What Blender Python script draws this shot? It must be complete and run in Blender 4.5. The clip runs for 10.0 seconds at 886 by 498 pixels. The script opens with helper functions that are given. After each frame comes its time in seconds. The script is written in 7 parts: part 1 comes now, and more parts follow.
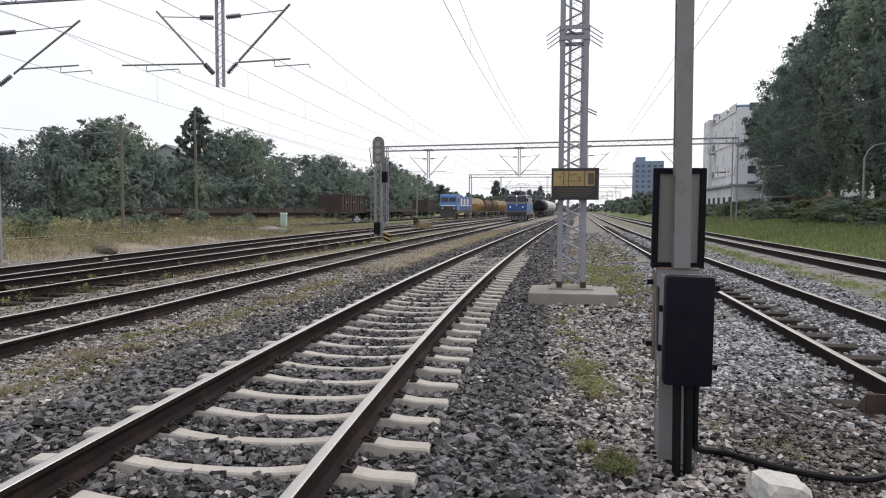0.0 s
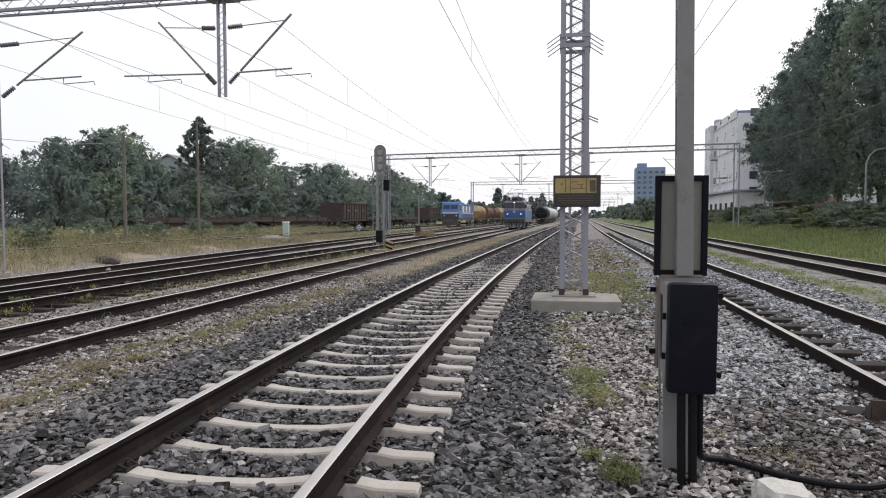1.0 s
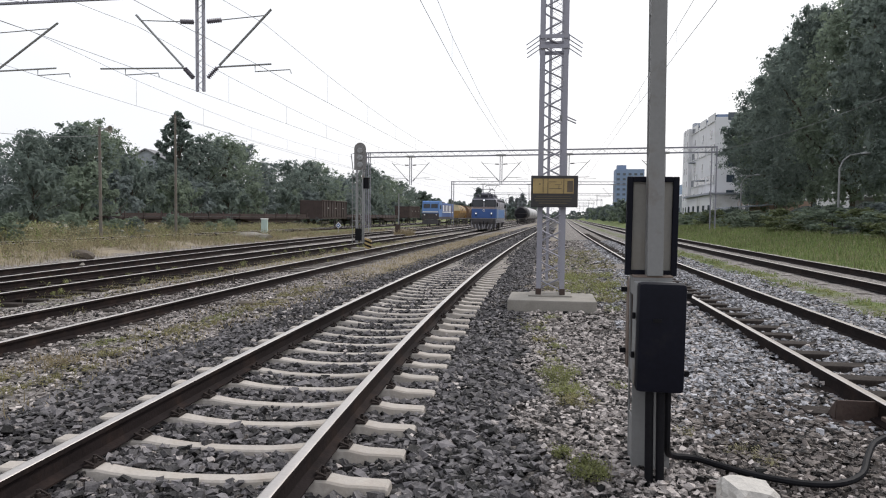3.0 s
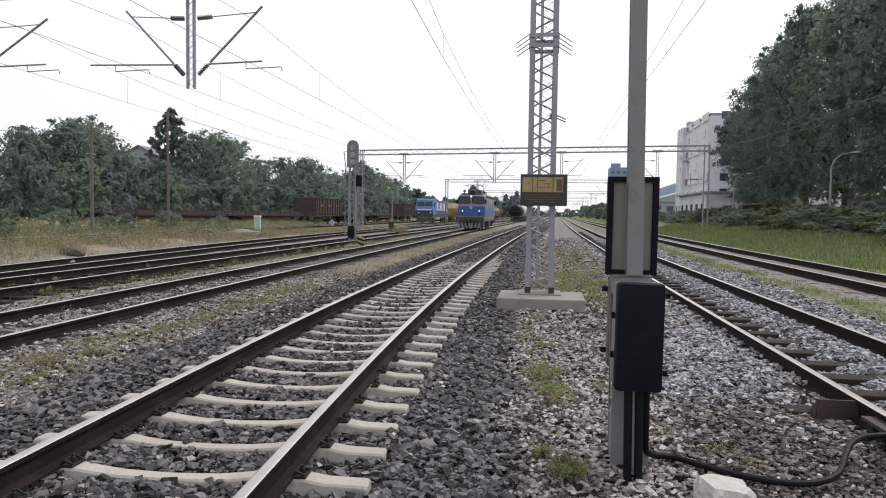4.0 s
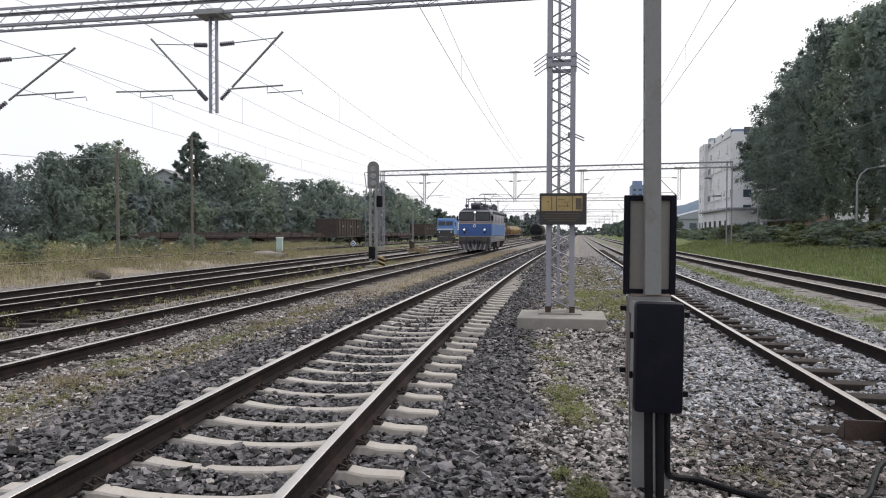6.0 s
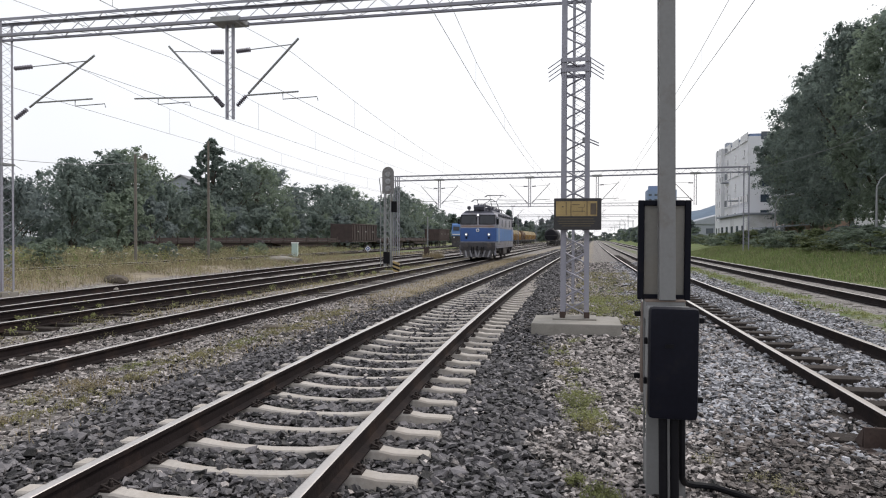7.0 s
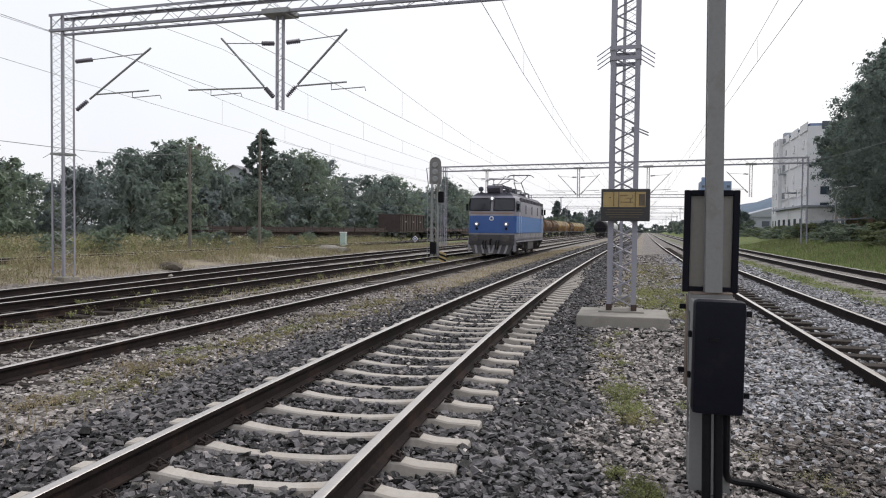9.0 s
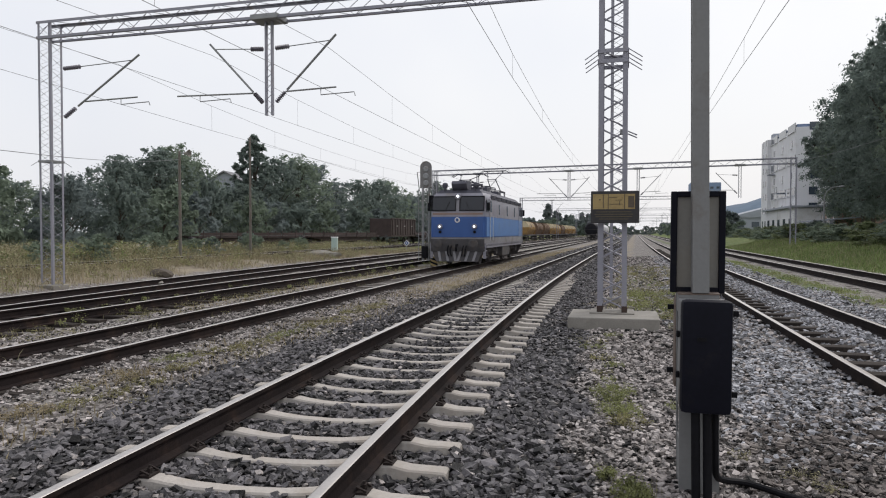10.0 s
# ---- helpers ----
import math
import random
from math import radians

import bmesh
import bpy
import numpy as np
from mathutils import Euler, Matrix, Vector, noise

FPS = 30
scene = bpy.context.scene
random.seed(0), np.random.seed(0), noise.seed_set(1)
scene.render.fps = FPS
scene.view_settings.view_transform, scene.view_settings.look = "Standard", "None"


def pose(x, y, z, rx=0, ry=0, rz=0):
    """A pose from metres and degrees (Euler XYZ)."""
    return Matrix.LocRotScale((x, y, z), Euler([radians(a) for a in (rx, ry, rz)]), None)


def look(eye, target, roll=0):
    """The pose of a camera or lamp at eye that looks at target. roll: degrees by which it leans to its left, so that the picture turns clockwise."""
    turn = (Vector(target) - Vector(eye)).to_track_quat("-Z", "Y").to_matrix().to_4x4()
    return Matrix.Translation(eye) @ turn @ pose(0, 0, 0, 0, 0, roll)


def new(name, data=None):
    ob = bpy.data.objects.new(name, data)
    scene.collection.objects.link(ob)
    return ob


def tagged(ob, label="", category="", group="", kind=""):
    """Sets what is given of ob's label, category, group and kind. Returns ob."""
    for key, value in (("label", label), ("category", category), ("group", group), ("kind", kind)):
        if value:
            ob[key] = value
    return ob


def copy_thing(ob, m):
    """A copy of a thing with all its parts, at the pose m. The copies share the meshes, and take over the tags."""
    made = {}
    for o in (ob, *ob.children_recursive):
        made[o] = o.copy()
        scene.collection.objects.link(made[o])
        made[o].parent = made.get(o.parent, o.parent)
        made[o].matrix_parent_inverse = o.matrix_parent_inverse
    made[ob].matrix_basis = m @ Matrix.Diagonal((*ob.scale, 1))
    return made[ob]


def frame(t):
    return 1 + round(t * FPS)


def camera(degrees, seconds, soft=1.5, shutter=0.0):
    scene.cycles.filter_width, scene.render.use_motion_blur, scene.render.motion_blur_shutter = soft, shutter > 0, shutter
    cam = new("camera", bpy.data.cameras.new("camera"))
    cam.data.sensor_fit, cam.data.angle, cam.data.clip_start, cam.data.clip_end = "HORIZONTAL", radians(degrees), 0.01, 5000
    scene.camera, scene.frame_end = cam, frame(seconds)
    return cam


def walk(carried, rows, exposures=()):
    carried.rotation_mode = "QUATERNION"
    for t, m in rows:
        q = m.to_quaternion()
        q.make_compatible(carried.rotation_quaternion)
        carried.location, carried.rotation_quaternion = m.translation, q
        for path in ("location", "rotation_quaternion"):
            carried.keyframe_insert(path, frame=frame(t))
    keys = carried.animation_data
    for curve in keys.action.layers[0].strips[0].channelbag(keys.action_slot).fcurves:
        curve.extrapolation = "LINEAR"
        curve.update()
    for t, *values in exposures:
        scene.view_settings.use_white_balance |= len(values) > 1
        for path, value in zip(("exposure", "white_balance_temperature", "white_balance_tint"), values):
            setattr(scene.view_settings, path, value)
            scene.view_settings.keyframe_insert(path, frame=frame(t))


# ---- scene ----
cam = camera(64.87, 10.0, soft=1.1)
PATH = [
    (0.0, pose(0.000, 0.000, 1.450, 86.700, -0.250, 11.200)),
    (0.5, pose(0.002, -0.002, 1.457, 86.835, 0.150, 11.198)),
    (1.0, pose(-0.002, -0.001, 1.460, 87.317, 0.149, 11.357)),
    (1.5, pose(0.004, -0.011, 1.461, 87.879, 0.292, 11.286)),
    (2.0, pose(0.001, -0.013, 1.461, 88.068, 0.320, 11.278)),
    (2.5, pose(0.011, -0.012, 1.451, 87.632, -0.271, 10.280)),
    (4.0, pose(0.136, 0.005, 1.465, 87.058, -0.758, 9.310)),
    (4.5, pose(0.165, 0.006, 1.473, 87.768, -0.735, 8.537)),
    (5.0, pose(0.172, 0.003, 1.470, 87.953, -0.655, 9.511)),
    (5.5, pose(0.169, 0.012, 1.474, 88.284, -0.290, 10.450)),
    (7.0, pose(0.180, 0.001, 1.472, 89.079, -0.171, 12.246)),
    (7.5, pose(0.188, 0.003, 1.471, 89.027, -0.285, 13.222)),
    (8.0, pose(0.202, 0.008, 1.465, 88.266, -1.289, 14.429)),
    (8.5, pose(0.215, 0.025, 1.459, 87.228, -0.823, 16.040)),
    (9.0, pose(0.222, 0.023, 1.461, 88.292, -0.622, 16.153)),
    (9.5, pose(0.236, 0.024, 1.459, 88.557, -0.272, 15.997)),
    (10.0, pose(0.244, 0.009, 1.459, 88.614, -0.021, 15.465)),
]
walk(cam, PATH, [(0.0, 0.18), (5.5, 0.2), (7.5, 0.16), (8.5, 0.12), (9.5, 0.12), (10.0, -0.05)])

# ---- world and sun: a bright overcast sky ----
world = bpy.data.worlds.new("sky")
scene.world = world
world.use_nodes = True
wn, wl = world.node_tree.nodes, world.node_tree.links
wn.clear()
sky = wn.new("ShaderNodeTexSky")
sky.sky_type = "NISHITA"
sky.sun_disc = False
sky.sun_elevation, sky.sun_rotation = radians(48), radians(40)
sky.air_density, sky.dust_density = 1.5, 4.0
bg_sky, bg_cloud, bg_add, w_out = (wn.new("ShaderNodeBackground"), wn.new("ShaderNodeBackground"),
                                   wn.new("ShaderNodeAddShader"), wn.new("ShaderNodeOutputWorld"))
bg_sky.inputs[1].default_value = 0.02
tc, ns, rp = wn.new("ShaderNodeTexCoord"), wn.new("ShaderNodeTexNoise"), wn.new("ShaderNodeValToRGB")
ns.inputs["Scale"].default_value, ns.inputs["Detail"].default_value = 1.6, 4
rp.color_ramp.elements[0].position, rp.color_ramp.elements[0].color = 0.3, (0.77, 0.79, 0.87, 1)
rp.color_ramp.elements[1].position, rp.color_ramp.elements[1].color = 0.62, (0.9, 0.9, 0.925, 1)
wl.new(tc.outputs["Generated"], ns.inputs["Vector"])
wl.new(ns.outputs[0], rp.inputs[0])
wl.new(sky.outputs[0], bg_sky.inputs[0])
wl.new(rp.outputs[0], bg_cloud.inputs[0])
bg_cloud.inputs[1].default_value = 0.97
wl.new(bg_sky.outputs[0], bg_add.inputs[0])
wl.new(bg_cloud.outputs[0], bg_add.inputs[1])
wl.new(bg_add.outputs[0], w_out.inputs[0])
sun = new("sun", bpy.data.lights.new("sun", "SUN"))
sun.data.energy, sun.data.angle, sun.data.color = 1.85, radians(9), (1.0, 0.97, 0.94)
sun.matrix_world = look((60 * math.sin(radians(40)), 60 * math.cos(radians(40)), 66), (0, 0, 0))


# ---- materials ----
def mat(name, base, rough=0.6, metal=0.0, var=0.25, scale=6.0, bump=0.0, dirt=None, dirt_amount=0.4, island=0.0,
        obj_random=0.0, fine=40.0, emit=0.0, spec=0.4, translucent=0.0):
    """A procedural surface: base colour, two scales of variation, stains of another colour, relief."""
    m = bpy.data.materials.new(name)
    m.use_nodes = True
    n, l = m.node_tree.nodes, m.node_tree.links
    p = n["Principled BSDF"]
    p.inputs["Roughness"].default_value, p.inputs["Metallic"].default_value = rough, metal
    p.inputs["Specular IOR Level"].default_value = spec
    co = n.new("ShaderNodeTexCoord")
    big, small = n.new("ShaderNodeTexNoise"), n.new("ShaderNodeTexNoise")
    for node, s in ((big, scale), (small, fine)):
        node.inputs["Scale"].default_value, node.inputs["Detail"].default_value = s, 5
        l.new(co.outputs["Object"], node.inputs["Vector"])
    mixv = n.new("ShaderNodeMath")
    mixv.operation = "ADD"
    l.new(big.outputs[0], mixv.inputs[0])
    l.new(small.outputs[0], mixv.inputs[1])
    last = mixv
    if island or obj_random:
        rnd = n.new("ShaderNodeNewGeometry") if island else n.new("ShaderNodeObjectInfo")
        mul, add = n.new("ShaderNodeMath"), n.new("ShaderNodeMath")
        mul.operation, add.operation = "MULTIPLY_ADD", "ADD"
        mul.inputs[1].default_value, mul.inputs[2].default_value = 2 * (island or obj_random), -(island or obj_random)
        l.new(rnd.outputs["Random Per Island" if island else "Random"], mul.inputs[0])
        l.new(mixv.outputs[0], add.inputs[0])
        l.new(mul.outputs[0], add.inputs[1])
        last = add
    mr = n.new("ShaderNodeMapRange")
    mr.inputs[1].default_value, mr.inputs[2].default_value = 0.55, 1.45
    mr.inputs[3].default_value, mr.inputs[4].default_value = 1 - var, 1 + var
    mr.clamp = False
    l.new(last.outputs[0], mr.inputs[0])
    mixc = n.new("ShaderNodeVectorMath")
    mixc.operation = "SCALE"
    mixc.inputs[0].default_value = base
    l.new(mr.outputs[0], mixc.inputs[3])
    col = mixc.outputs[0]
    if dirt:
        st, ramp, mx = n.new("ShaderNodeTexNoise"), n.new("ShaderNodeValToRGB"), n.new("ShaderNodeMix")
        st.inputs["Scale"].default_value, st.inputs["Detail"].default_value = scale * 0.6, 8
        st.inputs["Roughness"].default_value = 0.7
        ramp.color_ramp.elements[0].position, ramp.color_ramp.elements[1].position = 0.62 - 0.3 * dirt_amount, 0.72
        l.new(co.outputs["Object"], st.inputs["Vector"])
        l.new(st.outputs[0], ramp.inputs[0])
        mx.data_type = "RGBA"
        l.new(ramp.outputs[0], mx.inputs[0])
        l.new(col, mx.inputs[6])
        mx.inputs[7].default_value = (*dirt, 1)
        col = mx.outputs[2]
    l.new(col, p.inputs["Base Color"])
    if bump:
        b = n.new("ShaderNodeBump")
        b.inputs["Strength"].default_value, b.inputs["Distance"].default_value = bump, 0.01
        l.new(small.outputs[0], b.inputs["Height"])
        l.new(b.outputs[0], p.inputs["Normal"])
    if emit:
        p.inputs["Emission Color"].default_value, p.inputs["Emission Strength"].default_value = (*base, 1), emit
    if translucent:
        t, ms = n.new("ShaderNodeBsdfTranslucent"), n.new("ShaderNodeMixShader")
        ms.inputs[0].default_value = translucent
        l.new(col, t.inputs[0])
        l.new(p.outputs[0], ms.inputs[1])
        l.new(t.outputs[0], ms.inputs[2])
        l.new(ms.outputs[0], n["Material Output"].inputs[0])
    return m


M_RAIL_TOP = mat("polished_rail_head", (0.56, 0.52, 0.49), 0.33, 1.0, 0.12, 3)
M_RAIL = mat("rusty_rail_side", (0.016, 0.012, 0.012), 0.8, 0.0, 0.35, 4, 0.3, (0.04, 0.026, 0.021), spec=0.1)
M_SLEEPER = mat("pale_concrete_sleeper", (0.375, 0.345, 0.315), 0.9, 0, 0.16, 5, 0.35, (0.33, 0.29, 0.245), 0.45, obj_random=0.25)
M_WOOD = mat("weathered_oak_sleeper", (0.034, 0.028, 0.025), 0.9, 0, 0.35, 8, 0.6, (0.065, 0.054, 0.046), 0.4, obj_random=0.3, spec=0.15)
M_CLIP = mat("rusty_fastening", (0.022, 0.015, 0.013), 0.8, 0.1, 0.4, 20, 0.3)
M_DARK_STONE = mat("dark_crushed_stone", (0.08, 0.075, 0.078), 0.75, 0, 0.8, 20, 0.3, (0.12, 0.11, 0.1), 0.2, island=0.65, fine=90)
M_LIGHT_STONE = mat("pale_limestone_gravel", (0.212, 0.192, 0.183), 0.85, 0, 0.9, 20, 0.3, (0.17, 0.14, 0.12), 0.25, island=0.62, fine=90)
M_WHITE_GRAVEL = mat("whitish_fresh_gravel", (0.26, 0.26, 0.275), 0.85, 0, 0.7, 20, 0.3, island=0.5, fine=90)
M_STEEL = mat("lilac_grey_painted_steel", (0.27, 0.268, 0.31), 0.55, 0.2, 0.12, 3, 0.1, (0.25, 0.22, 0.22), 0.2)
M_GREYSTEEL = mat("galvanised_weathered_steel", (0.27, 0.275, 0.28), 0.55, 0.5, 0.15, 4, 0.1, (0.2, 0.16, 0.13), 0.25)
M_POLE = mat("grey_green_painted_channel", (0.195, 0.196, 0.196), 0.6, 0.1, 0.1, 3, 0.05, (0.12, 0.095, 0.075), 0.28)
M_BLACKBOX = mat("black_glassfibre_box", (0.006, 0.0065, 0.012), 0.6, 0, 0.25, 5, 0.06, (0.014, 0.013, 0.014), 0.2, spec=0.12)
M_BLACK = mat("black_rubber", (0.008, 0.008, 0.01), 0.6, 0, 0.3, 10, 0.1, spec=0.12)
M_RUSTBOX = mat("dusty_brown_box", (0.16, 0.125, 0.105), 0.8, 0, 0.25, 8, 0.15, (0.09, 0.055, 0.04), 0.4)
M_RUST = mat("rusty_steel_plate", (0.06, 0.042, 0.036), 0.8, 0.2, 0.35, 5, 0.3, (0.06, 0.035, 0.028), 0.45)
M_CONCRETE = mat("grey_weathered_concrete", (0.25, 0.235, 0.21), 0.92, 0, 0.18, 3, 0.4, (0.18, 0.165, 0.145), 0.45)
M_PANEL_BACK = mat("faded_grey_sheet", (0.22, 0.212, 0.195), 0.6, 0.1, 0.12, 3, 0.05, (0.22, 0.2, 0.17), 0.4)
M_WHITE_STONE = mat("chalky_white_stone", (0.46, 0.44, 0.41), 0.9, 0, 0.15, 12, 0.7, (0.4, 0.37, 0.33), 0.3)
M_SIGN = mat("charcoal_sign_plate", (0.035, 0.033, 0.035), 0.6, 0, 0.2, 4)
M_SIGN_YELLOW = mat("yellowed_map_print", (0.34, 0.25, 0.11), 0.6, 0, 0.22, 8, 0, (0.22, 0.15, 0.07), 0.35)
M_SIGN_DARK = mat("brown_map_ink", (0.09, 0.07, 0.05), 0.6)
M_BRONZE = mat("dull_ochre_lettering", (0.11, 0.088, 0.05), 0.6)
M_WIRE = mat("oxidised_copper_wire", (0.2, 0.2, 0.21), 0.6, 0.3, 0.1, 2)
M_INSUL = mat("grey_brown_glazed_insulator", (0.14, 0.13, 0.155), 0.4, 0, 0.2, 6)
M_BARK = mat("grey_brown_bark", (0.09, 0.075, 0.06), 0.95, 0, 0.4, 6, 0.8)
# leaf bases paler and bluer than foliage: distance haze put into the colour
M_LEAF = mat("haze_paled_green_leaves", (0.18, 0.22, 0.195), 0.7, 0, 0.4, 0.3, island=0.14, fine=2.0, translucent=0.5, spec=0.25)
M_LEAF_B = mat("haze_paled_blue_green_leaves", (0.185, 0.22, 0.215), 0.7, 0, 0.4, 0.3, island=0.14, fine=2.0, translucent=0.5, spec=0.25)
M_LEAF_C = mat("haze_paled_fresh_leaves", (0.2, 0.245, 0.185), 0.7, 0, 0.4, 0.3, island=0.14, fine=2.0, translucent=0.5, spec=0.25)
M_GRASS = mat("green_grass", (0.15, 0.2, 0.065), 0.7, 0, 0.4, 0.5, island=0.35, fine=3.0, translucent=0.3)
M_DRYGRASS = mat("straw_coloured_dry_grass", (0.28, 0.23, 0.14), 0.8, 0, 0.35, 0.6, island=0.35, fine=3.0, translucent=0.25)
M_OLIVE = mat("olive_weeds", (0.235, 0.215, 0.13), 0.8, 0, 0.5, 0.4, island=0.5, fine=3.0, translucent=0.25)
M_WEED = mat("yellow_green_weed_leaves", (0.22, 0.235, 0.095), 0.6, 0, 0.5, 1.2, island=0.35, fine=9.0, translucent=0.4)
M_MOSS = mat("olive_yellow_creeping_weeds", (0.23, 0.212, 0.1), 0.8, 0, 0.5, 2.0, island=0.35, fine=9.0, translucent=0.3)
M_BUSH = mat("olive_green_bush_leaves", (0.165, 0.195, 0.095), 0.6, 0, 0.5, 0.5, island=0.35, fine=4.0, translucent=0.5)
M_UMBEL = mat("pale_dry_flower_heads", (0.55, 0.52, 0.45), 0.8, 0, 0.2, 3.0, island=0.3, translucent=0.3)
M_BROWN_STONE = mat("dirty_brown_grey_gravel", (0.102, 0.088, 0.081), 0.85, 0, 0.9, 20, 0.3, (0.1, 0.085, 0.07), 0.3, island=0.55, fine=90)
M_POLEWOOD = mat("weathered_grey_pole_wood", (0.15, 0.135, 0.12), 0.9, 0, 0.25, 3, 0.4, (0.14, 0.1, 0.075), 0.4)
M_LOCO_BLUE = mat("faded_blue_paint", (0.035, 0.09, 0.27), 0.45, 0, 0.12, 2, 0, (0.04, 0.075, 0.2), 0.3)
# also the electric locomotive's flank: nose blue with its brighter light mixed in
M_LOCO_LBLUE = mat("light_blue_and_lit_flank_paint", (0.085, 0.19, 0.43), 0.4, 0, 0.12, 2, 0, (0.1, 0.17, 0.3), 0.3)
M_LOCO_GREY = mat("dusty_light_grey_paint", (0.25, 0.245, 0.285), 0.5, 0, 0.14, 2, 0, (0.2, 0.18, 0.17), 0.4)
M_LOCO_SKIRT = mat("grimy_grey_paint", (0.22, 0.215, 0.23), 0.6, 0, 0.2, 2, 0, (0.1, 0.085, 0.075), 0.45)
M_LOCO_DARK = mat("sooty_underframe", (0.065, 0.062, 0.066), 0.8, 0.1, 0.4, 4, 0.2, (0.11, 0.09, 0.075), 0.4)
M_LOCO_ROOF = mat("sooty_roof_grey", (0.075, 0.075, 0.095), 0.7, 0.1, 0.3, 3, 0.1)
M_GLASS = mat("dark_cab_glass", (0.016, 0.018, 0.024), 0.16, 0, 0.15, 2, spec=0.5)
M_ORANGE = mat("faded_orange_stripe", (0.22, 0.15, 0.125), 0.6, 0, 0.2, 3, 0, (0.2, 0.18, 0.18), 0.5)
M_WHITE = mat("white_paint", (0.72, 0.72, 0.72), 0.6, 0, 0.08, 3, 0, (0.5, 0.48, 0.46), 0.25)
M_LAMP = mat("lit_headlamp", (0.9, 0.96, 1.0), 0.3, emit=2.0)
M_WAGON = mat("rust_brown_wagon_paint", (0.06, 0.042, 0.04), 0.8, 0, 0.4, 2, 0.2, (0.045, 0.034, 0.032), 0.5, obj_random=0.25)
M_HOPPER = mat("ochre_hopper_paint", (0.3, 0.18, 0.06), 0.65, 0, 0.25, 1.5, 0, (0.15, 0.095, 0.05), 0.5, obj_random=0.2)
M_HOPPER_BROWN = mat("brown_hopper_paint", (0.14, 0.085, 0.05), 0.7, 0, 0.25, 1.5, 0, (0.08, 0.05, 0.035), 0.4)
M_CREAM = mat("cream_hopper_cover", (0.6, 0.52, 0.35), 0.6, 0, 0.15, 1.5, 0, (0.36, 0.28, 0.16), 0.4)
M_TANK = mat("black_tank_paint", (0.012, 0.012, 0.016), 0.55, 0, 0.3, 2, 0, (0.025, 0.022, 0.022), 0.3, spec=0.15)
M_TANK_GREY = mat("grey_tank_paint", (0.4, 0.4, 0.41), 0.5, 0, 0.15, 2, 0, (0.22, 0.2, 0.18), 0.4)
M_PLASTER = mat("white_plaster_wall", (0.68, 0.68, 0.7), 0.85, 0, 0.06, 0.4, 0, (0.5, 0.49, 0.48), 0.3)
M_BLUE_WALL = mat("blue_grey_cladding", (0.19, 0.25, 0.38), 0.7, 0, 0.08, 0.2)
M_GREY_WALL = mat("grey_panel_wall", (0.3, 0.32, 0.36), 0.8, 0, 0.1, 0.2, 0, (0.22, 0.23, 0.25), 0.3)
M_DARK_ROOF = mat("dark_metal_roof", (0.15, 0.15, 0.16), 0.7, 0, 0.15, 0.5)
M_BRICK_WALL = mat("pinkish_brick_wall", (0.38, 0.26, 0.22), 0.85, 0, 0.15, 2)
M_WINDOW = mat("grey_window_glass", (0.05, 0.065, 0.085), 0.12, 0, 0.2, 1, spec=0.6)
# the hill's blue is distance haze put into its base colour
M_HILL = mat("haze_blue_wooded_hill", (0.10, 0.14, 0.19), 1.0, 0, 0.25, 0.01, fine=0.05)
M_CABINET = mat("pale_green_cabinet", (0.4, 0.5, 0.47), 0.6, 0, 0.12, 3, 0, (0.25, 0.27, 0.25), 0.35)
M_SIGNAL = mat("dull_grey_signal_back", (0.19, 0.185, 0.185), 0.7, 0.1, 0.2, 5, 0, (0.12, 0.09, 0.07), 0.3)
M_LENS = mat("unlit_signal_lens", (0.03, 0.07, 0.06), 0.2)


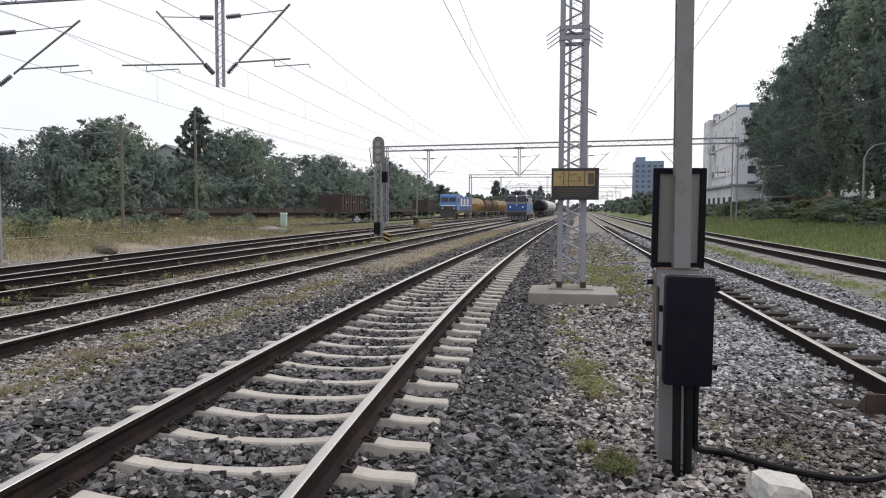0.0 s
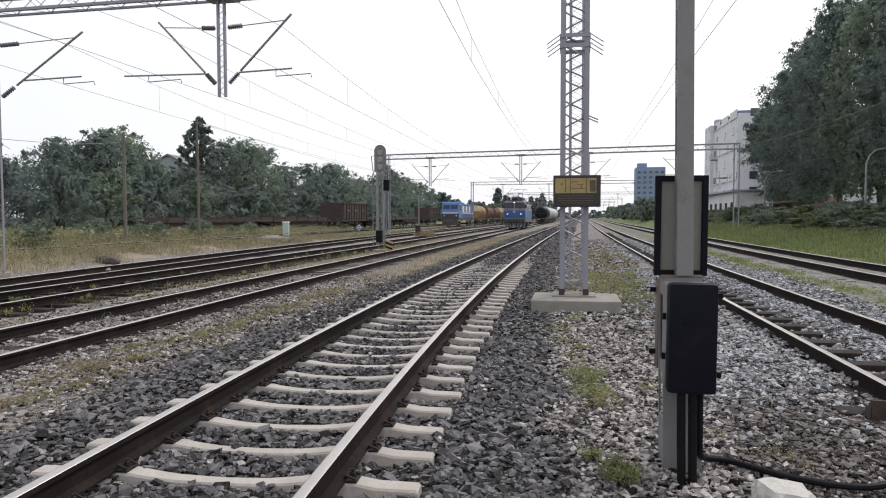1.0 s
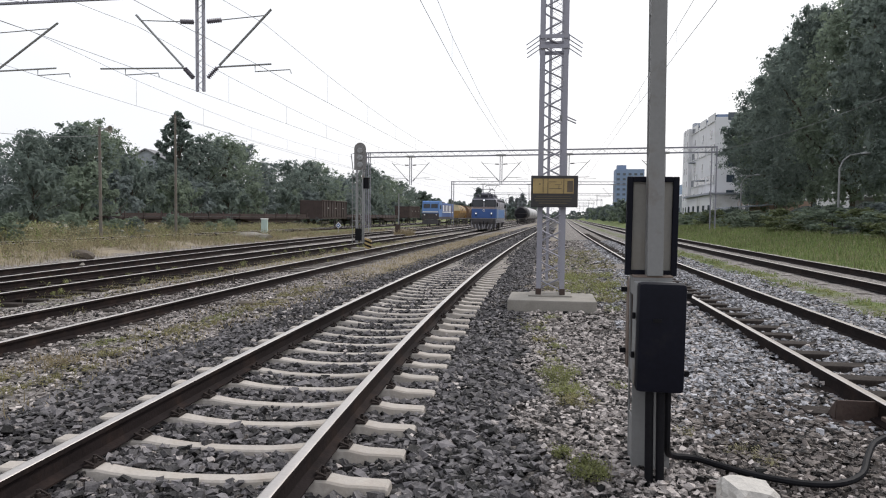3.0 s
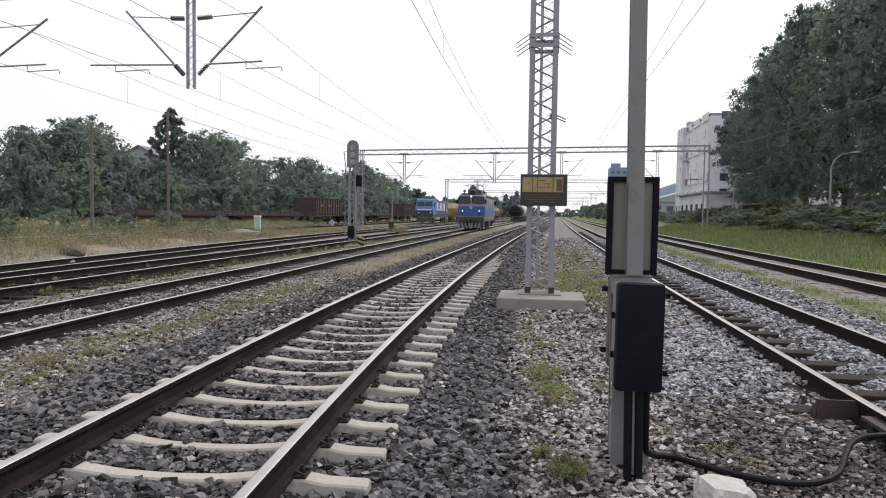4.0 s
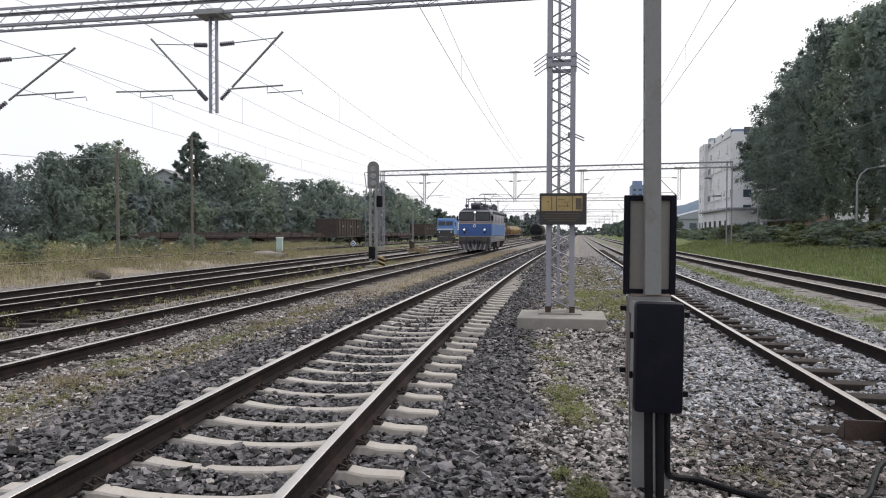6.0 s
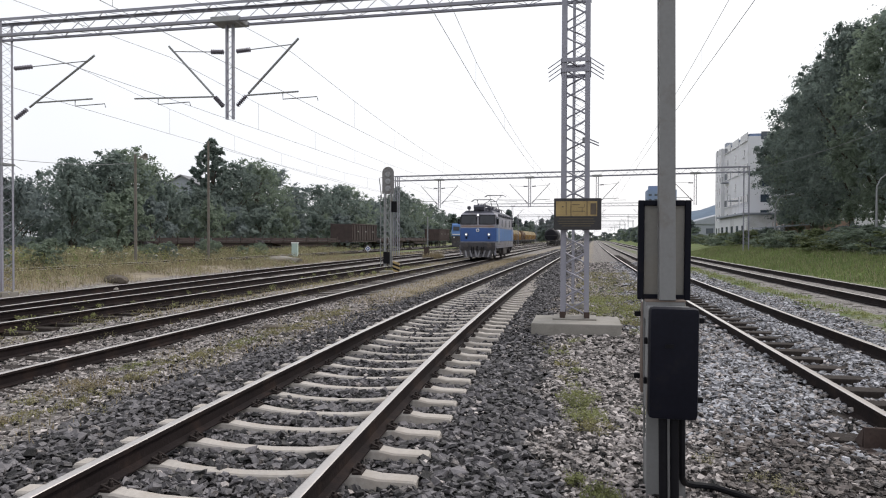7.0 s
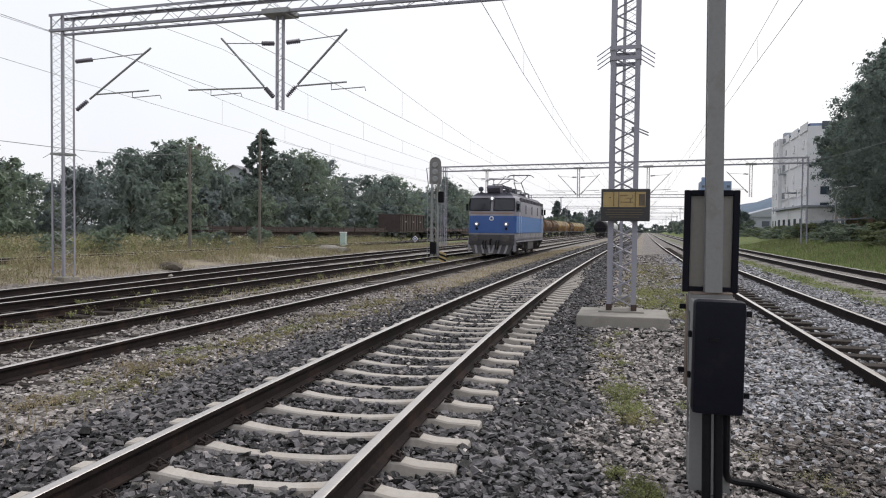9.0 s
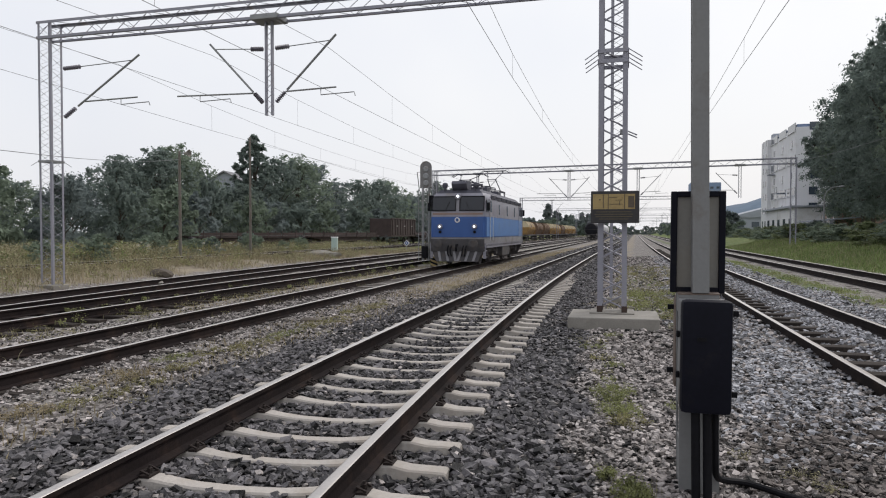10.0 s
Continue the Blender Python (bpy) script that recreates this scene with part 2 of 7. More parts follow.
# ---- mesh helpers ----
class Mesh:
    """Gathers vertices and faces of one part."""

    def __init__(self):
        self.v, self.f = [], []

    def add(self, verts, faces):
        k = len(self.v)
        self.v += [tuple(p) for p in verts]
        self.f += [tuple(i + k for i in q) for q in faces]
        return self

    def box(self, c, s, turn=None, ch=0.0):
        """A box with centre c and size s; ch: chamfer of its edges."""
        if ch:
            bm = bmesh.new()
            bmesh.ops.create_cube(bm, size=1.0)
            for p in bm.verts:
                p.co = Vector((p.co.x * s[0], p.co.y * s[1], p.co.z * s[2]))
            bmesh.ops.bevel(bm, geom=bm.edges[:], offset=ch, segments=2, affect="EDGES", profile=0.6)
            vs, fs = [p.co.copy() for p in bm.verts], [[p.index for p in q.verts] for q in bm.faces]
            bm.free()
        else:
            vs = [Vector((x * s[0] / 2, y * s[1] / 2, z * s[2] / 2)) for x in (-1, 1) for y in (-1, 1) for z in (-1, 1)]
            fs = [(0, 1, 3, 2), (4, 6, 7, 5), (0, 4, 5, 1), (2, 3, 7, 6), (0, 2, 6, 4), (1, 5, 7, 3)]
        if turn is not None:
            vs = [turn @ p for p in vs]
        return self.add([p + Vector(c) for p in vs], fs)

    def tube(self, pts, r, n=6, r2=None, caps=True):
        """A round bar along points, from radius r to r2."""
        pts = [Vector(p) for p in pts]
        r2 = r if r2 is None else r2
        rings, side = [], None
        for i, p in enumerate(pts):
            d = (pts[min(i + 1, len(pts) - 1)] - pts[max(i - 1, 0)]).normalized()
            if side is None:
                side = d.orthogonal().normalized()
            side = (side - d * side.dot(d)).normalized()
            up = d.cross(side)
            rad = r + (r2 - r) * i / max(1, len(pts) - 1)
            rings.append([p + rad * (math.cos(a) * side + math.sin(a) * up) for a in (2 * math.pi * j / n for j in range(n))])
        k, m = len(self.v), len(rings)
        self.v += [tuple(q) for ring in rings for q in ring]
        for i in range(m - 1):
            for j in range(n):
                a, b = k + i * n + j, k + i * n + (j + 1) % n
                self.f.append((a, b, b + n, a + n))
        if caps:
            self.f += [tuple(k + j for j in reversed(range(n))), tuple(k + (m - 1) * n + j for j in range(n))]
        return self

    def lathe(self, prof, c=(0, 0, 0), n=16, axis="z"):
        """Turns a profile of (radius, height) round an axis through c."""
        k = len(self.v)
        for rad, h in prof:
            for j in range(n):
                a = 2 * math.pi * j / n
                q = (rad * math.cos(a), rad * math.sin(a), h)
                q = q if axis == "z" else (h, q[0], q[1]) if axis == "x" else (q[0], h, q[1])
                self.v.append((q[0] + c[0], q[1] + c[1], q[2] + c[2]))
        for i in range(len(prof) - 1):
            for j in range(n):
                a, b = k + i * n + j, k + i * n + (j + 1) % n
                self.f.append((a, b, b + n, a + n))
        self.f += [tuple(k + j for j in reversed(range(n))), tuple(k + (len(prof) - 1) * n + j for j in range(n))]
        return self

    def extrude(self, poly, a, b, axis="y"):
        """A prism of a closed polygon between a and b along an axis; the polygon holds the two other coordinates."""
        n = len(poly)

        def place(p, h):
            return (h, p[0], p[1]) if axis == "x" else (p[0], h, p[1]) if axis == "y" else (p[0], p[1], h)
        vs = [place(p, a) for p in poly] + [place(p, b) for p in poly]
        fs = [(i, (i + 1) % n, (i + 1) % n + n, i + n) for i in range(n)]
        return self.add(vs, fs + [tuple(reversed(range(n))), tuple(range(n, 2 * n))])

    def data(self, name, material, smooth=False):
        me = bpy.data.meshes.new(name)
        me.from_pydata(self.v, [], self.f)
        bm = bmesh.new()
        bm.from_mesh(me)
        if len(bm.faces) < 60000:
            bmesh.ops.recalc_face_normals(bm, faces=bm.faces[:])
        bm.to_mesh(me)
        bm.free()
        me.materials.append(material)
        if smooth:
            me.polygons.foreach_set("use_smooth", [True] * len(me.polygons))
            me.set_sharp_from_angle(angle=radians(40))
        return me


def part(name, mesh, material, parent=None, label="", at=None, smooth=False):
    """Links a mesh as one object under a thing or a part."""
    ob = new(name, mesh.data(name, material, smooth) if isinstance(mesh, Mesh) else mesh)
    ob.parent = parent
    if at is not None:
        ob.matrix_basis = at
    return tagged(ob, label)


def thing(name, m, label, category, group="", kind=""):
    ob = new(name)
    ob.matrix_basis = m
    return tagged(ob, label, category, group, kind)


def soup(name, verts, faces, material, label="", category="", kind="stuff", parent=None):
    """A large mesh from arrays; faces all of one length."""
    me = bpy.data.meshes.new(name)
    k, w = faces.shape
    me.vertices.add(len(verts))
    me.vertices.foreach_set("co", np.asarray(verts, np.float32).ravel())
    me.loops.add(k * w)
    me.loops.foreach_set("vertex_index", faces.astype(np.int32).ravel())
    me.polygons.add(k)
    me.polygons.foreach_set("loop_start", np.arange(0, k * w, w, dtype=np.int32))
    me.update(calc_edges=True)
    me.polygons.foreach_set("use_smooth", [False] * k)
    me.materials.append(material)
    ob = new(name, me)
    ob.parent = parent
    return tagged(ob, label, category, "", kind)


# ---- plan: centre lines of the tracks, heights of the rail heads and of the ground ----
def bend(a, b, s):
    """x = a + b exp(-y / s), carried on straight for y < 0."""
    return lambda y: a + b * math.exp(-y / s) if y > 0 else a + b - b / s * y


TRACKS = {
    "main": (bend(-3.15, 1.25, 12), 0.0), "loop": (bend(-8.9, 1.7, 42), -0.15), "third": (bend(-12.4, 1.6, 45), -0.1),
    "fourth": (bend(-17.0, 5.0, 26), -0.15), "siding": (lambda y: -22.4, 0.15), "far_siding": (lambda y: -29.5 - 0.25 * max(0.0, 76 - y), -0.1),
    "right": (bend(2.09, 1.43, 51), 0.0), "far_right": (bend(6.4, 1.6, 35), 0.1),
    "hopper_line": (lambda y: -20.6 if y > 70 else -20.6 + (y - 70) * 0.04, -0.2),
}


def hat(d, flat, wide):
    """1 within flat, falling to 0 at wide."""
    return np.clip((wide - np.abs(d)) / (wide - flat), 0, 1)


def lines(y):
    """Centre lines of all tracks at an array of y."""
    yy = np.maximum(y, 0)
    neg = np.minimum(y, 0)

    def b(a, c, s):
        return a + c * np.exp(-yy / s) - c / s * neg
    return {"main": b(-3.15, 1.25, 12), "loop": b(-8.9, 1.7, 42), "third": b(-12.4, 1.6, 45), "fourth": b(-17.0, 5.0, 26),
            "right": b(2.09, 1.43, 51), "far_right": b(6.4, 1.6, 35)}


def ground_z(x, y):
    x, y = np.asarray(x, float), np.asarray(y, float)
    c = lines(y)
    z = np.full(np.broadcast(x, y).shape, -0.3)
    z = np.maximum(z, -0.46 + 0.252 * hat(x - c["main"], 1.75, 3.3))
    z = np.where(x > c["main"], np.maximum(z, -0.21), z)
    z = z - 0.03 * hat(x - c["main"], 1.0, 1.4)
    z = z + 0.075 * np.clip((x - c["right"] + 0.1) / 0.25, 0, 1) * np.clip((c["right"] + 0.66 - x) / 0.12, 0, 1)
    z = z - 0.03 * hat(x - c["right"] + 0.4, 0.25, 0.38) + 0.075 * hat(x - c["right"] + 1.25, 0.4, 0.9) * np.clip((y - 6.4) / 0.8, 0, 1)
    z = np.maximum(z, -0.3 + 0.2 * hat(x - c["far_right"], 1.9, 3.6))
    z = np.where(x > c["right"] + 1.5, np.maximum(z, -0.2 + 0.12 * np.clip((x - c["right"] - 1.5) / 2.0, 0, 1)), z)
    bank = np.clip((x - c["far_right"] - 1.9) / 5.0, 0, 1)
    z = z + (0.55 + 0.25 * np.clip(y / 60, 0, 1)) * bank * bank * (3 - 2 * bank)
    z = z + 0.03 * hat(x - c["main"], 1.6, 2.2) * np.clip((y - 22) / 4, 0, 1)
    z = z - 0.035 * np.maximum(hat(x - c["loop"], 1.1, 1.5), np.maximum(hat(x - c["third"], 1.1, 1.5), hat(x - c["fourth"], 1.1, 1.5)))
    z = z - 0.03 * hat(np.abs(x - c["main"]) - 1.15, 0.25, 0.5) * np.clip((30 - y) / 10, 0, 1)
    left = np.clip((c["fourth"] - 1.6 - x) / 2.0, 0, 1)
    z = z + 0.3 * left * np.clip((60 - y) / 30, 0, 1)
    return z


# ---- ground: one sheet to the horizon ----
def ground_material():
    m = bpy.data.materials.new("station_ground")
    m.use_nodes = True
    n, l = m.node_tree.nodes, m.node_tree.links
    p = n["Principled BSDF"]
    p.inputs["Roughness"].default_value = 0.92
    p.inputs["Specular IOR Level"].default_value = 0.25
    co, zone, sep = n.new("ShaderNodeTexCoord"), n.new("ShaderNodeAttribute"), n.new("ShaderNodeSeparateColor")
    zone.attribute_name = "zone"
    l.new(zone.outputs["Color"], sep.inputs[0])

    def tex(kind, scale, detail=4):
        t = n.new(kind)
        t.inputs["Scale"].default_value = scale
        if kind == "ShaderNodeTexNoise":
            t.inputs["Detail"].default_value = detail
        l.new(co.outputs["Object"], t.inputs["Vector"])
        return t

    def ramp(source, stops):
        r = n.new("ShaderNodeValToRGB")
        e = r.color_ramp.elements
        while len(e) < len(stops):
            e.new(0.5)
        for el, (pos, c) in zip(e, stops):
            el.position, el.color = pos, (*c, 1)
        l.new(source, r.inputs[0])
        return r.outputs[0]

    def mix(f, a, b):
        x = n.new("ShaderNodeMix")
        x.data_type = "RGBA"
        l.new(f, x.inputs[0])
        l.new(a, x.inputs[6])
        l.new(b, x.inputs[7])
        return x.outputs[2]

    def edge(channel, noise_scale):
        """A zone with a ragged border."""
        nz = tex("ShaderNodeTexNoise", noise_scale, 6)
        a = n.new("ShaderNodeMath")
        a.operation = "ADD"
        l.new(sep.outputs[channel], a.inputs[0])
        l.new(nz.outputs[0], a.inputs[1])
        r = n.new("ShaderNodeMapRange")
        r.inputs[1].default_value, r.inputs[2].default_value = 0.88, 1.12
        l.new(a.outputs[0], r.inputs[0])
        return r.outputs[0]
    stones = tex("ShaderNodeTexVoronoi", 19)
    grey = n.new("ShaderNodeSeparateColor")
    l.new(stones.outputs["Color"], grey.inputs[0])
    pale = ramp(grey.outputs[0], ((0.0, (0.085, 0.076, 0.07)), (0.5, (0.18, 0.164, 0.152)), (1.0, (0.31, 0.29, 0.275))))
    dark = ramp(grey.outputs[1], ((0.0, (0.022, 0.021, 0.022)), (0.6, (0.06, 0.058, 0.06)), (1.0, (0.125, 0.12, 0.12))))
    soil_n = tex("ShaderNodeTexNoise", 2.4, 8)
    soil = ramp(soil_n.outputs[0], ((0.3, (0.16, 0.135, 0.1)), (0.55, (0.27, 0.23, 0.17)), (0.75, (0.2, 0.168, 0.125))))
    green_n = tex("ShaderNodeTexNoise", 1.3, 8)
    green = ramp(green_n.outputs[0], ((0.3, (0.06, 0.085, 0.028)), (0.5, (0.1, 0.135, 0.04)), (0.72, (0.19, 0.185, 0.08))))
    c = mix(edge(0, 1.7), pale, dark)
    c = mix(edge(2, 1.1), c, soil)
    c = mix(edge(1, 0.9), c, green)
    l.new(c, p.inputs["Base Color"])
    bump = n.new("ShaderNodeBump")
    bump.inputs["Strength"].default_value, bump.inputs["Distance"].default_value = 0.9, 0.03
    inv = n.new("ShaderNodeMath")
    inv.operation = "SUBTRACT"
    inv.inputs[0].default_value = 1.0
    l.new(stones.outputs["Distance"], inv.inputs[1])
    l.new(inv.outputs[0], bump.inputs["Height"])
    l.new(bump.outputs[0], p.inputs["Normal"])
    return m


def spaced(stops):
    """Coordinates from stops of (value, step)."""
    out = []
    for (a, s), (b, _) in zip(stops, stops[1:]):
        k = max(1, round((b - a) / s))
        out += [a + (b - a) * i / k for i in range(k)]
    return np.array(out + [stops[-1][0]])


def fuzz(x, y, s, k=0):
    """Cheap smooth noise in about -1..1."""
    return (np.sin(x * 1.7 / s + 1.3 * k) * np.cos(y * 1.3 / s + 0.7 + k) + np.sin(x * 0.9 / s - y * 1.9 / s + 2.1 * k)
            + np.sin(y * 2.7 / s + x * 2.3 / s + k)) / 3


def build_ground():
    xs = spaced([(-2500, 500), (-500, 80), (-100, 10), (-40, 1.5), (-20, 0.35), (-8, 0.2), (9, 0.4), (24, 4), (100, 80), (500, 500), (2500, 1)])
    ys = spaced([(-300, 60), (-20, 4), (0, 0.25), (20, 0.5), (60, 1.5), (150, 8), (400, 60), (800, 500), (3800, 1)])
    x, y = np.meshgrid(xs, ys)
    z = ground_z(x, y) + 0.012 * fuzz(x, y, 0.25) + 0.015 * fuzz(x, y, 0.9, 3)
    # the bed lies a stone's depth under the loose stones
    z = z - 0.018 * hat(x + 0.6, 4.6, 5.4) * hat(y - 12, 9.5, 11)
    nx, ny = len(xs), len(ys)
    idx = np.arange(nx * ny).reshape(ny, nx)
    quads = np.stack([idx[:-1, :-1], idx[:-1, 1:], idx[1:, 1:], idx[1:, :-1]], -1).reshape(-1, 4)
    ob = soup("ground", np.stack([x, y, z], -1).reshape(-1, 3), quads, ground_material(),
              "station ground of grey ballast gravel, bare soil and patches of grass", "ground", "structure")
    c = lines(y)
    d = x - c["main"]
    dark = np.where(d < 0, hat(d, 1.95, 2.6), hat(d, 1.75, 2.5))
    soil = 0.5 * hat(x - (c["main"] + c["loop"]) / 2 - 0.1, 0.8, 1.9) * np.clip(0.55 + y / 60, 0, 1) + 0.4 * hat(x - (c["loop"] + c["third"]) / 2 + 0.1, 0.4, 1.4)
    soil = np.maximum(soil, 0.75 * np.clip((c["fourth"] - 1.4 - x) / 1.2, 0, 1))
    soil = np.maximum(soil, 0.5 * hat(x + 0.6, 0.5, 1.2) * np.clip((y - 9) / 6, 0, 1))
    green = 0.6 * hat(x - 0.6 + (y - 19) * 0.01, 0.4, 1.3) * np.clip((y - 13) / 4, 0, 1) * np.clip((70 - y) / 40, 0, 1)
    green = np.maximum(green, 0.52 * hat(x - c["right"] - 2.35, 0.35, 1.0))
    green = np.maximum(green, 0.9 * np.clip((x - c["far_right"] - 1.5) / 0.8, 0, 1))
    green = np.maximum(green, 0.58 * np.clip((c["fourth"] - 3.2 - x) / 2.0, 0, 1))
    green = np.maximum(green, 0.34 * hat(x - (c["loop"] + c["third"]) / 2 - 0.1, 0.5, 1.2))
    green = np.maximum(green, np.clip((y - 500) / 200, 0, 1))
    at = ob.data.attributes.new("zone", "FLOAT_COLOR", "POINT")
    col = np.ones((nx * ny, 4), np.float32)
    col[:, 0], col[:, 1], col[:, 2] = dark.ravel(), green.ravel(), soil.ravel()
    at.data.foreach_set("color", col.ravel())
    ob.data.polygons.foreach_set("use_smooth", [True] * len(ob.data.polygons))
    return ob


build_ground()

# ---- loose stones of the ballast near the camera ----
# six-sided splinters with sharp edges
STONE_V = np.array([(x, y, z) for x in (-0.72, 0.72) for y in (-0.72, 0.72) for z in (-0.72, 0.72)])
STONE_F = np.array([(0, 1, 3), (0, 3, 2), (4, 6, 7), (4, 7, 5), (0, 4, 5), (0, 5, 1), (2, 3, 7), (2, 7, 6), (0, 2, 6), (0, 6, 4), (1, 5, 7), (1, 7, 3)])


def stones(name, x, y, size, material, label, rng, lift=0.42, rough=0.42):
    shape, tris = STONE_V, STONE_F
    k = len(x)
    v = (shape[None] + rough * rng.uniform(-1, 1, (k, len(shape), 3))) * rng.uniform(0.45, 1.45, (k, 1, 3)) * size[:, None, None] / 2
    q = rng.normal(size=(k, 4))
    q /= np.linalg.norm(q, axis=1)[:, None]
    w, a, b, c = q.T
    turn = np.stack([1 - 2 * (b * b + c * c), 2 * (a * b - w * c), 2 * (a * c + w * b), 2 * (a * b + w * c), 1 - 2 * (a * a + c * c),
                     2 * (b * c - w * a), 2 * (a * c - w * b), 2 * (b * c + w * a), 1 - 2 * (a * a + b * b)], -1).reshape(k, 3, 3)
    v = np.einsum("nij,nkj->nki", turn, v) * (1, 1, 0.62)
    z = ground_z(x, y) + 0.012 * fuzz(x, y, 0.25) + 0.015 * fuzz(x, y, 0.9, 3) + lift * size * rng.uniform(-0.2, 1.0, k)
    v += np.stack([x, y, z], -1)[:, None]
    f = (tris[None] + len(shape) * np.arange(k)[:, None, None]).reshape(-1, 3)
    return soup(name, v.reshape(-1, 3), f, material, label, "gravel")


def scatter(rng, x0, x1, y0, y1, per_m2, keep=None):
    k = int((x1 - x0) * (y1 - y0) * per_m2)
    x, y = rng.uniform(x0, x1, k), rng.uniform(y0, y1, k)
    if keep is not None:
        ok = keep(x, y, rng.uniform(0, 1, k))
        x, y = x[ok], y[ok]
    return x, y


SLEEPER_START, SLEEPER_PITCH = 0.59 - 22 * 0.57, 0.57


def off_sleepers(x, y):
    """Stones keep off the tops of the concrete sleepers, but for a few."""
    d = np.abs(x - lines(y)["main"])
    ys = y - 0.104 * np.exp(-y / 12) * (x - lines(y)["main"]) - SLEEPER_START
    return (d > 1.32) | (np.abs((ys + SLEEPER_PITCH / 2) % SLEEPER_PITCH - SLEEPER_PITCH / 2) > 0.1) | ((d < 0.42) & (y > 9) & (fuzz(x, y, 0.5, 3) > 0.5))


def off_wood(x, y):
    """Stones leave the tops of the right track's wooden sleepers bare."""
    c = lines(y)["right"]
    yy = y - 0.029 * np.exp(-y / 50) * (x - c) + 12.0
    return np.abs((yy + 0.34) % 0.68 - 0.34) > 0.135


def in_main(x, y):
    d = x - lines(y)["main"] + 0.25 * fuzz(x, y, 0.7, 5)
    return (d > -2.3) & (d < 2.15)


def ballast():
    rng = np.random.default_rng(4)
    near = scatter(rng, -5.6, 0.7, 2.6, 9.5, 760, lambda x, y, r: in_main(x, y) & (off_sleepers(x, y) | (r < 0.05)))
    stones("ballast_stones", *near, rng.uniform(0.032, 0.078, len(near[0])) * rng.uniform(0.85, 1.15, len(near[0])), M_DARK_STONE, "dark grey crushed stone ballast round the concrete sleepers", rng)
    mid = scatter(rng, -6.2, 0.2, 9.5, 24, 220, lambda x, y, r: in_main(x, y) & (off_sleepers(x, y) | (r < 0.05)))
    stones("ballast_stones", *mid, rng.uniform(0.035, 0.075, len(mid[0])), M_DARK_STONE, "dark grey crushed stone ballast along the main track", rng)

    few = scatter(rng, -5.2, 0.4, 3.0, 16, 55, lambda x, y, r: in_main(x, y) & off_sleepers(x, y))
    stones("ballast_stones", *few, rng.uniform(0.03, 0.06, len(few[0])), M_LIGHT_STONE, "single pale stones among the dark ballast", rng, lift=0.6)

    def pale(x, y, r):
        c = lines(y)
        return ~in_main(x, y) & (x > c["main"]) & (x < 5.2) & ((np.abs(x - c["right"]) > 0.93 + 0.12 * fuzz(x, y, 0.3, 1)) | off_wood(x, y) | (r < 0.06))
    for area, per, sizes in (((-1.2, 4.6, 3.0, 10), 1120, (0.02, 0.055)), ((-1.5, 5.2, 10, 22), 230, (0.03, 0.074))):
        x, y = scatter(rng, *area, per, pale)
        r = rng.uniform(0, 1, len(x))
        fresh_load = (x > 1.0 + 0.35 * fuzz(x, y, 0.8, 2)) & (r < 0.7 * np.clip((y - 5.4 + 0.5 * fuzz(x, y, 0.7, 1)) / 2, 0, 1))
        dirty = ~fresh_load & (x > 1.15 + 0.3 * fuzz(x, y, 0.6, 4)) & (y < 6.2 + 0.8 * fuzz(x, y, 0.9, 3)) & (r > 0.3)
        for sel, material, label in ((fresh_load, M_WHITE_GRAVEL, "bluish white gravel spilled beside the track"), (dirty, M_BROWN_STONE, "dirty brown-grey gravel near the signal boxes"),
                                     (~fresh_load & ~dirty, M_LIGHT_STONE, "pale grey limestone gravel between the tracks")):
            k = int(sel.sum())
            stones("gravel_stones", x[sel], y[sel], rng.uniform(*sizes, k) * rng.uniform(0.8, 1.2, k), material, label, rng)

    far = scatter(rng, -5.6, -0.8, 24, 46, 130, lambda x, y, r: in_main(x, y) & off_sleepers(x, y))
    stones("ballast_stones", *far, rng.uniform(0.05, 0.1, len(far[0])), M_DARK_STONE, "dark grey ballast further along the main track", rng)

    for x0, x1, size, material, label in ((-1.3, 1.7, (0.05, 0.1), M_LIGHT_STONE, "pale grey gravel further along between the tracks"), (1.2, 4.9, (0.05, 0.1), M_WHITE_GRAVEL, "whitish gravel further along the track with wooden sleepers")):
        x, y = scatter(rng, x0, x1, 22 if x0 < 0 else 24, 48, 75, lambda x, y, r: ~in_main(x, y))
        stones("gravel_stones", x, y, rng.uniform(*size, len(x)), material, label, rng)

    far = scatter(rng, -5.6, -0.8, 46, 100, 26, lambda x, y, r: in_main(x, y) & off_sleepers(x, y))
    stones("ballast_stones", *far, rng.uniform(0.1, 0.17, len(far[0])), M_DARK_STONE, "dark grey ballast far along the main track", rng)

    def fresh(x, y, r):
        d = x - lines(y)["right"]
        return (d > -0.6) & (d < 1.9) & (off_wood(x, y) | (r < 0.04 + 1.4 * np.clip(d + 0.05 + 0.3 * fuzz(x, y, 0.7), 0, 1)) | (d > 1.2)) & (r < 0.75)
    white = scatter(rng, 1.8, 5.4, 4.5, 24, 430, fresh)
    stones("gravel_stones", *white, rng.uniform(0.024, 0.06, len(white[0])), M_WHITE_GRAVEL, "whitish fresh gravel filling the track with wooden sleepers", rng, lift=0.5)

    def strip(x, y, r):
        return ~in_main(x, y) & (x < lines(y)["main"]) & (r < 0.72 + 0.3 * fuzz(x, y, 1.2, 2))
    left = scatter(rng, -9.7, -3.5, 3.6, 20, 320, strip)
    stones("gravel_stones", *left, rng.uniform(0.022, 0.062, len(left[0])), M_LIGHT_STONE, "scattered pale stones on dry soil", rng)


ballast()


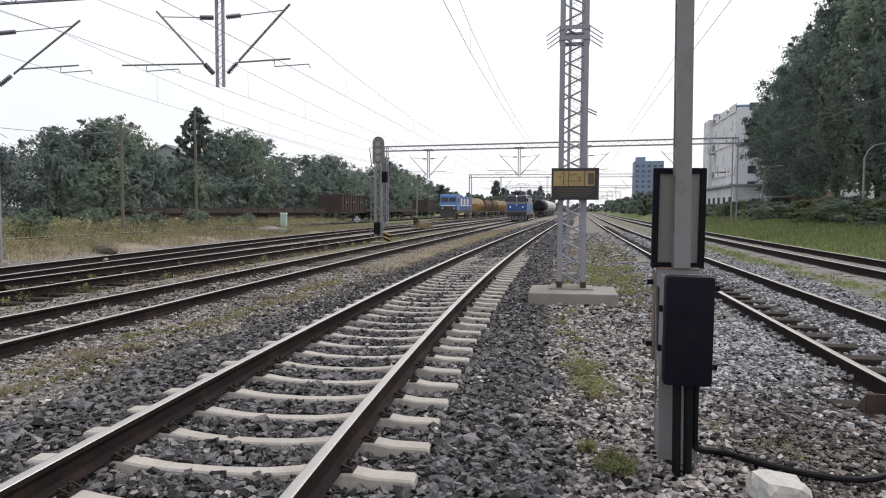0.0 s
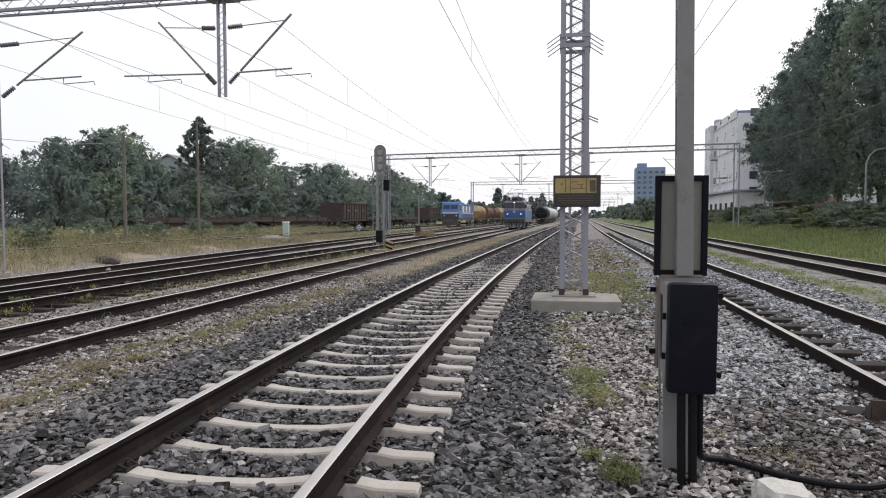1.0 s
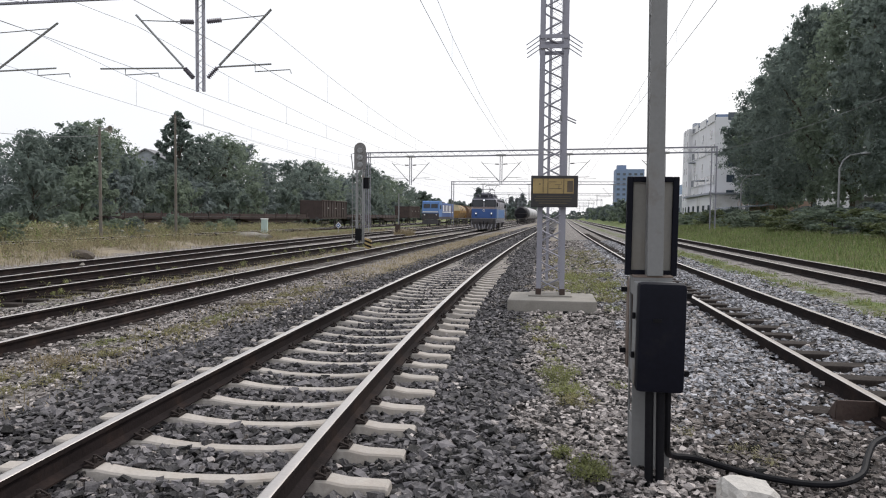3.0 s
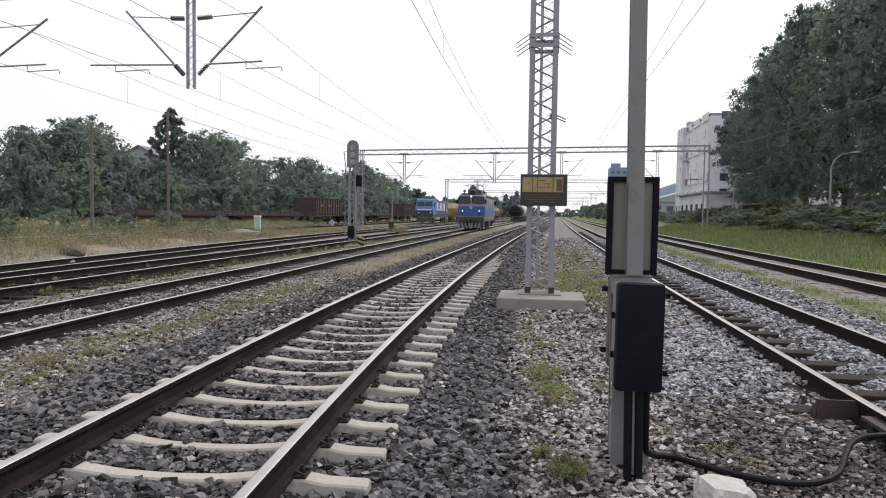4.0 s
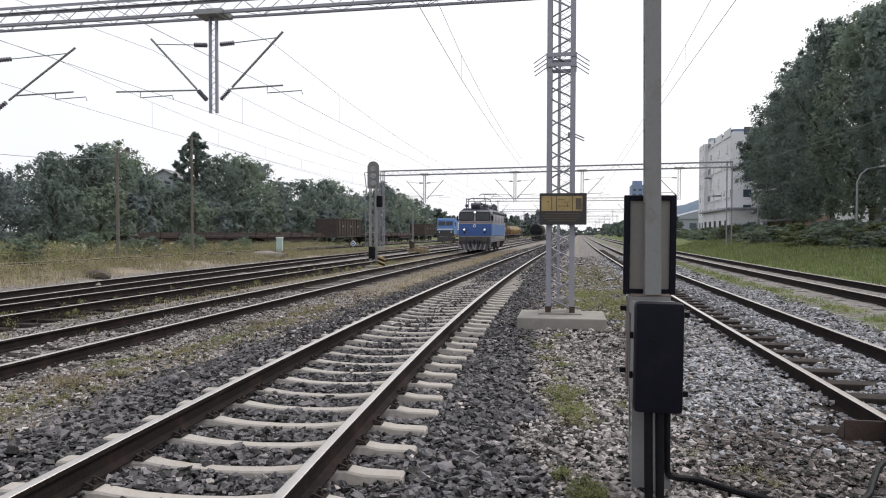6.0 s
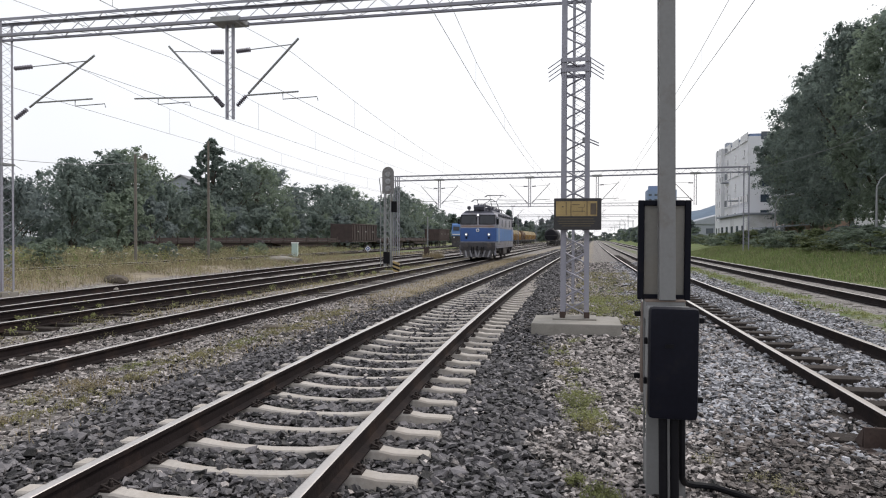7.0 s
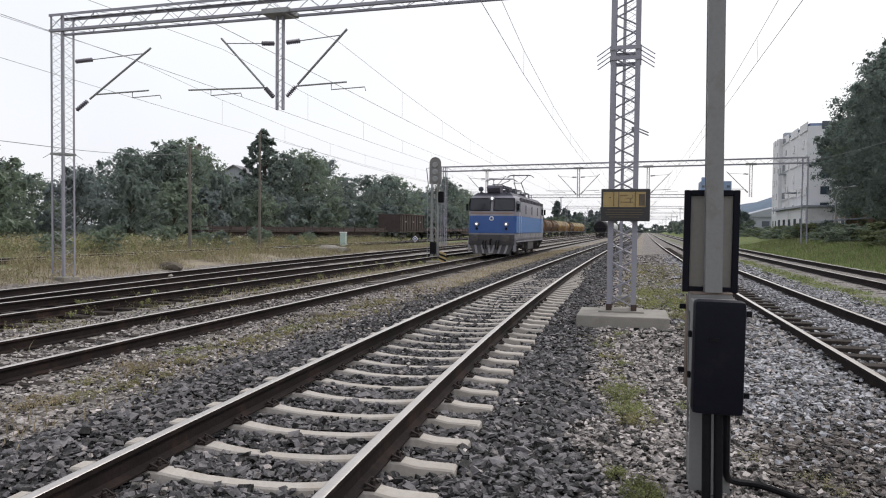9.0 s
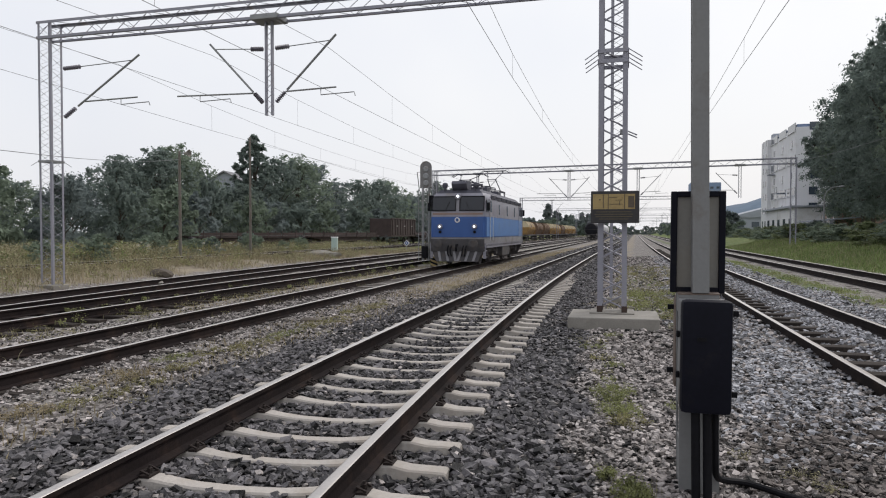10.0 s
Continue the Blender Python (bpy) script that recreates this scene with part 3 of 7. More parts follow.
# ---- tracks: rails, sleepers, fastenings ----
def along(fn, z, y, off=0.0):
    """A point beside a centre line at y, and the line's heading there."""
    s = (fn(y + 0.05) - fn(y - 0.05)) / 0.1
    k = math.hypot(1, s)
    return Vector((fn(y) + off / k, y - off * s / k, z)), math.atan2(-s, 1)


RAIL_SIDE = [(0.075, -0.172), (0.075, -0.16), (0.012, -0.142), (0.009, -0.05), (0.034, -0.038), (0.0355, -0.006)]
RAIL_HEAD = [(0.0355, -0.006), (0.03, -0.001), (0.02, 0.0)]


def rail(fn, z, off, y0, y1, parent, step):
    ys = spaced([(y0, step * 4), (max(y0 + 1, 0), step), (40, step * 3), (y1, 1)])
    for name, half, material, label in (("rail", RAIL_SIDE, M_RAIL, ""), ("rail_head", RAIL_HEAD, M_RAIL_TOP, "polished running surface")):
        prof = half + [(-a, b) for a, b in reversed(half)]
        n, m = len(prof), Mesh()
        for y in ys:
            p, h = along(fn, z, y, off)
            side = Vector((math.cos(h), math.sin(h), 0))
            m.v += [tuple(p + side * a + Vector((0, 0, b))) for a, b in prof]
        for i in range(len(ys) - 1):
            m.f += [(i * n + j, i * n + j + 1, (i + 1) * n + j + 1, (i + 1) * n + j) for j in range(n - 1)]
        holder = part(name, m, material, parent, label, smooth=True)
        parent = holder
    return holder


def sleeper_mesh():
    """Concrete sleeper: low waist in the middle, raised rail seats, sloping ends."""
    m = Mesh()
    prof = [(-1.285, -0.032, 0.078), (-1.27, -0.02, 0.084), (-1.02, -0.016, 0.088), (-0.9, 0.004, 0.088), (-0.74, 0.0, 0.086), (-0.58, 0.0, 0.082), (-0.47, -0.016, 0.076), (-0.3, -0.032, 0.07), (0, -0.04, 0.067)]
    prof += [(-a, b, c) for a, b, c in reversed(prof[:-1])]
    for x, top, half in prof:
        half *= 0.92
        m.v += [(x, -half - 0.05, -0.18), (x, -half, top - 0.012), (x, -half + 0.014, top), (x, half - 0.014, top), (x, half, top - 0.012), (x, half + 0.05, -0.18)]
    for i in range(len(prof) - 1):
        m.f += [(6 * i + j, 6 * i + j + 1, 6 * i + j + 7, 6 * i + j + 6) for j in range(5)]
    k = 6 * (len(prof) - 1)
    m.f += [tuple(range(6)), tuple(reversed(range(k, k + 6)))]
    return m.data("sleeper", M_SLEEPER)


def clip_mesh():
    """Rail fastening: ribbed plate, clip loop and bolt."""
    m = Mesh()
    m.box((0, 0, 0.008), (0.07, 0.13, 0.016))
    m.tube([(-0.03, -0.05, 0.02), (0.03, -0.055, 0.045), (0.04, 0, 0.03), (0.03, 0.055, 0.045), (-0.03, 0.05, 0.02)], 0.009, 5)
    m.lathe([(0.018, 0.015), (0.018, 0.05), (0.01, 0.055), (0.01, 0.07)], n=6)
    return m.data("fastening", M_CLIP)


def track(label, key, y0, y1, sleepers, step, y_end, gauge=1.507):
    fn, z = TRACKS[key]
    ob = thing("railway_track", Matrix(), label, "railway track", "tracks of the station", "structure")
    for off in (-gauge / 2, gauge / 2):
        rail(fn, z, off, y0, y1, ob, 0.6 if key == "main" else 1.5)
    if sleepers is None:
        return ob
    rng = random.Random(len(key))
    y = SLEEPER_START if key == "main" else max(y0, -12.3) + 0.3
    while y < y_end:
        low = 0.178
        if key == "right":
            low = 0.172 if y > 6.3 else 0.215
        elif key == "far_right":
            low = 0.205
        p, h = along(fn, z - low, y)
        s = part("sleeper", sleepers, None, ob, at=Matrix.Translation(p + Vector((rng.uniform(-0.02, 0.02), 0, 0)))
                 @ pose(0, 0, 0, 0, 0, math.degrees(h) + rng.uniform(-0.5, 0.5) * (1 if key == "main" else 3)))
        if key == "main" and y < 16:
            for off in (-1, 1):
                for side in (-1, 1):
                    part("fastening", CLIP, None, s, at=pose(off * gauge / 2 + side * 0.115, 0, 0.002, 0, 0, 0 if side < 0 else 180))
        y += step
    return ob


def wood_mesh():
    m = Mesh()
    m.box((0, 0, -0.07), (2.5, 0.24, 0.15), ch=0.012)
    return m.data("sleeper", M_WOOD)


CLIP, CONCRETE_SLEEPER, WOOD_SLEEPER = clip_mesh(), sleeper_mesh(), wood_mesh()
track("main running track with pale concrete sleepers on dark ballast", "main", -80, 420, CONCRETE_SLEEPER, SLEEPER_PITCH, 110)
track("worn side track with dark wooden sleepers in gravel", "loop", -80, 420, WOOD_SLEEPER, 0.65, 60)
track("rusty side track overgrown with weeds", "third", -80, 420, WOOD_SLEEPER, 0.65, 45)
track("diverging side track with black rails", "fourth", 4, 420, WOOD_SLEEPER, 0.65, 45)
track("overgrown siding half hidden in weeds", "siding", -30, 300, None, 1, 0)
track("siding under the parked brown wagons", "far_siding", 25, 300, None, 1, 0)
track("siding under the row of ochre hopper wagons", "hopper_line", 45, 300, None, 1, 0)
track("worn track with decayed wooden sleepers in pale gravel", "right", -80, 420, WOOD_SLEEPER, 0.68, 70)
track("outer track beside the grass bank", "far_right", -80, 420, WOOD_SLEEPER, 0.65, 60)


# ---- lattice masts and portals ----
def lattice_mast(name, m, label, w, d, h, leg, pitch, wave=False, category="mast"):
    """A square lattice mast: four angle legs and zigzag bracing on four faces."""
    ob = thing(name, m, label, category)
    for sx in (-1, 1):
        for sy in (-1, 1):
            a = Mesh()
            a.box((sx * (w - leg) / 2, sy * (d / 2 - 0.006), h / 2), (leg, 0.012, h))
            a.box((sx * (w / 2 - 0.006), sy * (d / 2 - 0.012 - (leg - 0.012) / 2), h / 2), (0.012, leg - 0.012, h))
            part("leg", a, M_STEEL, ob)
    for k in range(4):
        b = Mesh()
        span, off = (w, d / 2 - 0.02) if k % 2 == 0 else (d, w / 2 - 0.02)
        n = int(h / pitch)
        pts = []
        for i in range(n * (6 if wave else 1) + 1):
            t = i / (6 if wave else 1)
            s = math.cos(math.pi * t) if wave else (-1) ** i
            pts.append((s * (span - leg) / 2, t * pitch + 0.05))
        sgn = 1 if k < 2 else -1
        path = [((a * sgn, -off * sgn, c) if k % 2 == 0 else (off * sgn, a * sgn, c)) for a, c in pts]
        if wave:
            b.tube(path, 0.016, 5)
        else:
            b.tube(path, 0.0085, 4)
        part("bracing", b, M_STEEL, ob)
    return ob


def portal_beam(ob, x0, x1, zb, zt, deep=0.5, pitch=0.55):
    """Horizontal lattice girder between x0 and x1, in the portal's space."""
    for sy in (-1, 1):
        for z in (zb, zt):
            c = Mesh()
            c.box(((x0 + x1) / 2, sy * (deep / 2), z), (x1 - x0, 0.012, 0.075))
            c.box(((x0 + x1) / 2, sy * (deep / 2 - 0.04), z + (0.037 if z == zt else -0.037)), (x1 - x0, 0.07, 0.012))
            part("chord", c, M_STEEL, ob)
    n = int((x1 - x0) / pitch)
    for k in range(4):
        b = Mesh()
        if k < 2:
            y = (-1, 1)[k] * (deep / 2 - 0.012)
            b.tube([(x0 + i * pitch, y, zt if i % 2 else zb) for i in range(n + 1)], 0.011, 4)
        else:
            b.tube([(x0 + i * pitch, (-1) ** i * deep / 2, zb if k == 2 else zt) for i in range(n + 1)], 0.009, 4)
        part("bracing", b, M_STEEL, ob)


def insulator(p, q, n=7):
    """Ribbed insulator between two points."""
    p, q = Vector(p), Vector(q)
    d = (q - p).normalized()
    side = d.orthogonal().normalized()
    up = d.cross(side)
    prof = [(0.0, 0.028)]
    for i in range(n):
        prof += [((i + 0.2) / n, 0.032), ((i + 0.45) / n, 0.066), ((i + 0.6) / n, 0.066), ((i + 0.85) / n, 0.032)]
    prof.append((1.0, 0.028))
    m, k = Mesh(), 10
    m.v = [tuple(p.lerp(q, t) + r * (math.cos(a) * side + math.sin(a) * up)) for t, r in prof for a in (2 * math.pi * j / k for j in range(k))]
    for i in range(len(prof) - 1):
        m.f += [(i * k + j, i * k + (j + 1) % k, (i + 1) * k + (j + 1) % k, (i + 1) * k + j) for j in range(k)]
    m.f += [tuple(reversed(range(k))), tuple(range(len(m.v) - k, len(m.v)))]
    return m


def bracket(ob, x, s, reach, top, low, reg, fine=True):
    """A cantilever on a post at x: strut from low to the catenary end, top stay, registration arm at reg."""
    end = Vector((x + s * reach, 0, top))
    foot = Vector((x + s * 0.1, 0, low))
    c = Mesh()
    c.tube([foot.lerp(end, 0.25), end + (end - foot) * 0.09], 0.03, 6)
    part("cantilever", c, M_GREYSTEEL, ob)
    c = Mesh()
    stay = Vector((x + s * 0.1, 0, top - 0.1))
    c.tube([stay.lerp(end, 0.3), end], 0.014, 5)
    part("stay", c, M_GREYSTEEL, ob)
    if fine:
        part("insulator", insulator(foot.lerp(end, 0.06), foot.lerp(end, 0.22)), M_INSUL, ob)
        part("insulator", insulator(stay.lerp(end, 0.05), stay.lerp(end, 0.29)), M_INSUL, ob)
    a = Mesh()
    start = foot.lerp(end, (reg - low) / (top - low))
    far = Vector((x + s * (reach + (1.2 if s < 0 else 0.15)), 0, reg + 0.04))
    a.tube([start, far], 0.022, 6)
    a.tube([far.lerp(start, 0.3), far.lerp(start, 0.3) - Vector((0, 0, 0.17)), far.lerp(start, 0.3) + Vector((0.95, 0, -0.14)), far.lerp(start, 0.3) + Vector((0.98, 0, -0.24))], 0.014, 5)
    part("registration_arm", a, M_GREYSTEEL, ob)


def hanger(ob, x, z0, z1, arms, fine=True):
    """A drop post under the girder with its brackets."""
    h = Mesh()
    h.box((x, 0, z1 + 0.06), (0.8, 0.62, 0.14), ch=0.015)
    part("hanger_plate", h, M_GREYSTEEL, ob)
    for sx in (-1, 1):
        h = Mesh()
        h.box((x + sx * 0.09, 0, (z0 + z1) / 2), (0.05, 0.09, z1 - z0))
        part("drop_post", h, M_STEEL, ob)
    h = Mesh()
    n = int((z1 - z0) / 0.14)
    h.tube([(x + (-1) ** i * 0.08, 0, z0 + 0.02 + i * 0.14) for i in range(n + 1)], 0.011, 4)
    part("lacing", h, M_STEEL, ob)
    for s, reach in arms:
        bracket(ob, x, s, reach, z1 - 0.63, z0 + 0.25, z0 + 0.62, fine)


def portal(y, x0, x1, zb, zt, hangers, z_left, z_right, fine=True, left_arm=False, turn=0):
    ob = thing("catenary_portal", pose(0, y, 0, 0, 0, turn), "lilac-grey steel lattice portal carrying the overhead line", "catenary portal", "overhead line portals")
    for x, zf in ((x0, z_left), (x1, z_right)):
        slim = left_arm and x == x1
        mast = lattice_mast("mast", pose(x, 0, zf, 0, 0, 0), "", 0.35 if slim else 0.45, 0.35 if slim else 0.45, zt - zf - 0.04, 0.06 if slim else 0.068, 0.19)
        mast.parent = ob
        del mast["category"]
        f = Mesh()
        f.box((x, 0, zf - 0.14 if slim else zf - 0.2), (0.5 if slim else 0.62, 0.5 if slim else 0.62, 0.36), ch=0.03)
        part("footing", f, M_CONCRETE, ob)
    portal_beam(ob, x0 - 0.25, x1 + 0.25, zb + 0.05, zt - 0.04)
    for x, arms in hangers:
        hanger(ob, x, zb - 2.52, zb, arms, fine)
    if left_arm:
        band = Mesh()
        for sx, sy, lx, ly in ((0, -0.235, 0.5, 0.012), (0, 0.235, 0.5, 0.012), (-0.235, 0, 0.012, 0.46), (0.235, 0, 0.012, 0.46)):
            band.box((x0 + sx, sy, 3.55), (lx, ly, 0.06))
        part("clamp_band", band, M_GREYSTEEL, ob)
        for sx in (-1, 1):
            for sy in (-1, 1):
                g = Mesh()
                g.tube([(x0 + sx * 0.22, sy * 0.22, 3.57), (x0 + sx * 0.4, sy * 0.34, 3.42)], 0.008, 5)
                part("guard_spike", g, M_GREYSTEEL, ob)
        bracket(ob, x0 + 0.25, 1, 2.65, zb - 0.75, zb - 2.38, zb - 1.85)
    return ob


portal(17.0, -16.58, -0.17, 7.13, 7.66, [(-9.32, [(-1, 1.68), (1, 1.8)])], -0.1, -0.12, True, True)
portal(60.5, -18.0, 12.0, 6.7, 7.2, [(-13.77, [(-1, 1.65), (1, 1.65)]), (-5.4, [(-1, 1.65), (1, 1.65)]), (0.4, [(1, 1.65)]), (8.2, [(-1, 1.65)])], -0.2, 0.3, turn=-7)
for i, yy in enumerate((118, 175, 232, 292, 355)):
    portal(yy, -18.6, 12.3, 6.75, 7.3, [(-13.4, [(-1, 1.65), (1, 1.65)]), (-5.6, [(-1, 1.65), (1, 1.65)]), (0.2, [(1, 1.65)]), (8.2, [(-1, 1.65)])], -0.25, 0.5, False)


# ---- near mast with its information sign ----
def near_mast():
    base = Mesh()
    base.box((0, 0, -0.22), (1.53, 1.3, 0.44), ch=0.02)
    b = tagged(part("mast_footing", base, M_CONCRETE, at=pose(-0.13, 12.79, 0.0, 0, 0, 1)), "low square concrete footing block under the lattice mast", "footing")
    mast = lattice_mast("lattice_mast", pose(-0.165, 13.05, 0.0, 0, 0, 0.8), "tall lilac-grey steel lattice mast with rod bracing on a concrete block", 0.51, 0.5, 8.6, 0.09, 0.3, True, "mast")
    for z, n in ((4.68, 4), (4.5, 3)):
        c = Mesh()
        c.box((0, -0.262, z), (0.5, 0.02, 0.07))
        part("clamp_band", c, M_STEEL, mast)
        c = Mesh()
        c.box((0, 0.262, z), (0.5, 0.02, 0.07))
        part("clamp_band", c, M_STEEL, mast)
        for s in (-1, 1):
            c = Mesh()
            c.box((s * 0.262, 0, z), (0.016, 0.5, 0.07))
            part("clamp_band", c, M_STEEL, mast)
    for sx in (-1, 1):
        for sy in (-1, 1):
            f = Mesh()
            f.box((sx * 0.215, sy * 0.21, 0.075), (0.1, 0.1, 0.13), ch=0.006)
            part("leg_shoe", f, M_RUST, mast, "dark tarred foot of the leg")
    for s in (-1, 1):
        for i in range(4):
            g = Mesh()
            g.tube([(s * 0.25, -0.2 + 0.12 * i, 4.72 - 0.05 * i), (s * 0.5, -0.2 + 0.12 * i, 4.55 - 0.05 * i)], 0.009, 5)
            part("guard_spike", g, M_STEEL, mast)
    for i in range(2):
        g = Mesh()
        g.tube([(0.2, 0.1, 3.32 - 0.05 * i), (0.42, 0.1, 3.22 - 0.05 * i)], 0.012, 5)
        part("guard_spike", g, M_STEEL, mast)
    m = Mesh()
    m.box((0.17, 0.1, 3.28), (0.1, 0.08, 0.1), ch=0.01)
    part("junction_box", m, M_GREYSTEEL, mast)
    pad = Mesh()
    pad.box((0, 0, 0.012), (0.78, 0.7, 0.03), ch=0.01)
    part("base_plate", pad, M_CONCRETE, mast)
    return mast


def info_sign():
    """Dark board with a yellowed plan, three framed fields and lines of writing too small to read."""
    s = thing("information_sign", pose(-0.115, 12.66, 1.902, 0, 0, 1.2), "dark information board with a yellowed plan on the mast", "sign")
    b = Mesh()
    b.box((0, 0, 0), (0.83, 0.045, 0.565), ch=0.015)
    part("board", b, M_SIGN, s)
    b = Mesh()
    b.box((-0.02, -0.025, 0.095), (0.72, 0.006, 0.265))
    part("plan_field", b, M_SIGN_YELLOW, s)
    for x in (-0.115, 0.165):
        b = Mesh()
        b.box((x, -0.03, 0.095), (0.012, 0.006, 0.265))
        part("divider", b, M_SIGN_DARK, s)
    for x, z, w, h in ((-0.2, 0.1, 0.012, 0.24), (-0.26, 0.13, 0.03, 0.02), (0.02, 0.05, 0.22, 0.01), (0.06, 0.12, 0.1, 0.008), (0.08, 0.07, 0.01, 0.07), (-0.03, 0.17, 0.14, 0.008), (0.275, 0.09, 0.1, 0.2), (0.12, 0.15, 0.006, 0.06)):
        b = Mesh()
        b.box((x, -0.03, z), (w, 0.005, h))
        part("plan_mark", b, M_SIGN_DARK, s)
    for i, w in enumerate((0.6, 0.66, 0.62, 0.5)):
        b = Mesh()
        b.box((-0.02, -0.026, -0.085 - 0.042 * i), (w, 0.006, 0.012))
        part("text_bar", b, M_BRONZE, s)
    for x in (-0.18, 0.18):
        b = Mesh()
        b.box((x, 0.075, 0.0), (0.05, 0.11, 0.5))
        part("bracket", b, M_STEEL, s)
    return s


near_mast()
info_sign()


# ---- near pole with its boxes, board and cable ----
def channel(ob, x0, x1, y0, y1, z0, z1, battens):
    """A box column: front web, right web, and battens between two strips on the open flank."""
    h, c = z1 - z0, (z0 + z1) / 2
    m = Mesh()
    m.box(((x0 + x1) / 2, y0 + 0.006, c), (x1 - x0, 0.012, h), ch=0.003)
    part("front_web", m, M_POLE, ob)
    m = Mesh()
    m.box((x1 - 0.006, (y0 + y1) / 2 + 0.006, c), (0.012, y1 - y0 - 0.012, h))
    part("side_web", m, M_POLE, ob)
    for ya, yb in ((y0 + 0.012, y0 + 0.034), (y1 - 0.03, y1)):
        m = Mesh()
        m.box((x0 + 0.006, (ya + yb) / 2, c), (0.012, yb - ya, h))
        part("flange", m, M_POLE, ob)
    for a, b in battens:
        m = Mesh()
        m.box((x0 + 0.008, (y0 + y1) / 2 + 0.002, (a + b) / 2), (0.01, y1 - y0 - 0.068, b - a))
        part("batten", m, M_POLE, ob)


def near_pole():
    ob = thing("steel_pole", pose(0.645, 4.7, -0.3, 0, -0.5, 1), "grey-green steel channel pole on a wider box foot standing in gravel", "pole")
    channel(ob, -0.122, 0.122, 0.0, 0.25, 0.0, 1.36, ((0.0, 0.42), (0.72, 0.8), (1.24, 1.36)))
    m = Mesh()
    m.box((0, 0.125, 1.366), (0.25, 0.256, 0.012), ch=0.003)
    part("cap_plate", m, M_RUSTBOX, ob, "rusty brown cap of the foot")
    channel(ob, -0.04, 0.06, -0.02, 0.1, 1.374, 4.7, tuple((1.42 + 0.55 * i, 1.6 + 0.55 * i) for i in range(6)))
    return ob


def signal_boxes():
    b = thing("junction_box", pose(0.655, 4.465, 0.71, 0, 0.5, 2), "black moulded junction box clamped low on the steel pole", "junction box")
    m = Mesh()
    m.box((0, 0, 0), (0.29, 0.12, 0.68), ch=0.03)
    part("lid", m, M_BLACKBOX, b, smooth=True)
    m = Mesh()
    m.box((-0.008, 0.142, 0), (0.27, 0.17, 0.655), ch=0.01)
    part("housing", m, M_POLE, b)
    m = Mesh()
    m.box((-0.03, -0.0655, 0.11), (0.05, 0.005, 0.022))
    part("faint_label", m, M_BLACK, b)
    for z in (0.26, -0.23):
        m = Mesh()
        m.box((0.16, 0.04, z), (0.055, 0.03, 0.035), ch=0.006)
        part("hinge", m, M_BLACK, b)
    for z in (0.12, -0.13):
        m = Mesh()
        m.box((-0.155, 0.075, z), (0.02, 0.03, 0.04), ch=0.005)
        part("latch", m, M_BLACK, b)
    c = thing("junction_box", pose(0.645, 5.01, 0.72, 0, 0.3, 2), "dusty brown cast junction box behind the steel pole", "junction box")
    m = Mesh()
    m.box((0, 0, 0), (0.3, 0.1, 0.64), ch=0.035)
    part("housing", m, M_RUSTBOX, c, smooth=True)
    m = Mesh()
    m.box((0, 0.055, 0), (0.29, 0.02, 0.62), ch=0.008)
    part("lid", m, M_BLACKBOX, c)
    for z in (0.23, -0.2):
        m = Mesh()
        m.box((-0.165, 0.0, z), (0.05, 0.03, 0.035), ch=0.005)
        part("lug", m, M_BLACK, c)
    p = thing("sign_board", pose(0.632, 4.84, 1.395, 0, 0.3, 1), "black-rimmed sign board seen from behind on the steel pole", "sign")
    m = Mesh()
    m.box((0, 0, 0), (0.26, 0.014, 0.59))
    part("sheet", m, M_PANEL_BACK, p)
    for x, z, sx, sz in ((-0.148, 0, 0.04, 0.66), (0.148, 0, 0.04, 0.66), (0, 0.312, 0.256, 0.036), (0, -0.312, 0.256, 0.036)):
        m = Mesh()
        m.box((x, -0.006, z), (sx, 0.05, sz), ch=0.006)
        part("rim", m, M_BLACKBOX, p)
    for x, y in ((0.605, 4.47), (0.672, 4.47)):
        m = Mesh()
        m.tube([(x - 0.006, y, 0.4), (x, y + 0.01, 0.0), (x + 0.004, y, -0.32)], 0.027, 10)
        tagged(part("cable_duct", m, M_BLACK, smooth=True), "black plastic cable duct rising from gravel to the box", "cable duct")
    m = Mesh()
    pts = [(0.715, 4.5, 0.4), (0.72, 4.53, 0.08), (0.735, 4.6, -0.05), (0.8, 4.76, -0.13), (0.96, 4.84, -0.165), (1.22, 4.63, -0.165), (1.5, 4.5, -0.16), (1.72, 4.5, -0.15),
           (1.9, 4.63, -0.13), (2.02, 4.85, -0.09), (2.14, 5.06, -0.06), (2.28, 5.2, -0.05), (2.46, 5.3, -0.06)]
    smooth_pts = []
    for i in range(len(pts) - 1):
        p0, p1, p2, p3 = (Vector(pts[max(0, min(len(pts) - 1, j))]) for j in (i - 1, i, i + 1, i + 2))
        for t in (0, 0.25, 0.5, 0.75):
            smooth_pts.append(0.5 * ((2 * p1) + (p2 - p0) * t + (2 * p0 - 5 * p1 + 4 * p2 - p3) * t * t + (3 * p1 - p0 - 3 * p2 + p3) * t ** 3))
    m.tube(smooth_pts + [pts[-1]], 0.021, 8)
    tagged(part("cable", m, M_BLACK, smooth=True), "thick black rubber cable looping over the gravel", "cable")


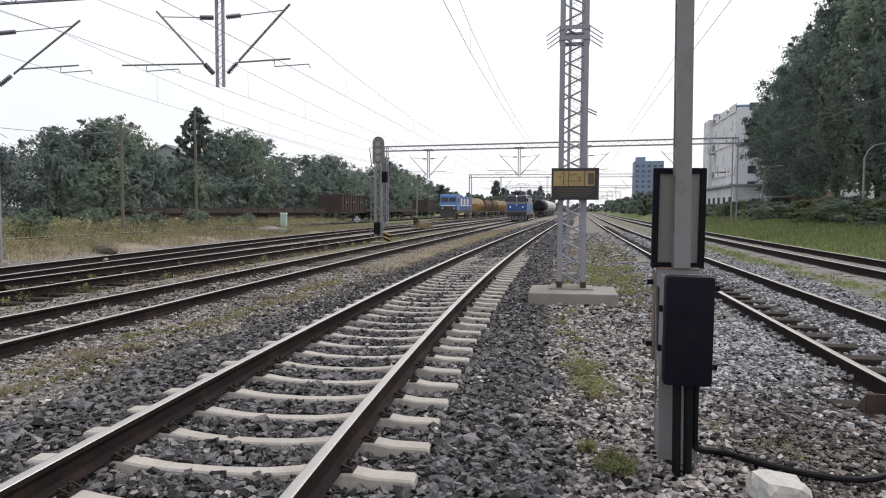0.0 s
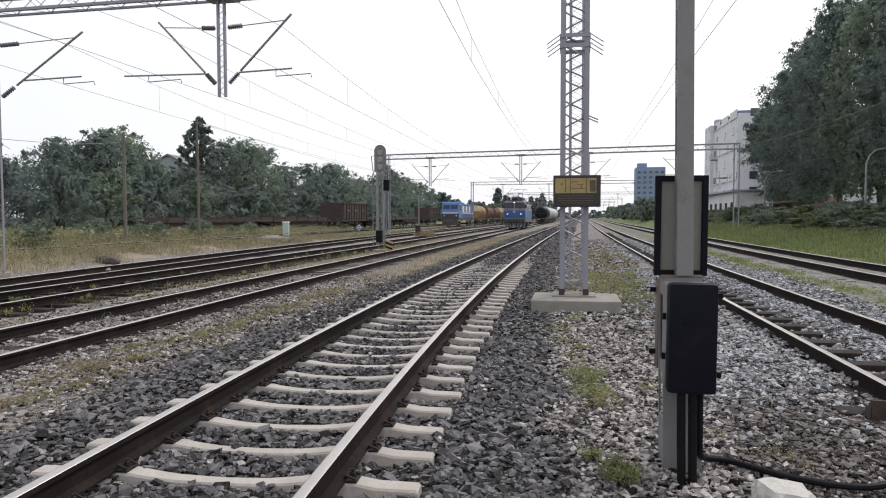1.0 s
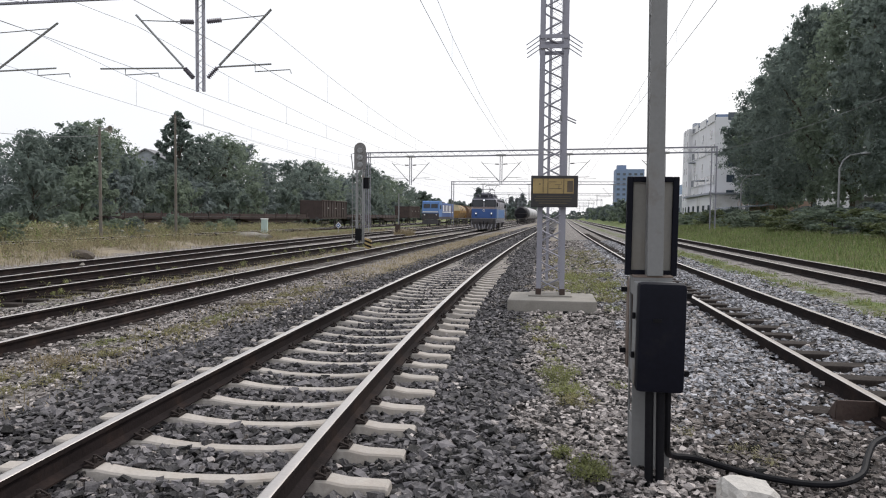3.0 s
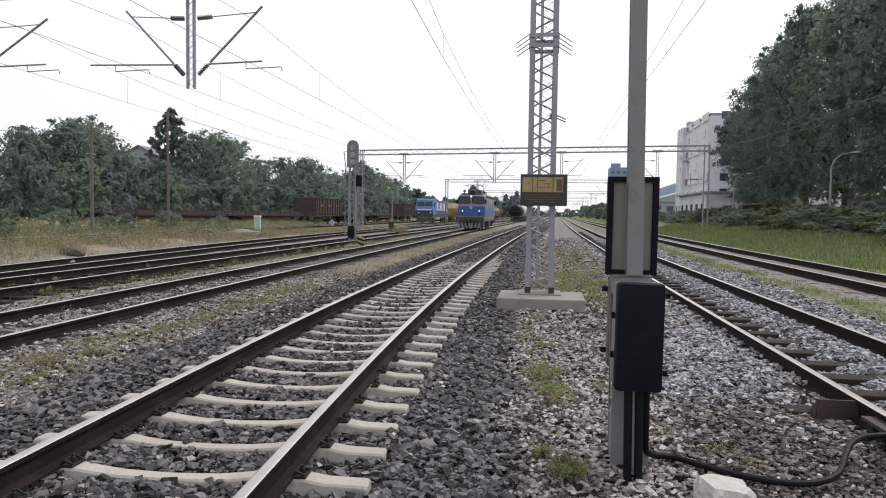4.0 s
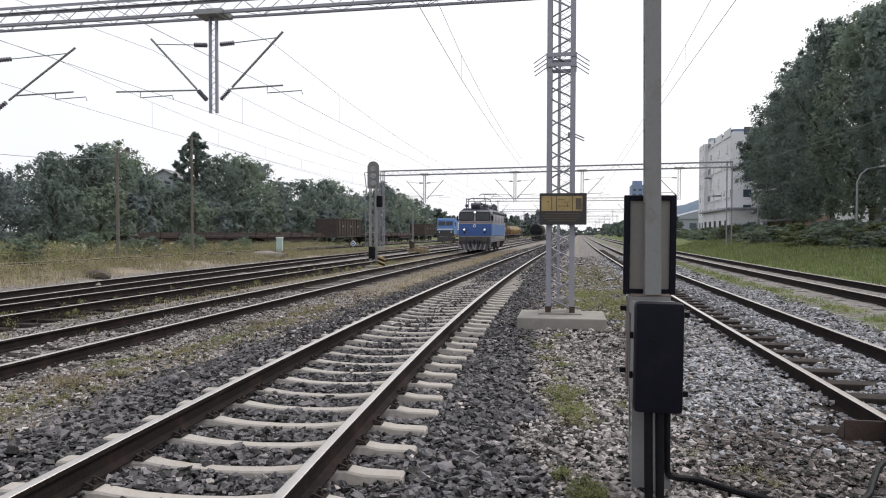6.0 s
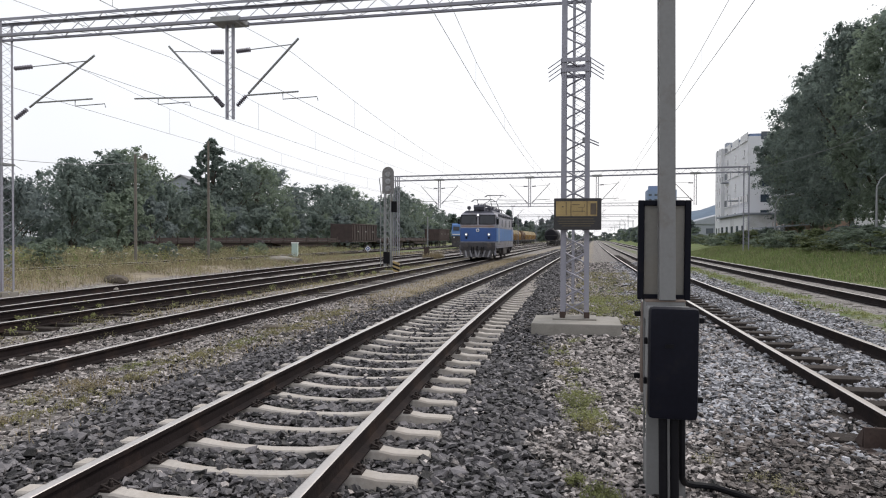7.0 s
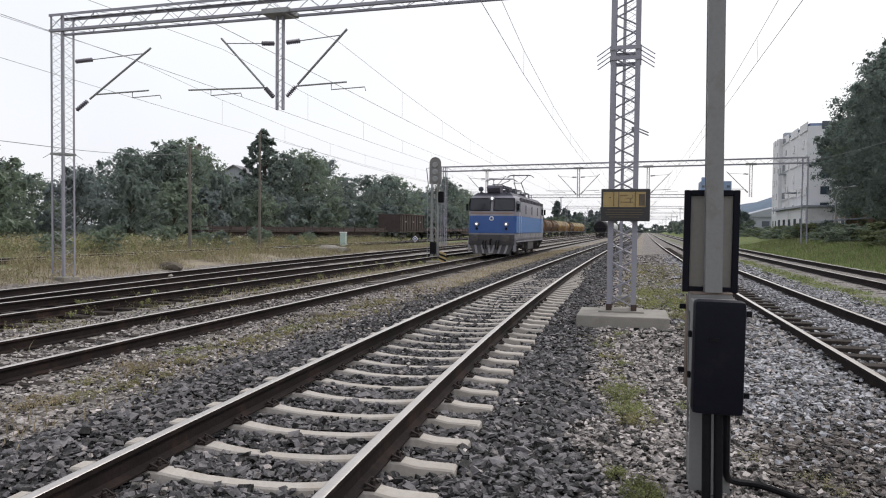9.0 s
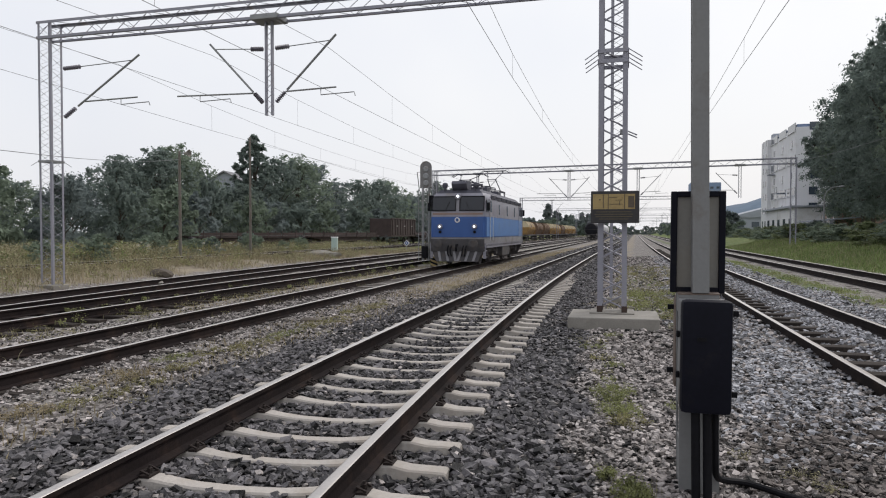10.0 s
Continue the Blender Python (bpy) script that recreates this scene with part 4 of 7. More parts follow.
def point_machine():
    """Rusty steel fittings beside the near right rail."""
    ob = thing("rail_fitting", pose(2.5, 5.55, -0.2, 0, 0, 2), "rusty steel angle and plates bolted beside the rail", "rail fitting")
    m = Mesh()
    m.box((0.0, 0.55, 0.08), (0.4, 0.02, 0.2), ch=0.005)
    m.box((-0.03, 0.5, 0.005), (0.62, 0.3, 0.02), ch=0.004)
    part("angle_plate", m, M_RUST, ob)
    m = Mesh()
    m.add([(-0.21, 0.56, 0.02), (-0.21, 0.72, 0.02), (-0.2, 0.56, 0.18), (-0.19, 0.56, 0.02), (-0.19, 0.72, 0.02), (-0.18, 0.56, 0.18)],
          [(0, 1, 2), (3, 5, 4), (0, 3, 4, 1), (1, 4, 5, 2), (0, 2, 5, 3)])
    part("gusset", m, M_RUST, ob)
    m = Mesh()
    m.box((0.16, -0.08, 0.13), (0.34, 0.62, 0.03), ch=0.006)
    part("cover_plate", m, M_RUST, ob)
    m = Mesh()
    m.box((0.12, -0.05, 0.05), (0.2, 0.5, 0.12), ch=0.02)
    part("linkage", m, M_CLIP, ob)
    for y in (-0.25, -0.1, 0.05):
        m = Mesh()
        m.lathe([(0.03, -0.05), (0.03, -0.02), (0.016, -0.015), (0.016, 0.02)], (0.0, y, 0.1), 6)
        part("bolt", m, M_CLIP, ob)


def white_stone():
    m = Mesh()
    rng = random.Random(8)
    bm = bmesh.new()
    bmesh.ops.create_icosphere(bm, subdivisions=3, radius=1)
    for v in bm.verts:
        p = v.co.normalized()
        k = 1 / max(abs(p.x), abs(p.y), abs(p.z)) ** 0.75
        v.co = Vector((p.x * 0.15, p.y * 0.13, p.z * 0.1)) * k * (1 + 0.1 * noise.noise(p * 2.5) + 0.05 * noise.noise(p * 7))
    m.add([v.co for v in bm.verts], [[v.index for v in f.verts] for f in bm.faces])
    bm.free()
    tagged(part("stone_block", m, M_WHITE_STONE, at=pose(1.13, 4.2, -0.17, 4, 6, 20)), "chalky white broken stone block lying on gravel", "stone")


near_pole()
signal_boxes()
point_machine()
white_stone()


# ---- the blue electric locomotive that drives up the loop track ----
def loco_shell(z_list, y0, y1, width, inset=0.0):
    """A band of the body between heights, raked and rounded at both ends; y0 front, y1 rear."""
    m = Mesh()

    def half(z):
        return width - (0 if z < 3.2 else 0.35 * ((z - 3.2) / 0.5) ** 2)

    def rake(z):
        return max(0.0, (z - 2.2) * 0.17) + max(0.0, (z - 3.25) * 0.6)
    rings = []
    for z in z_list:
        h, r = half(z), rake(z)
        ring = [(-h * 0.93, y0 + r), (-h, y0 + r + 0.22), (-h, y1 - r - 0.22), (-h * 0.93, y1 - r)]
        ring += [(-a, b) for a, b in reversed(ring)]
        rings.append([(a, b, z) for a, b in ring])
    for ring in rings:
        m.v += ring
    for i in range(len(rings) - 1):
        for j in range(8):
            a, b = i * 8 + j, i * 8 + (j + 1) % 8
            m.f.append((a, b, b + 8, a + 8))
    m.f += [tuple(reversed(range(8))), tuple(range(8 * (len(rings) - 1), 8 * len(rings)))]
    return m


def on_face(z, x, w, h, y0=0.45, proud=0.02, ch=0.0):
    """A plate on the raked front, centred at x, z."""
    tilt = math.atan(0.17) if z > 2.3 else 0.0
    y = y0 + max(0.0, (z - 2.2) * 0.17)
    m = Mesh()
    m.box((x, y, z), (w, proud * 2, h), Euler((-tilt, 0, 0)).to_matrix(), ch)
    return m


def pantograph(ob, y, up):
    """Base frame, insulators and single-leg arms with a bow; up: height of the bow above rail."""
    p = Mesh()
    for sx in (-0.5, 0.5):
        p.box((sx, y, 4.12), (0.06, 1.9, 0.06))
    for sy in (-0.9, 0.9):
        p.box((0, y + sy, 4.12), (1.06, 0.06, 0.06))
    frame_part = part("pantograph", p, M_LOCO_ROOF, ob, "pantograph raised to the wire" if up > 4.8 else "folded pantograph")
    for sx in (-0.5, 0.5):
        for sy in (-0.8, 0.8):
            part("insulator", insulator((sx, y + sy, 3.72), (sx, y + sy, 4.1), 4), M_INSUL, frame_part)
    knee = (y - 0.9, 4.12 + (up - 4.12) * 0.52) if up > 4.8 else (y - 1.0, 4.25)
    a = Mesh()
    for sx in (-0.3, 0.3):
        a.tube([(sx, y + 0.7, 4.15), (sx * 0.8, *knee)], 0.03, 6)
    top = (y + 0.25, up - 0.12)
    for sx in (-0.22, 0.22):
        a.tube([(sx, *knee), (sx * 2.2, *top)], 0.022, 6)
    a.tube([(-0.3, *knee), (0.3, *knee)], 0.025, 6)
    part("arm", a, M_LOCO_ROOF, frame_part)
    b = Mesh()
    for dy in (-0.18, 0.18):
        b.tube([(-0.95, top[0] + dy, up - 0.16), (-0.72, top[0] + dy, up - 0.01), (0.72, top[0] + dy, up - 0.01), (0.95, top[0] + dy, up - 0.16)], 0.022, 5)
    for sx in (-0.48, 0.48):
        b.box((sx, top[0], up - 0.07), (0.04, 0.4, 0.04))
    part("bow", b, M_LOCO_ROOF, frame_part)


def electric_loco():
    ob = thing("electric_locomotive", Matrix(), "blue and grey electric locomotive with lit headlamps, rolling along the track", "locomotive")
    L, W = 13.5, 1.39
    part("body_skirt", loco_shell([0.92, 1.0, 1.36], 0.47, L - 0.47, W - 0.01), M_LOCO_SKIRT, ob, "grimy grey lower body", smooth=True)
    part("body_band", loco_shell([1.36, 1.9, 2.36], 0.45, L - 0.45, W), M_LOCO_BLUE, ob, "blue middle band of the body", smooth=True)
    part("body_upper", loco_shell([2.36, 2.8, 3.25, 3.4, 3.52], 0.45, L - 0.45, W - 0.004), M_LOCO_GREY, ob, "dusty grey upper body", smooth=True)
    part("roof", loco_shell([3.52, 3.62, 3.7], 0.5, L - 0.5, W - 0.02), M_LOCO_ROOF, ob, "sooty grey roof", smooth=True)
    for s in (-1, 1):
        # flank blue is lighter than the nose: light and shade put into the colour
        for y0, y1, mat_, lab in ((0.72, L - 0.72, M_LOCO_LBLUE, "blue side panel, coloured lighter for the light on the flank"),):
            m = Mesh()
            m.box((s * (W + 0.004), (y0 + y1) / 2, 1.87), (0.012, y1 - y0, 0.94))
            part("side_panel", m, mat_, ob, lab)
        win = on_face(3.0, s * 0.7, 1.16, 0.66, 0.45, 0.015, 0.012)
        w = part("cab_window", win, M_GLASS, ob, "dark windscreen")
        fr = Mesh()
        t = Euler((-math.atan(0.17), 0, 0)).to_matrix()
        for x, z, sx, sz in ((0.7, 3.35, 1.22, 0.035), (0.7, 2.65, 1.22, 0.035), (0.1, 3.0, 0.035, 0.7), (1.3, 3.0, 0.035, 0.7)):
            fr.box((s * x, 0.44 + (z - 2.2) * 0.17, z), (sx, 0.05, sz), t)
        part("window_frame", fr, M_BLACK, w)
        wi = Mesh()
        wi.tube([(s * 0.62, 0.5, 2.66), (s * 0.4, 0.58, 3.1)], 0.012, 4)
        part("wiper", wi, M_BLACK, w)
        lamp = Mesh()
        lamp.lathe([(0.12, 0.5), (0.13, 0.4), (0.12, 0.34), (0.09, 0.33)], (s * 0.86, 0, 1.88), 16, "y")
        hl = part("headlamp", lamp, M_LOCO_GREY, ob)
        lamp = Mesh()
        lamp.lathe([(0.055, 0.36), (0.05, 0.325), (0.03, 0.312)], (s * 0.86, 0, 1.88), 16, "y")
        part("lens", lamp, M_LAMP, hl, "glowing white lens")
        lamp = Mesh()
        lamp.lathe([(0.07, 0.5), (0.07, 0.4), (0.05, 0.38)], (s * 0.86, 0, 1.62), 12, "y")
        part("tail_lamp", lamp, M_BLACK, ob)
        bu = Mesh()
        bu.lathe([(0.1, 0.55), (0.1, 0.2), (0.12, 0.15), (0.23, 0.03), (0.23, -0.02), (0.15, -0.05)], (s * 0.88, 0, 1.05), 16, "y")
        part("buffer", bu, M_LOCO_DARK, ob)
        ste = Mesh()
        for k in range(3):
            ste.box((s * 1.32, 0.75, 0.4 + 0.3 * k), (0.16, 0.4, 0.03))
        ste.box((s * 1.32, 0.55, 0.7), (0.14, 0.02, 0.75))
        part("step", ste, M_LOCO_GREY, ob)
        for y in (1.05, L - 1.05):
            m = Mesh()
            m.box((s * (W + 0.004), y, 2.9), (0.02, 0.62, 0.62), ch=0.008)
            part("side_window", m, M_GLASS, ob)
            m = Mesh()
            m.box((s * (W + 0.1), y - 0.35 * (1 if y < 5 else -1), 2.85), (0.14, 0.05, 0.4), ch=0.01)
            part("mirror", m, M_BLACK, ob)
        for y in (1.85, L - 1.85):
            m = Mesh()
            m.box((s * (W + 0.006), y, 2.8), (0.014, 0.66, 0.86), ch=0.005)
            d = part("side_door", m, M_LOCO_GREY, ob)
            m = Mesh()
            m.box((s * (W + 0.012), y, 1.86), (0.014, 0.66, 0.98), ch=0.005)
            part("door_foot", m, M_LOCO_LBLUE, d, "blue lower half of the door, coloured lighter like the flank")
            m = Mesh()
            m.box((s * (W + 0.016), y, 2.9), (0.012, 0.42, 0.55))
            part("door_window", m, M_GLASS, d)
            for dy in (-0.4, 0.4):
                m = Mesh()
                m.tube([(s * (W + 0.05), y + dy, 1.2), (s * (W + 0.05), y + dy, 2.4)], 0.016, 5)
                part("handrail", m, M_WHITE, d)
        for k in range(7):
            m = Mesh()
            y = 2.6 + k * 1.53
            m.box((s * (W - 0.005), y, 3.36), (0.05, 1.25, 0.2))
            for i in range(4):
                m.box((s * (W + 0.02), y, 3.29 + 0.045 * i), (0.02, 1.2, 0.015))
            part("air_grille", m, M_LOCO_ROOF, ob)
        for y in (4.3, 6.9, 9.6):
            m = Mesh()
            m.box((s * (W + 0.004), y, 2.8), (0.014, 0.28, 0.55), ch=0.005)
            part("side_window", m, M_GLASS, ob)
        m = Mesh()
        m.box((s * 1.3, L / 2, 0.95), (0.16, L - 1.6, 0.22))
        part("sole_bar", m, M_LOCO_GREY, ob)
        m = Mesh()
        m.box((s * 1.1, L / 2, 0.62), (0.5, 2.4, 0.6), ch=0.04)
        part("equipment_case", m, M_LOCO_DARK, ob)
    m = on_face(2.5, 0, 2.5, 0.1, 0.45, 0.01)
    part("stripe", m, M_ORANGE, ob, "thin faded orange stripe")
    m = Mesh()
    m.lathe([(0.13, 0.45), (0.13, 0.425), (0.1, 0.42)], (0, 0, 2.2), 20, "y")
    emblem = part("emblem", m, M_WHITE, ob, "pale round emblem")
    for a in (0, 60, 120):
        m = Mesh()
        m.box((0, 0.418, 2.2), (0.18, 0.006, 0.045), Euler((0, radians(a), 0)).to_matrix())
        part("emblem_bar", m, M_LOCO_BLUE, emblem)
    m = Mesh()
    m.lathe([(0.15, 0.95), (0.16, 0.56), (0.13, 0.54)], (0, 0, 3.36), 16, "y")
    hl = part("headlamp", m, M_LOCO_GREY, ob)
    m = Mesh()
    m.lathe([(0.07, 0.55), (0.065, 0.53), (0.04, 0.522)], (0, 0, 3.36), 16, "y")
    part("lens", m, M_LAMP, hl, "glowing white lens")
    m = Mesh()
    m.extrude([(0.85, 4.12), (0.72, 3.98), (0.8, 3.82), (1.0, 3.66), (1.7, 3.66), (1.75, 3.96), (1.6, 4.16)], -0.36, 0.4, "x")
    part("roof_box", m, M_LOCO_ROOF, ob, smooth=True)
    for x in (-0.75, 0.8):
        m = Mesh()
        m.lathe([(0.05, 3.6), (0.05, 3.78), (0.12, 3.8), (0.15, 3.92), (0.12, 4.02), (0.04, 4.05)], (x, 1.0, 0), 12)
        part("horn", m, M_LOCO_ROOF, ob)
    pantograph(ob, 3.1, 4.66)
    pantograph(ob, L - 3.1, 5.44)
    for y, x in ((4.8, -0.4), (5.2, 0.3), (6.0, -0.5), (6.6, 0.4), (7.4, 0.0), (8.2, 0.45), (9.0, -0.4), (9.6, 0.2)):
        part("roof_insulator", insulator((x, y, 3.68), (x, y, 4.2), 4), M_INSUL, ob)
    m = Mesh()
    m.tube([(-0.4, 4.8, 4.22), (0.3, 5.2, 4.24), (-0.5, 6.0, 4.22), (0.4, 6.6, 4.22), (0, 7.4, 4.24), (0.45, 8.2, 4.22), (-0.4, 9.0, 4.22), (0.2, 9.6, 4.22)], 0.025, 5)
    part("roof_bus_bar", m, M_LOCO_ROOF, ob)
    for y, sx, sz in ((5.6, 0.9, 0.42), (8.6, 1.1, 0.32)):
        m = Mesh()
        m.box((0.1, y, 3.68 + sz / 2), (sx, 0.9, sz), ch=0.04)
        part("roof_equipment", m, M_LOCO_ROOF, ob)
    for y, s in ((0.0, 1), (L, -1)):
        m = Mesh()
        m.box((0, y + s * 0.5, 0.98), (2.66, 0.12, 0.6), ch=0.02)
        part("buffer_beam", m, M_LOCO_DARK, ob)
        m = Mesh()
        m.add([(-1.3, y + s * 0.5, 0.75), (1.3, y + s * 0.5, 0.75), (1.02, y + s * 0.3, 0.18), (-1.02, y + s * 0.3, 0.18), (-1.3, y + s * 0.62, 0.75), (1.3, y + s * 0.62, 0.75), (1.02, y + s * 0.42, 0.18), (-1.02, y + s * 0.42, 0.18)],
              [(0, 1, 2, 3), (7, 6, 5, 4), (0, 4, 5, 1), (1, 5, 6, 2), (2, 6, 7, 3), (3, 7, 4, 0)])
        pl = part("snow_plough", m, M_LOCO_DARK, ob)
        for k in range(6):
            m = Mesh()
            x = -0.95 + 0.38 * k
            lean = 0.14 if x > 0 else -0.14
            m.add([(x - 0.06, y + s * 0.475, 0.72), (x + 0.06, y + s * 0.475, 0.72), (x + 0.06 - lean, y + s * 0.285, 0.2), (x - 0.06 - lean, y + s * 0.285, 0.2),
                   (x - 0.06, y + s * 0.5, 0.72), (x + 0.06, y + s * 0.5, 0.72), (x + 0.06 - lean, y + s * 0.31, 0.2), (x - 0.06 - lean, y + s * 0.31, 0.2)],
                  [(0, 1, 2, 3), (7, 6, 5, 4), (0, 4, 5, 1), (1, 5, 6, 2), (2, 6, 7, 3), (3, 7, 4, 0)])
            part("plough_stripe", m, M_LOCO_SKIRT, pl)
        m = Mesh()
        m.tube([(0, y + s * 0.46, 1.0), (0, y + s * 0.2, 0.98), (0, y + s * 0.15, 0.85), (0, y + s * 0.22, 0.7)], 0.05, 8)
        part("coupling_hook", m, M_BLACK, ob)
        for x in (-0.45, 0.45, -0.3, 0.3):
            m = Mesh()
            m.tube([(x, y + s * 0.46, 0.95), (x, y + s * 0.25, 0.8), (x * 0.95, y + s * 0.22, 0.55), (x * 0.85, y + s * 0.3, 0.45)], 0.03, 6)
            part("air_hose", m, M_BLACK, ob)
    for yb in (3.3, L - 3.3):
        for s in (-1, 1):
            m = Mesh()
            m.box((s * 1.05, yb, 0.72), (0.16, 3.6, 0.24), ch=0.03)
            for dy in (-1.35, 1.35):
                m.box((s * 1.1, yb + dy, 0.62), (0.2, 0.42, 0.36), ch=0.04)
                m.lathe([(0.12, 0.78), (0.12, 1.02)], (s * 1.1, yb + dy * 0.55, 0), 10)
            part("bogie_frame", m, M_LOCO_DARK, ob)
    wheels = []
    for y in (3.3 - 1.35, 3.3 + 1.35, L - 3.3 - 1.35, L - 3.3 + 1.35):
        m = Mesh()
        m.tube([(-0.9, 0, 0), (0.9, 0, 0)], 0.09, 10)
        for s in (-1, 1):
            m.lathe([(0.66, s * 0.69), (0.66, s * 0.715), (0.615, s * 0.73), (0.61, s * 0.82), (0.5, s * 0.82), (0.48, s * 0.78), (0.2, s * 0.77), (0.18, s * 0.84)], (0, 0, 0), 24, "x")
            m.box((s * 0.79, 0, 0.3), (0.03, 0.08, 0.36))
        w = part("wheelset", m, M_LOCO_DARK, ob, at=pose(0, y, 0.61))
        wheels.append((w, y))
    return ob, wheels


LOCO, WHEELS = electric_loco()
SPEED, START = 6.33, 95.7


def motions():
    """The locomotive rolls along the loop track at an even speed, its wheels turning with it."""
    fn, z = TRACKS["loop"]
    rows = []
    for i in range(21):
        t = i * 0.5
        y = START - SPEED * t
        heading = math.degrees(math.atan2(-(fn(y + 13) - fn(y)), 13))
        rows.append((t, pose(fn(y), y, z, 0, 0, heading)))
    walk(LOCO, rows)
    for w, y in WHEELS:
        walk(w, [(i / 10, pose(0, y, 0.61, math.degrees(SPEED * i / 10 / 0.61), 0, 0)) for i in range(101)])


# ---- overhead wires ----
def overhead_line(key, label, supports, zc=5.32, zm=6.45, sides=None, x_off=0.0):
    """Contact wire, sagging messenger and droppers between supports of one track."""
    fn, z = TRACKS[key]
    ob = thing("overhead_line", Matrix(), label, "overhead line", "overhead lines")
    contact, carrier = [], []
    for i, (ya, yb) in enumerate(zip(supports, supports[1:])):
        n = 8
        for k in range(n):
            t = k / n
            y = ya + (yb - ya) * t
            stag = (0.2 if (i % 2) == (key != "right") else -0.2) * (1 - 2 * t) + x_off
            contact.append((fn(y) + stag, y, zc + z))
            carrier.append((fn(y) + stag, y, zm + z - 3.4 * (zm - zc - 0.25) * t * (1 - t) * min(1.0, (yb - ya) / 60)))
    m = Mesh()
    m.tube(contact, 0.006, 4)
    part("contact_wire", m, M_WIRE, ob)
    m = Mesh()
    m.tube(carrier, 0.0055, 4)
    part("carrier_wire", m, M_WIRE, ob)
    for i, (p, q) in enumerate(zip(contact, carrier)):
        if i % 8 not in (0,) and p[1] < 130:
            m = Mesh()
            m.tube([p, q], 0.0035, 4)
            part("dropper", m, M_WIRE, ob)


LEFT_SUPPORTS, RIGHT_SUPPORTS = [-40, 17, 60.5, 118, 175, 232, 292, 355], [-40, 3, 60.5, 118, 175, 232, 292, 355]
for key, label in (("loop", "thin overhead wires above the loop track"), ("third", "thin overhead wires above the weedy side track"), ("fourth", "thin overhead wires above the diverging track")):
    overhead_line(key, label, LEFT_SUPPORTS)
for key, label in (("main", "thin overhead wires above the main track"), ("right", "thin overhead wires above the track with wooden sleepers")):
    overhead_line(key, label, RIGHT_SUPPORTS, x_off=-0.4 if key == "right" else 0.0)


def free_wire(a, b, sag, label, r=0.011):
    m = Mesh()
    a, b = Vector(a), Vector(b)
    m.tube([a.lerp(b, t / 12) - Vector((0, 0, 4 * sag * t / 12 * (1 - t / 12))) for t in range(13)], r, 4)
    tagged(part("cable", m, M_WIRE), label, "cable")


free_wire((-24.2, 33.5, 5.5), (-16.15, 17.0, 3.68), 0.12, "slack black cable between wooden pole and portal mast")
free_wire((-24.3, 41.0, 7.6), (-24.2, 110, 7.6), 0.8, "slack black cable along the pole line")
free_wire((-16.15, 17.0, 3.68), (-22.0, -20, 6.0), 0.6, "slack black cable running on from the portal mast")
free_wire((12.0, 58.8, 6.9), (16.5, 18, 9.0), 1.0, "slack grey cable from the portal into the trees", 0.014)


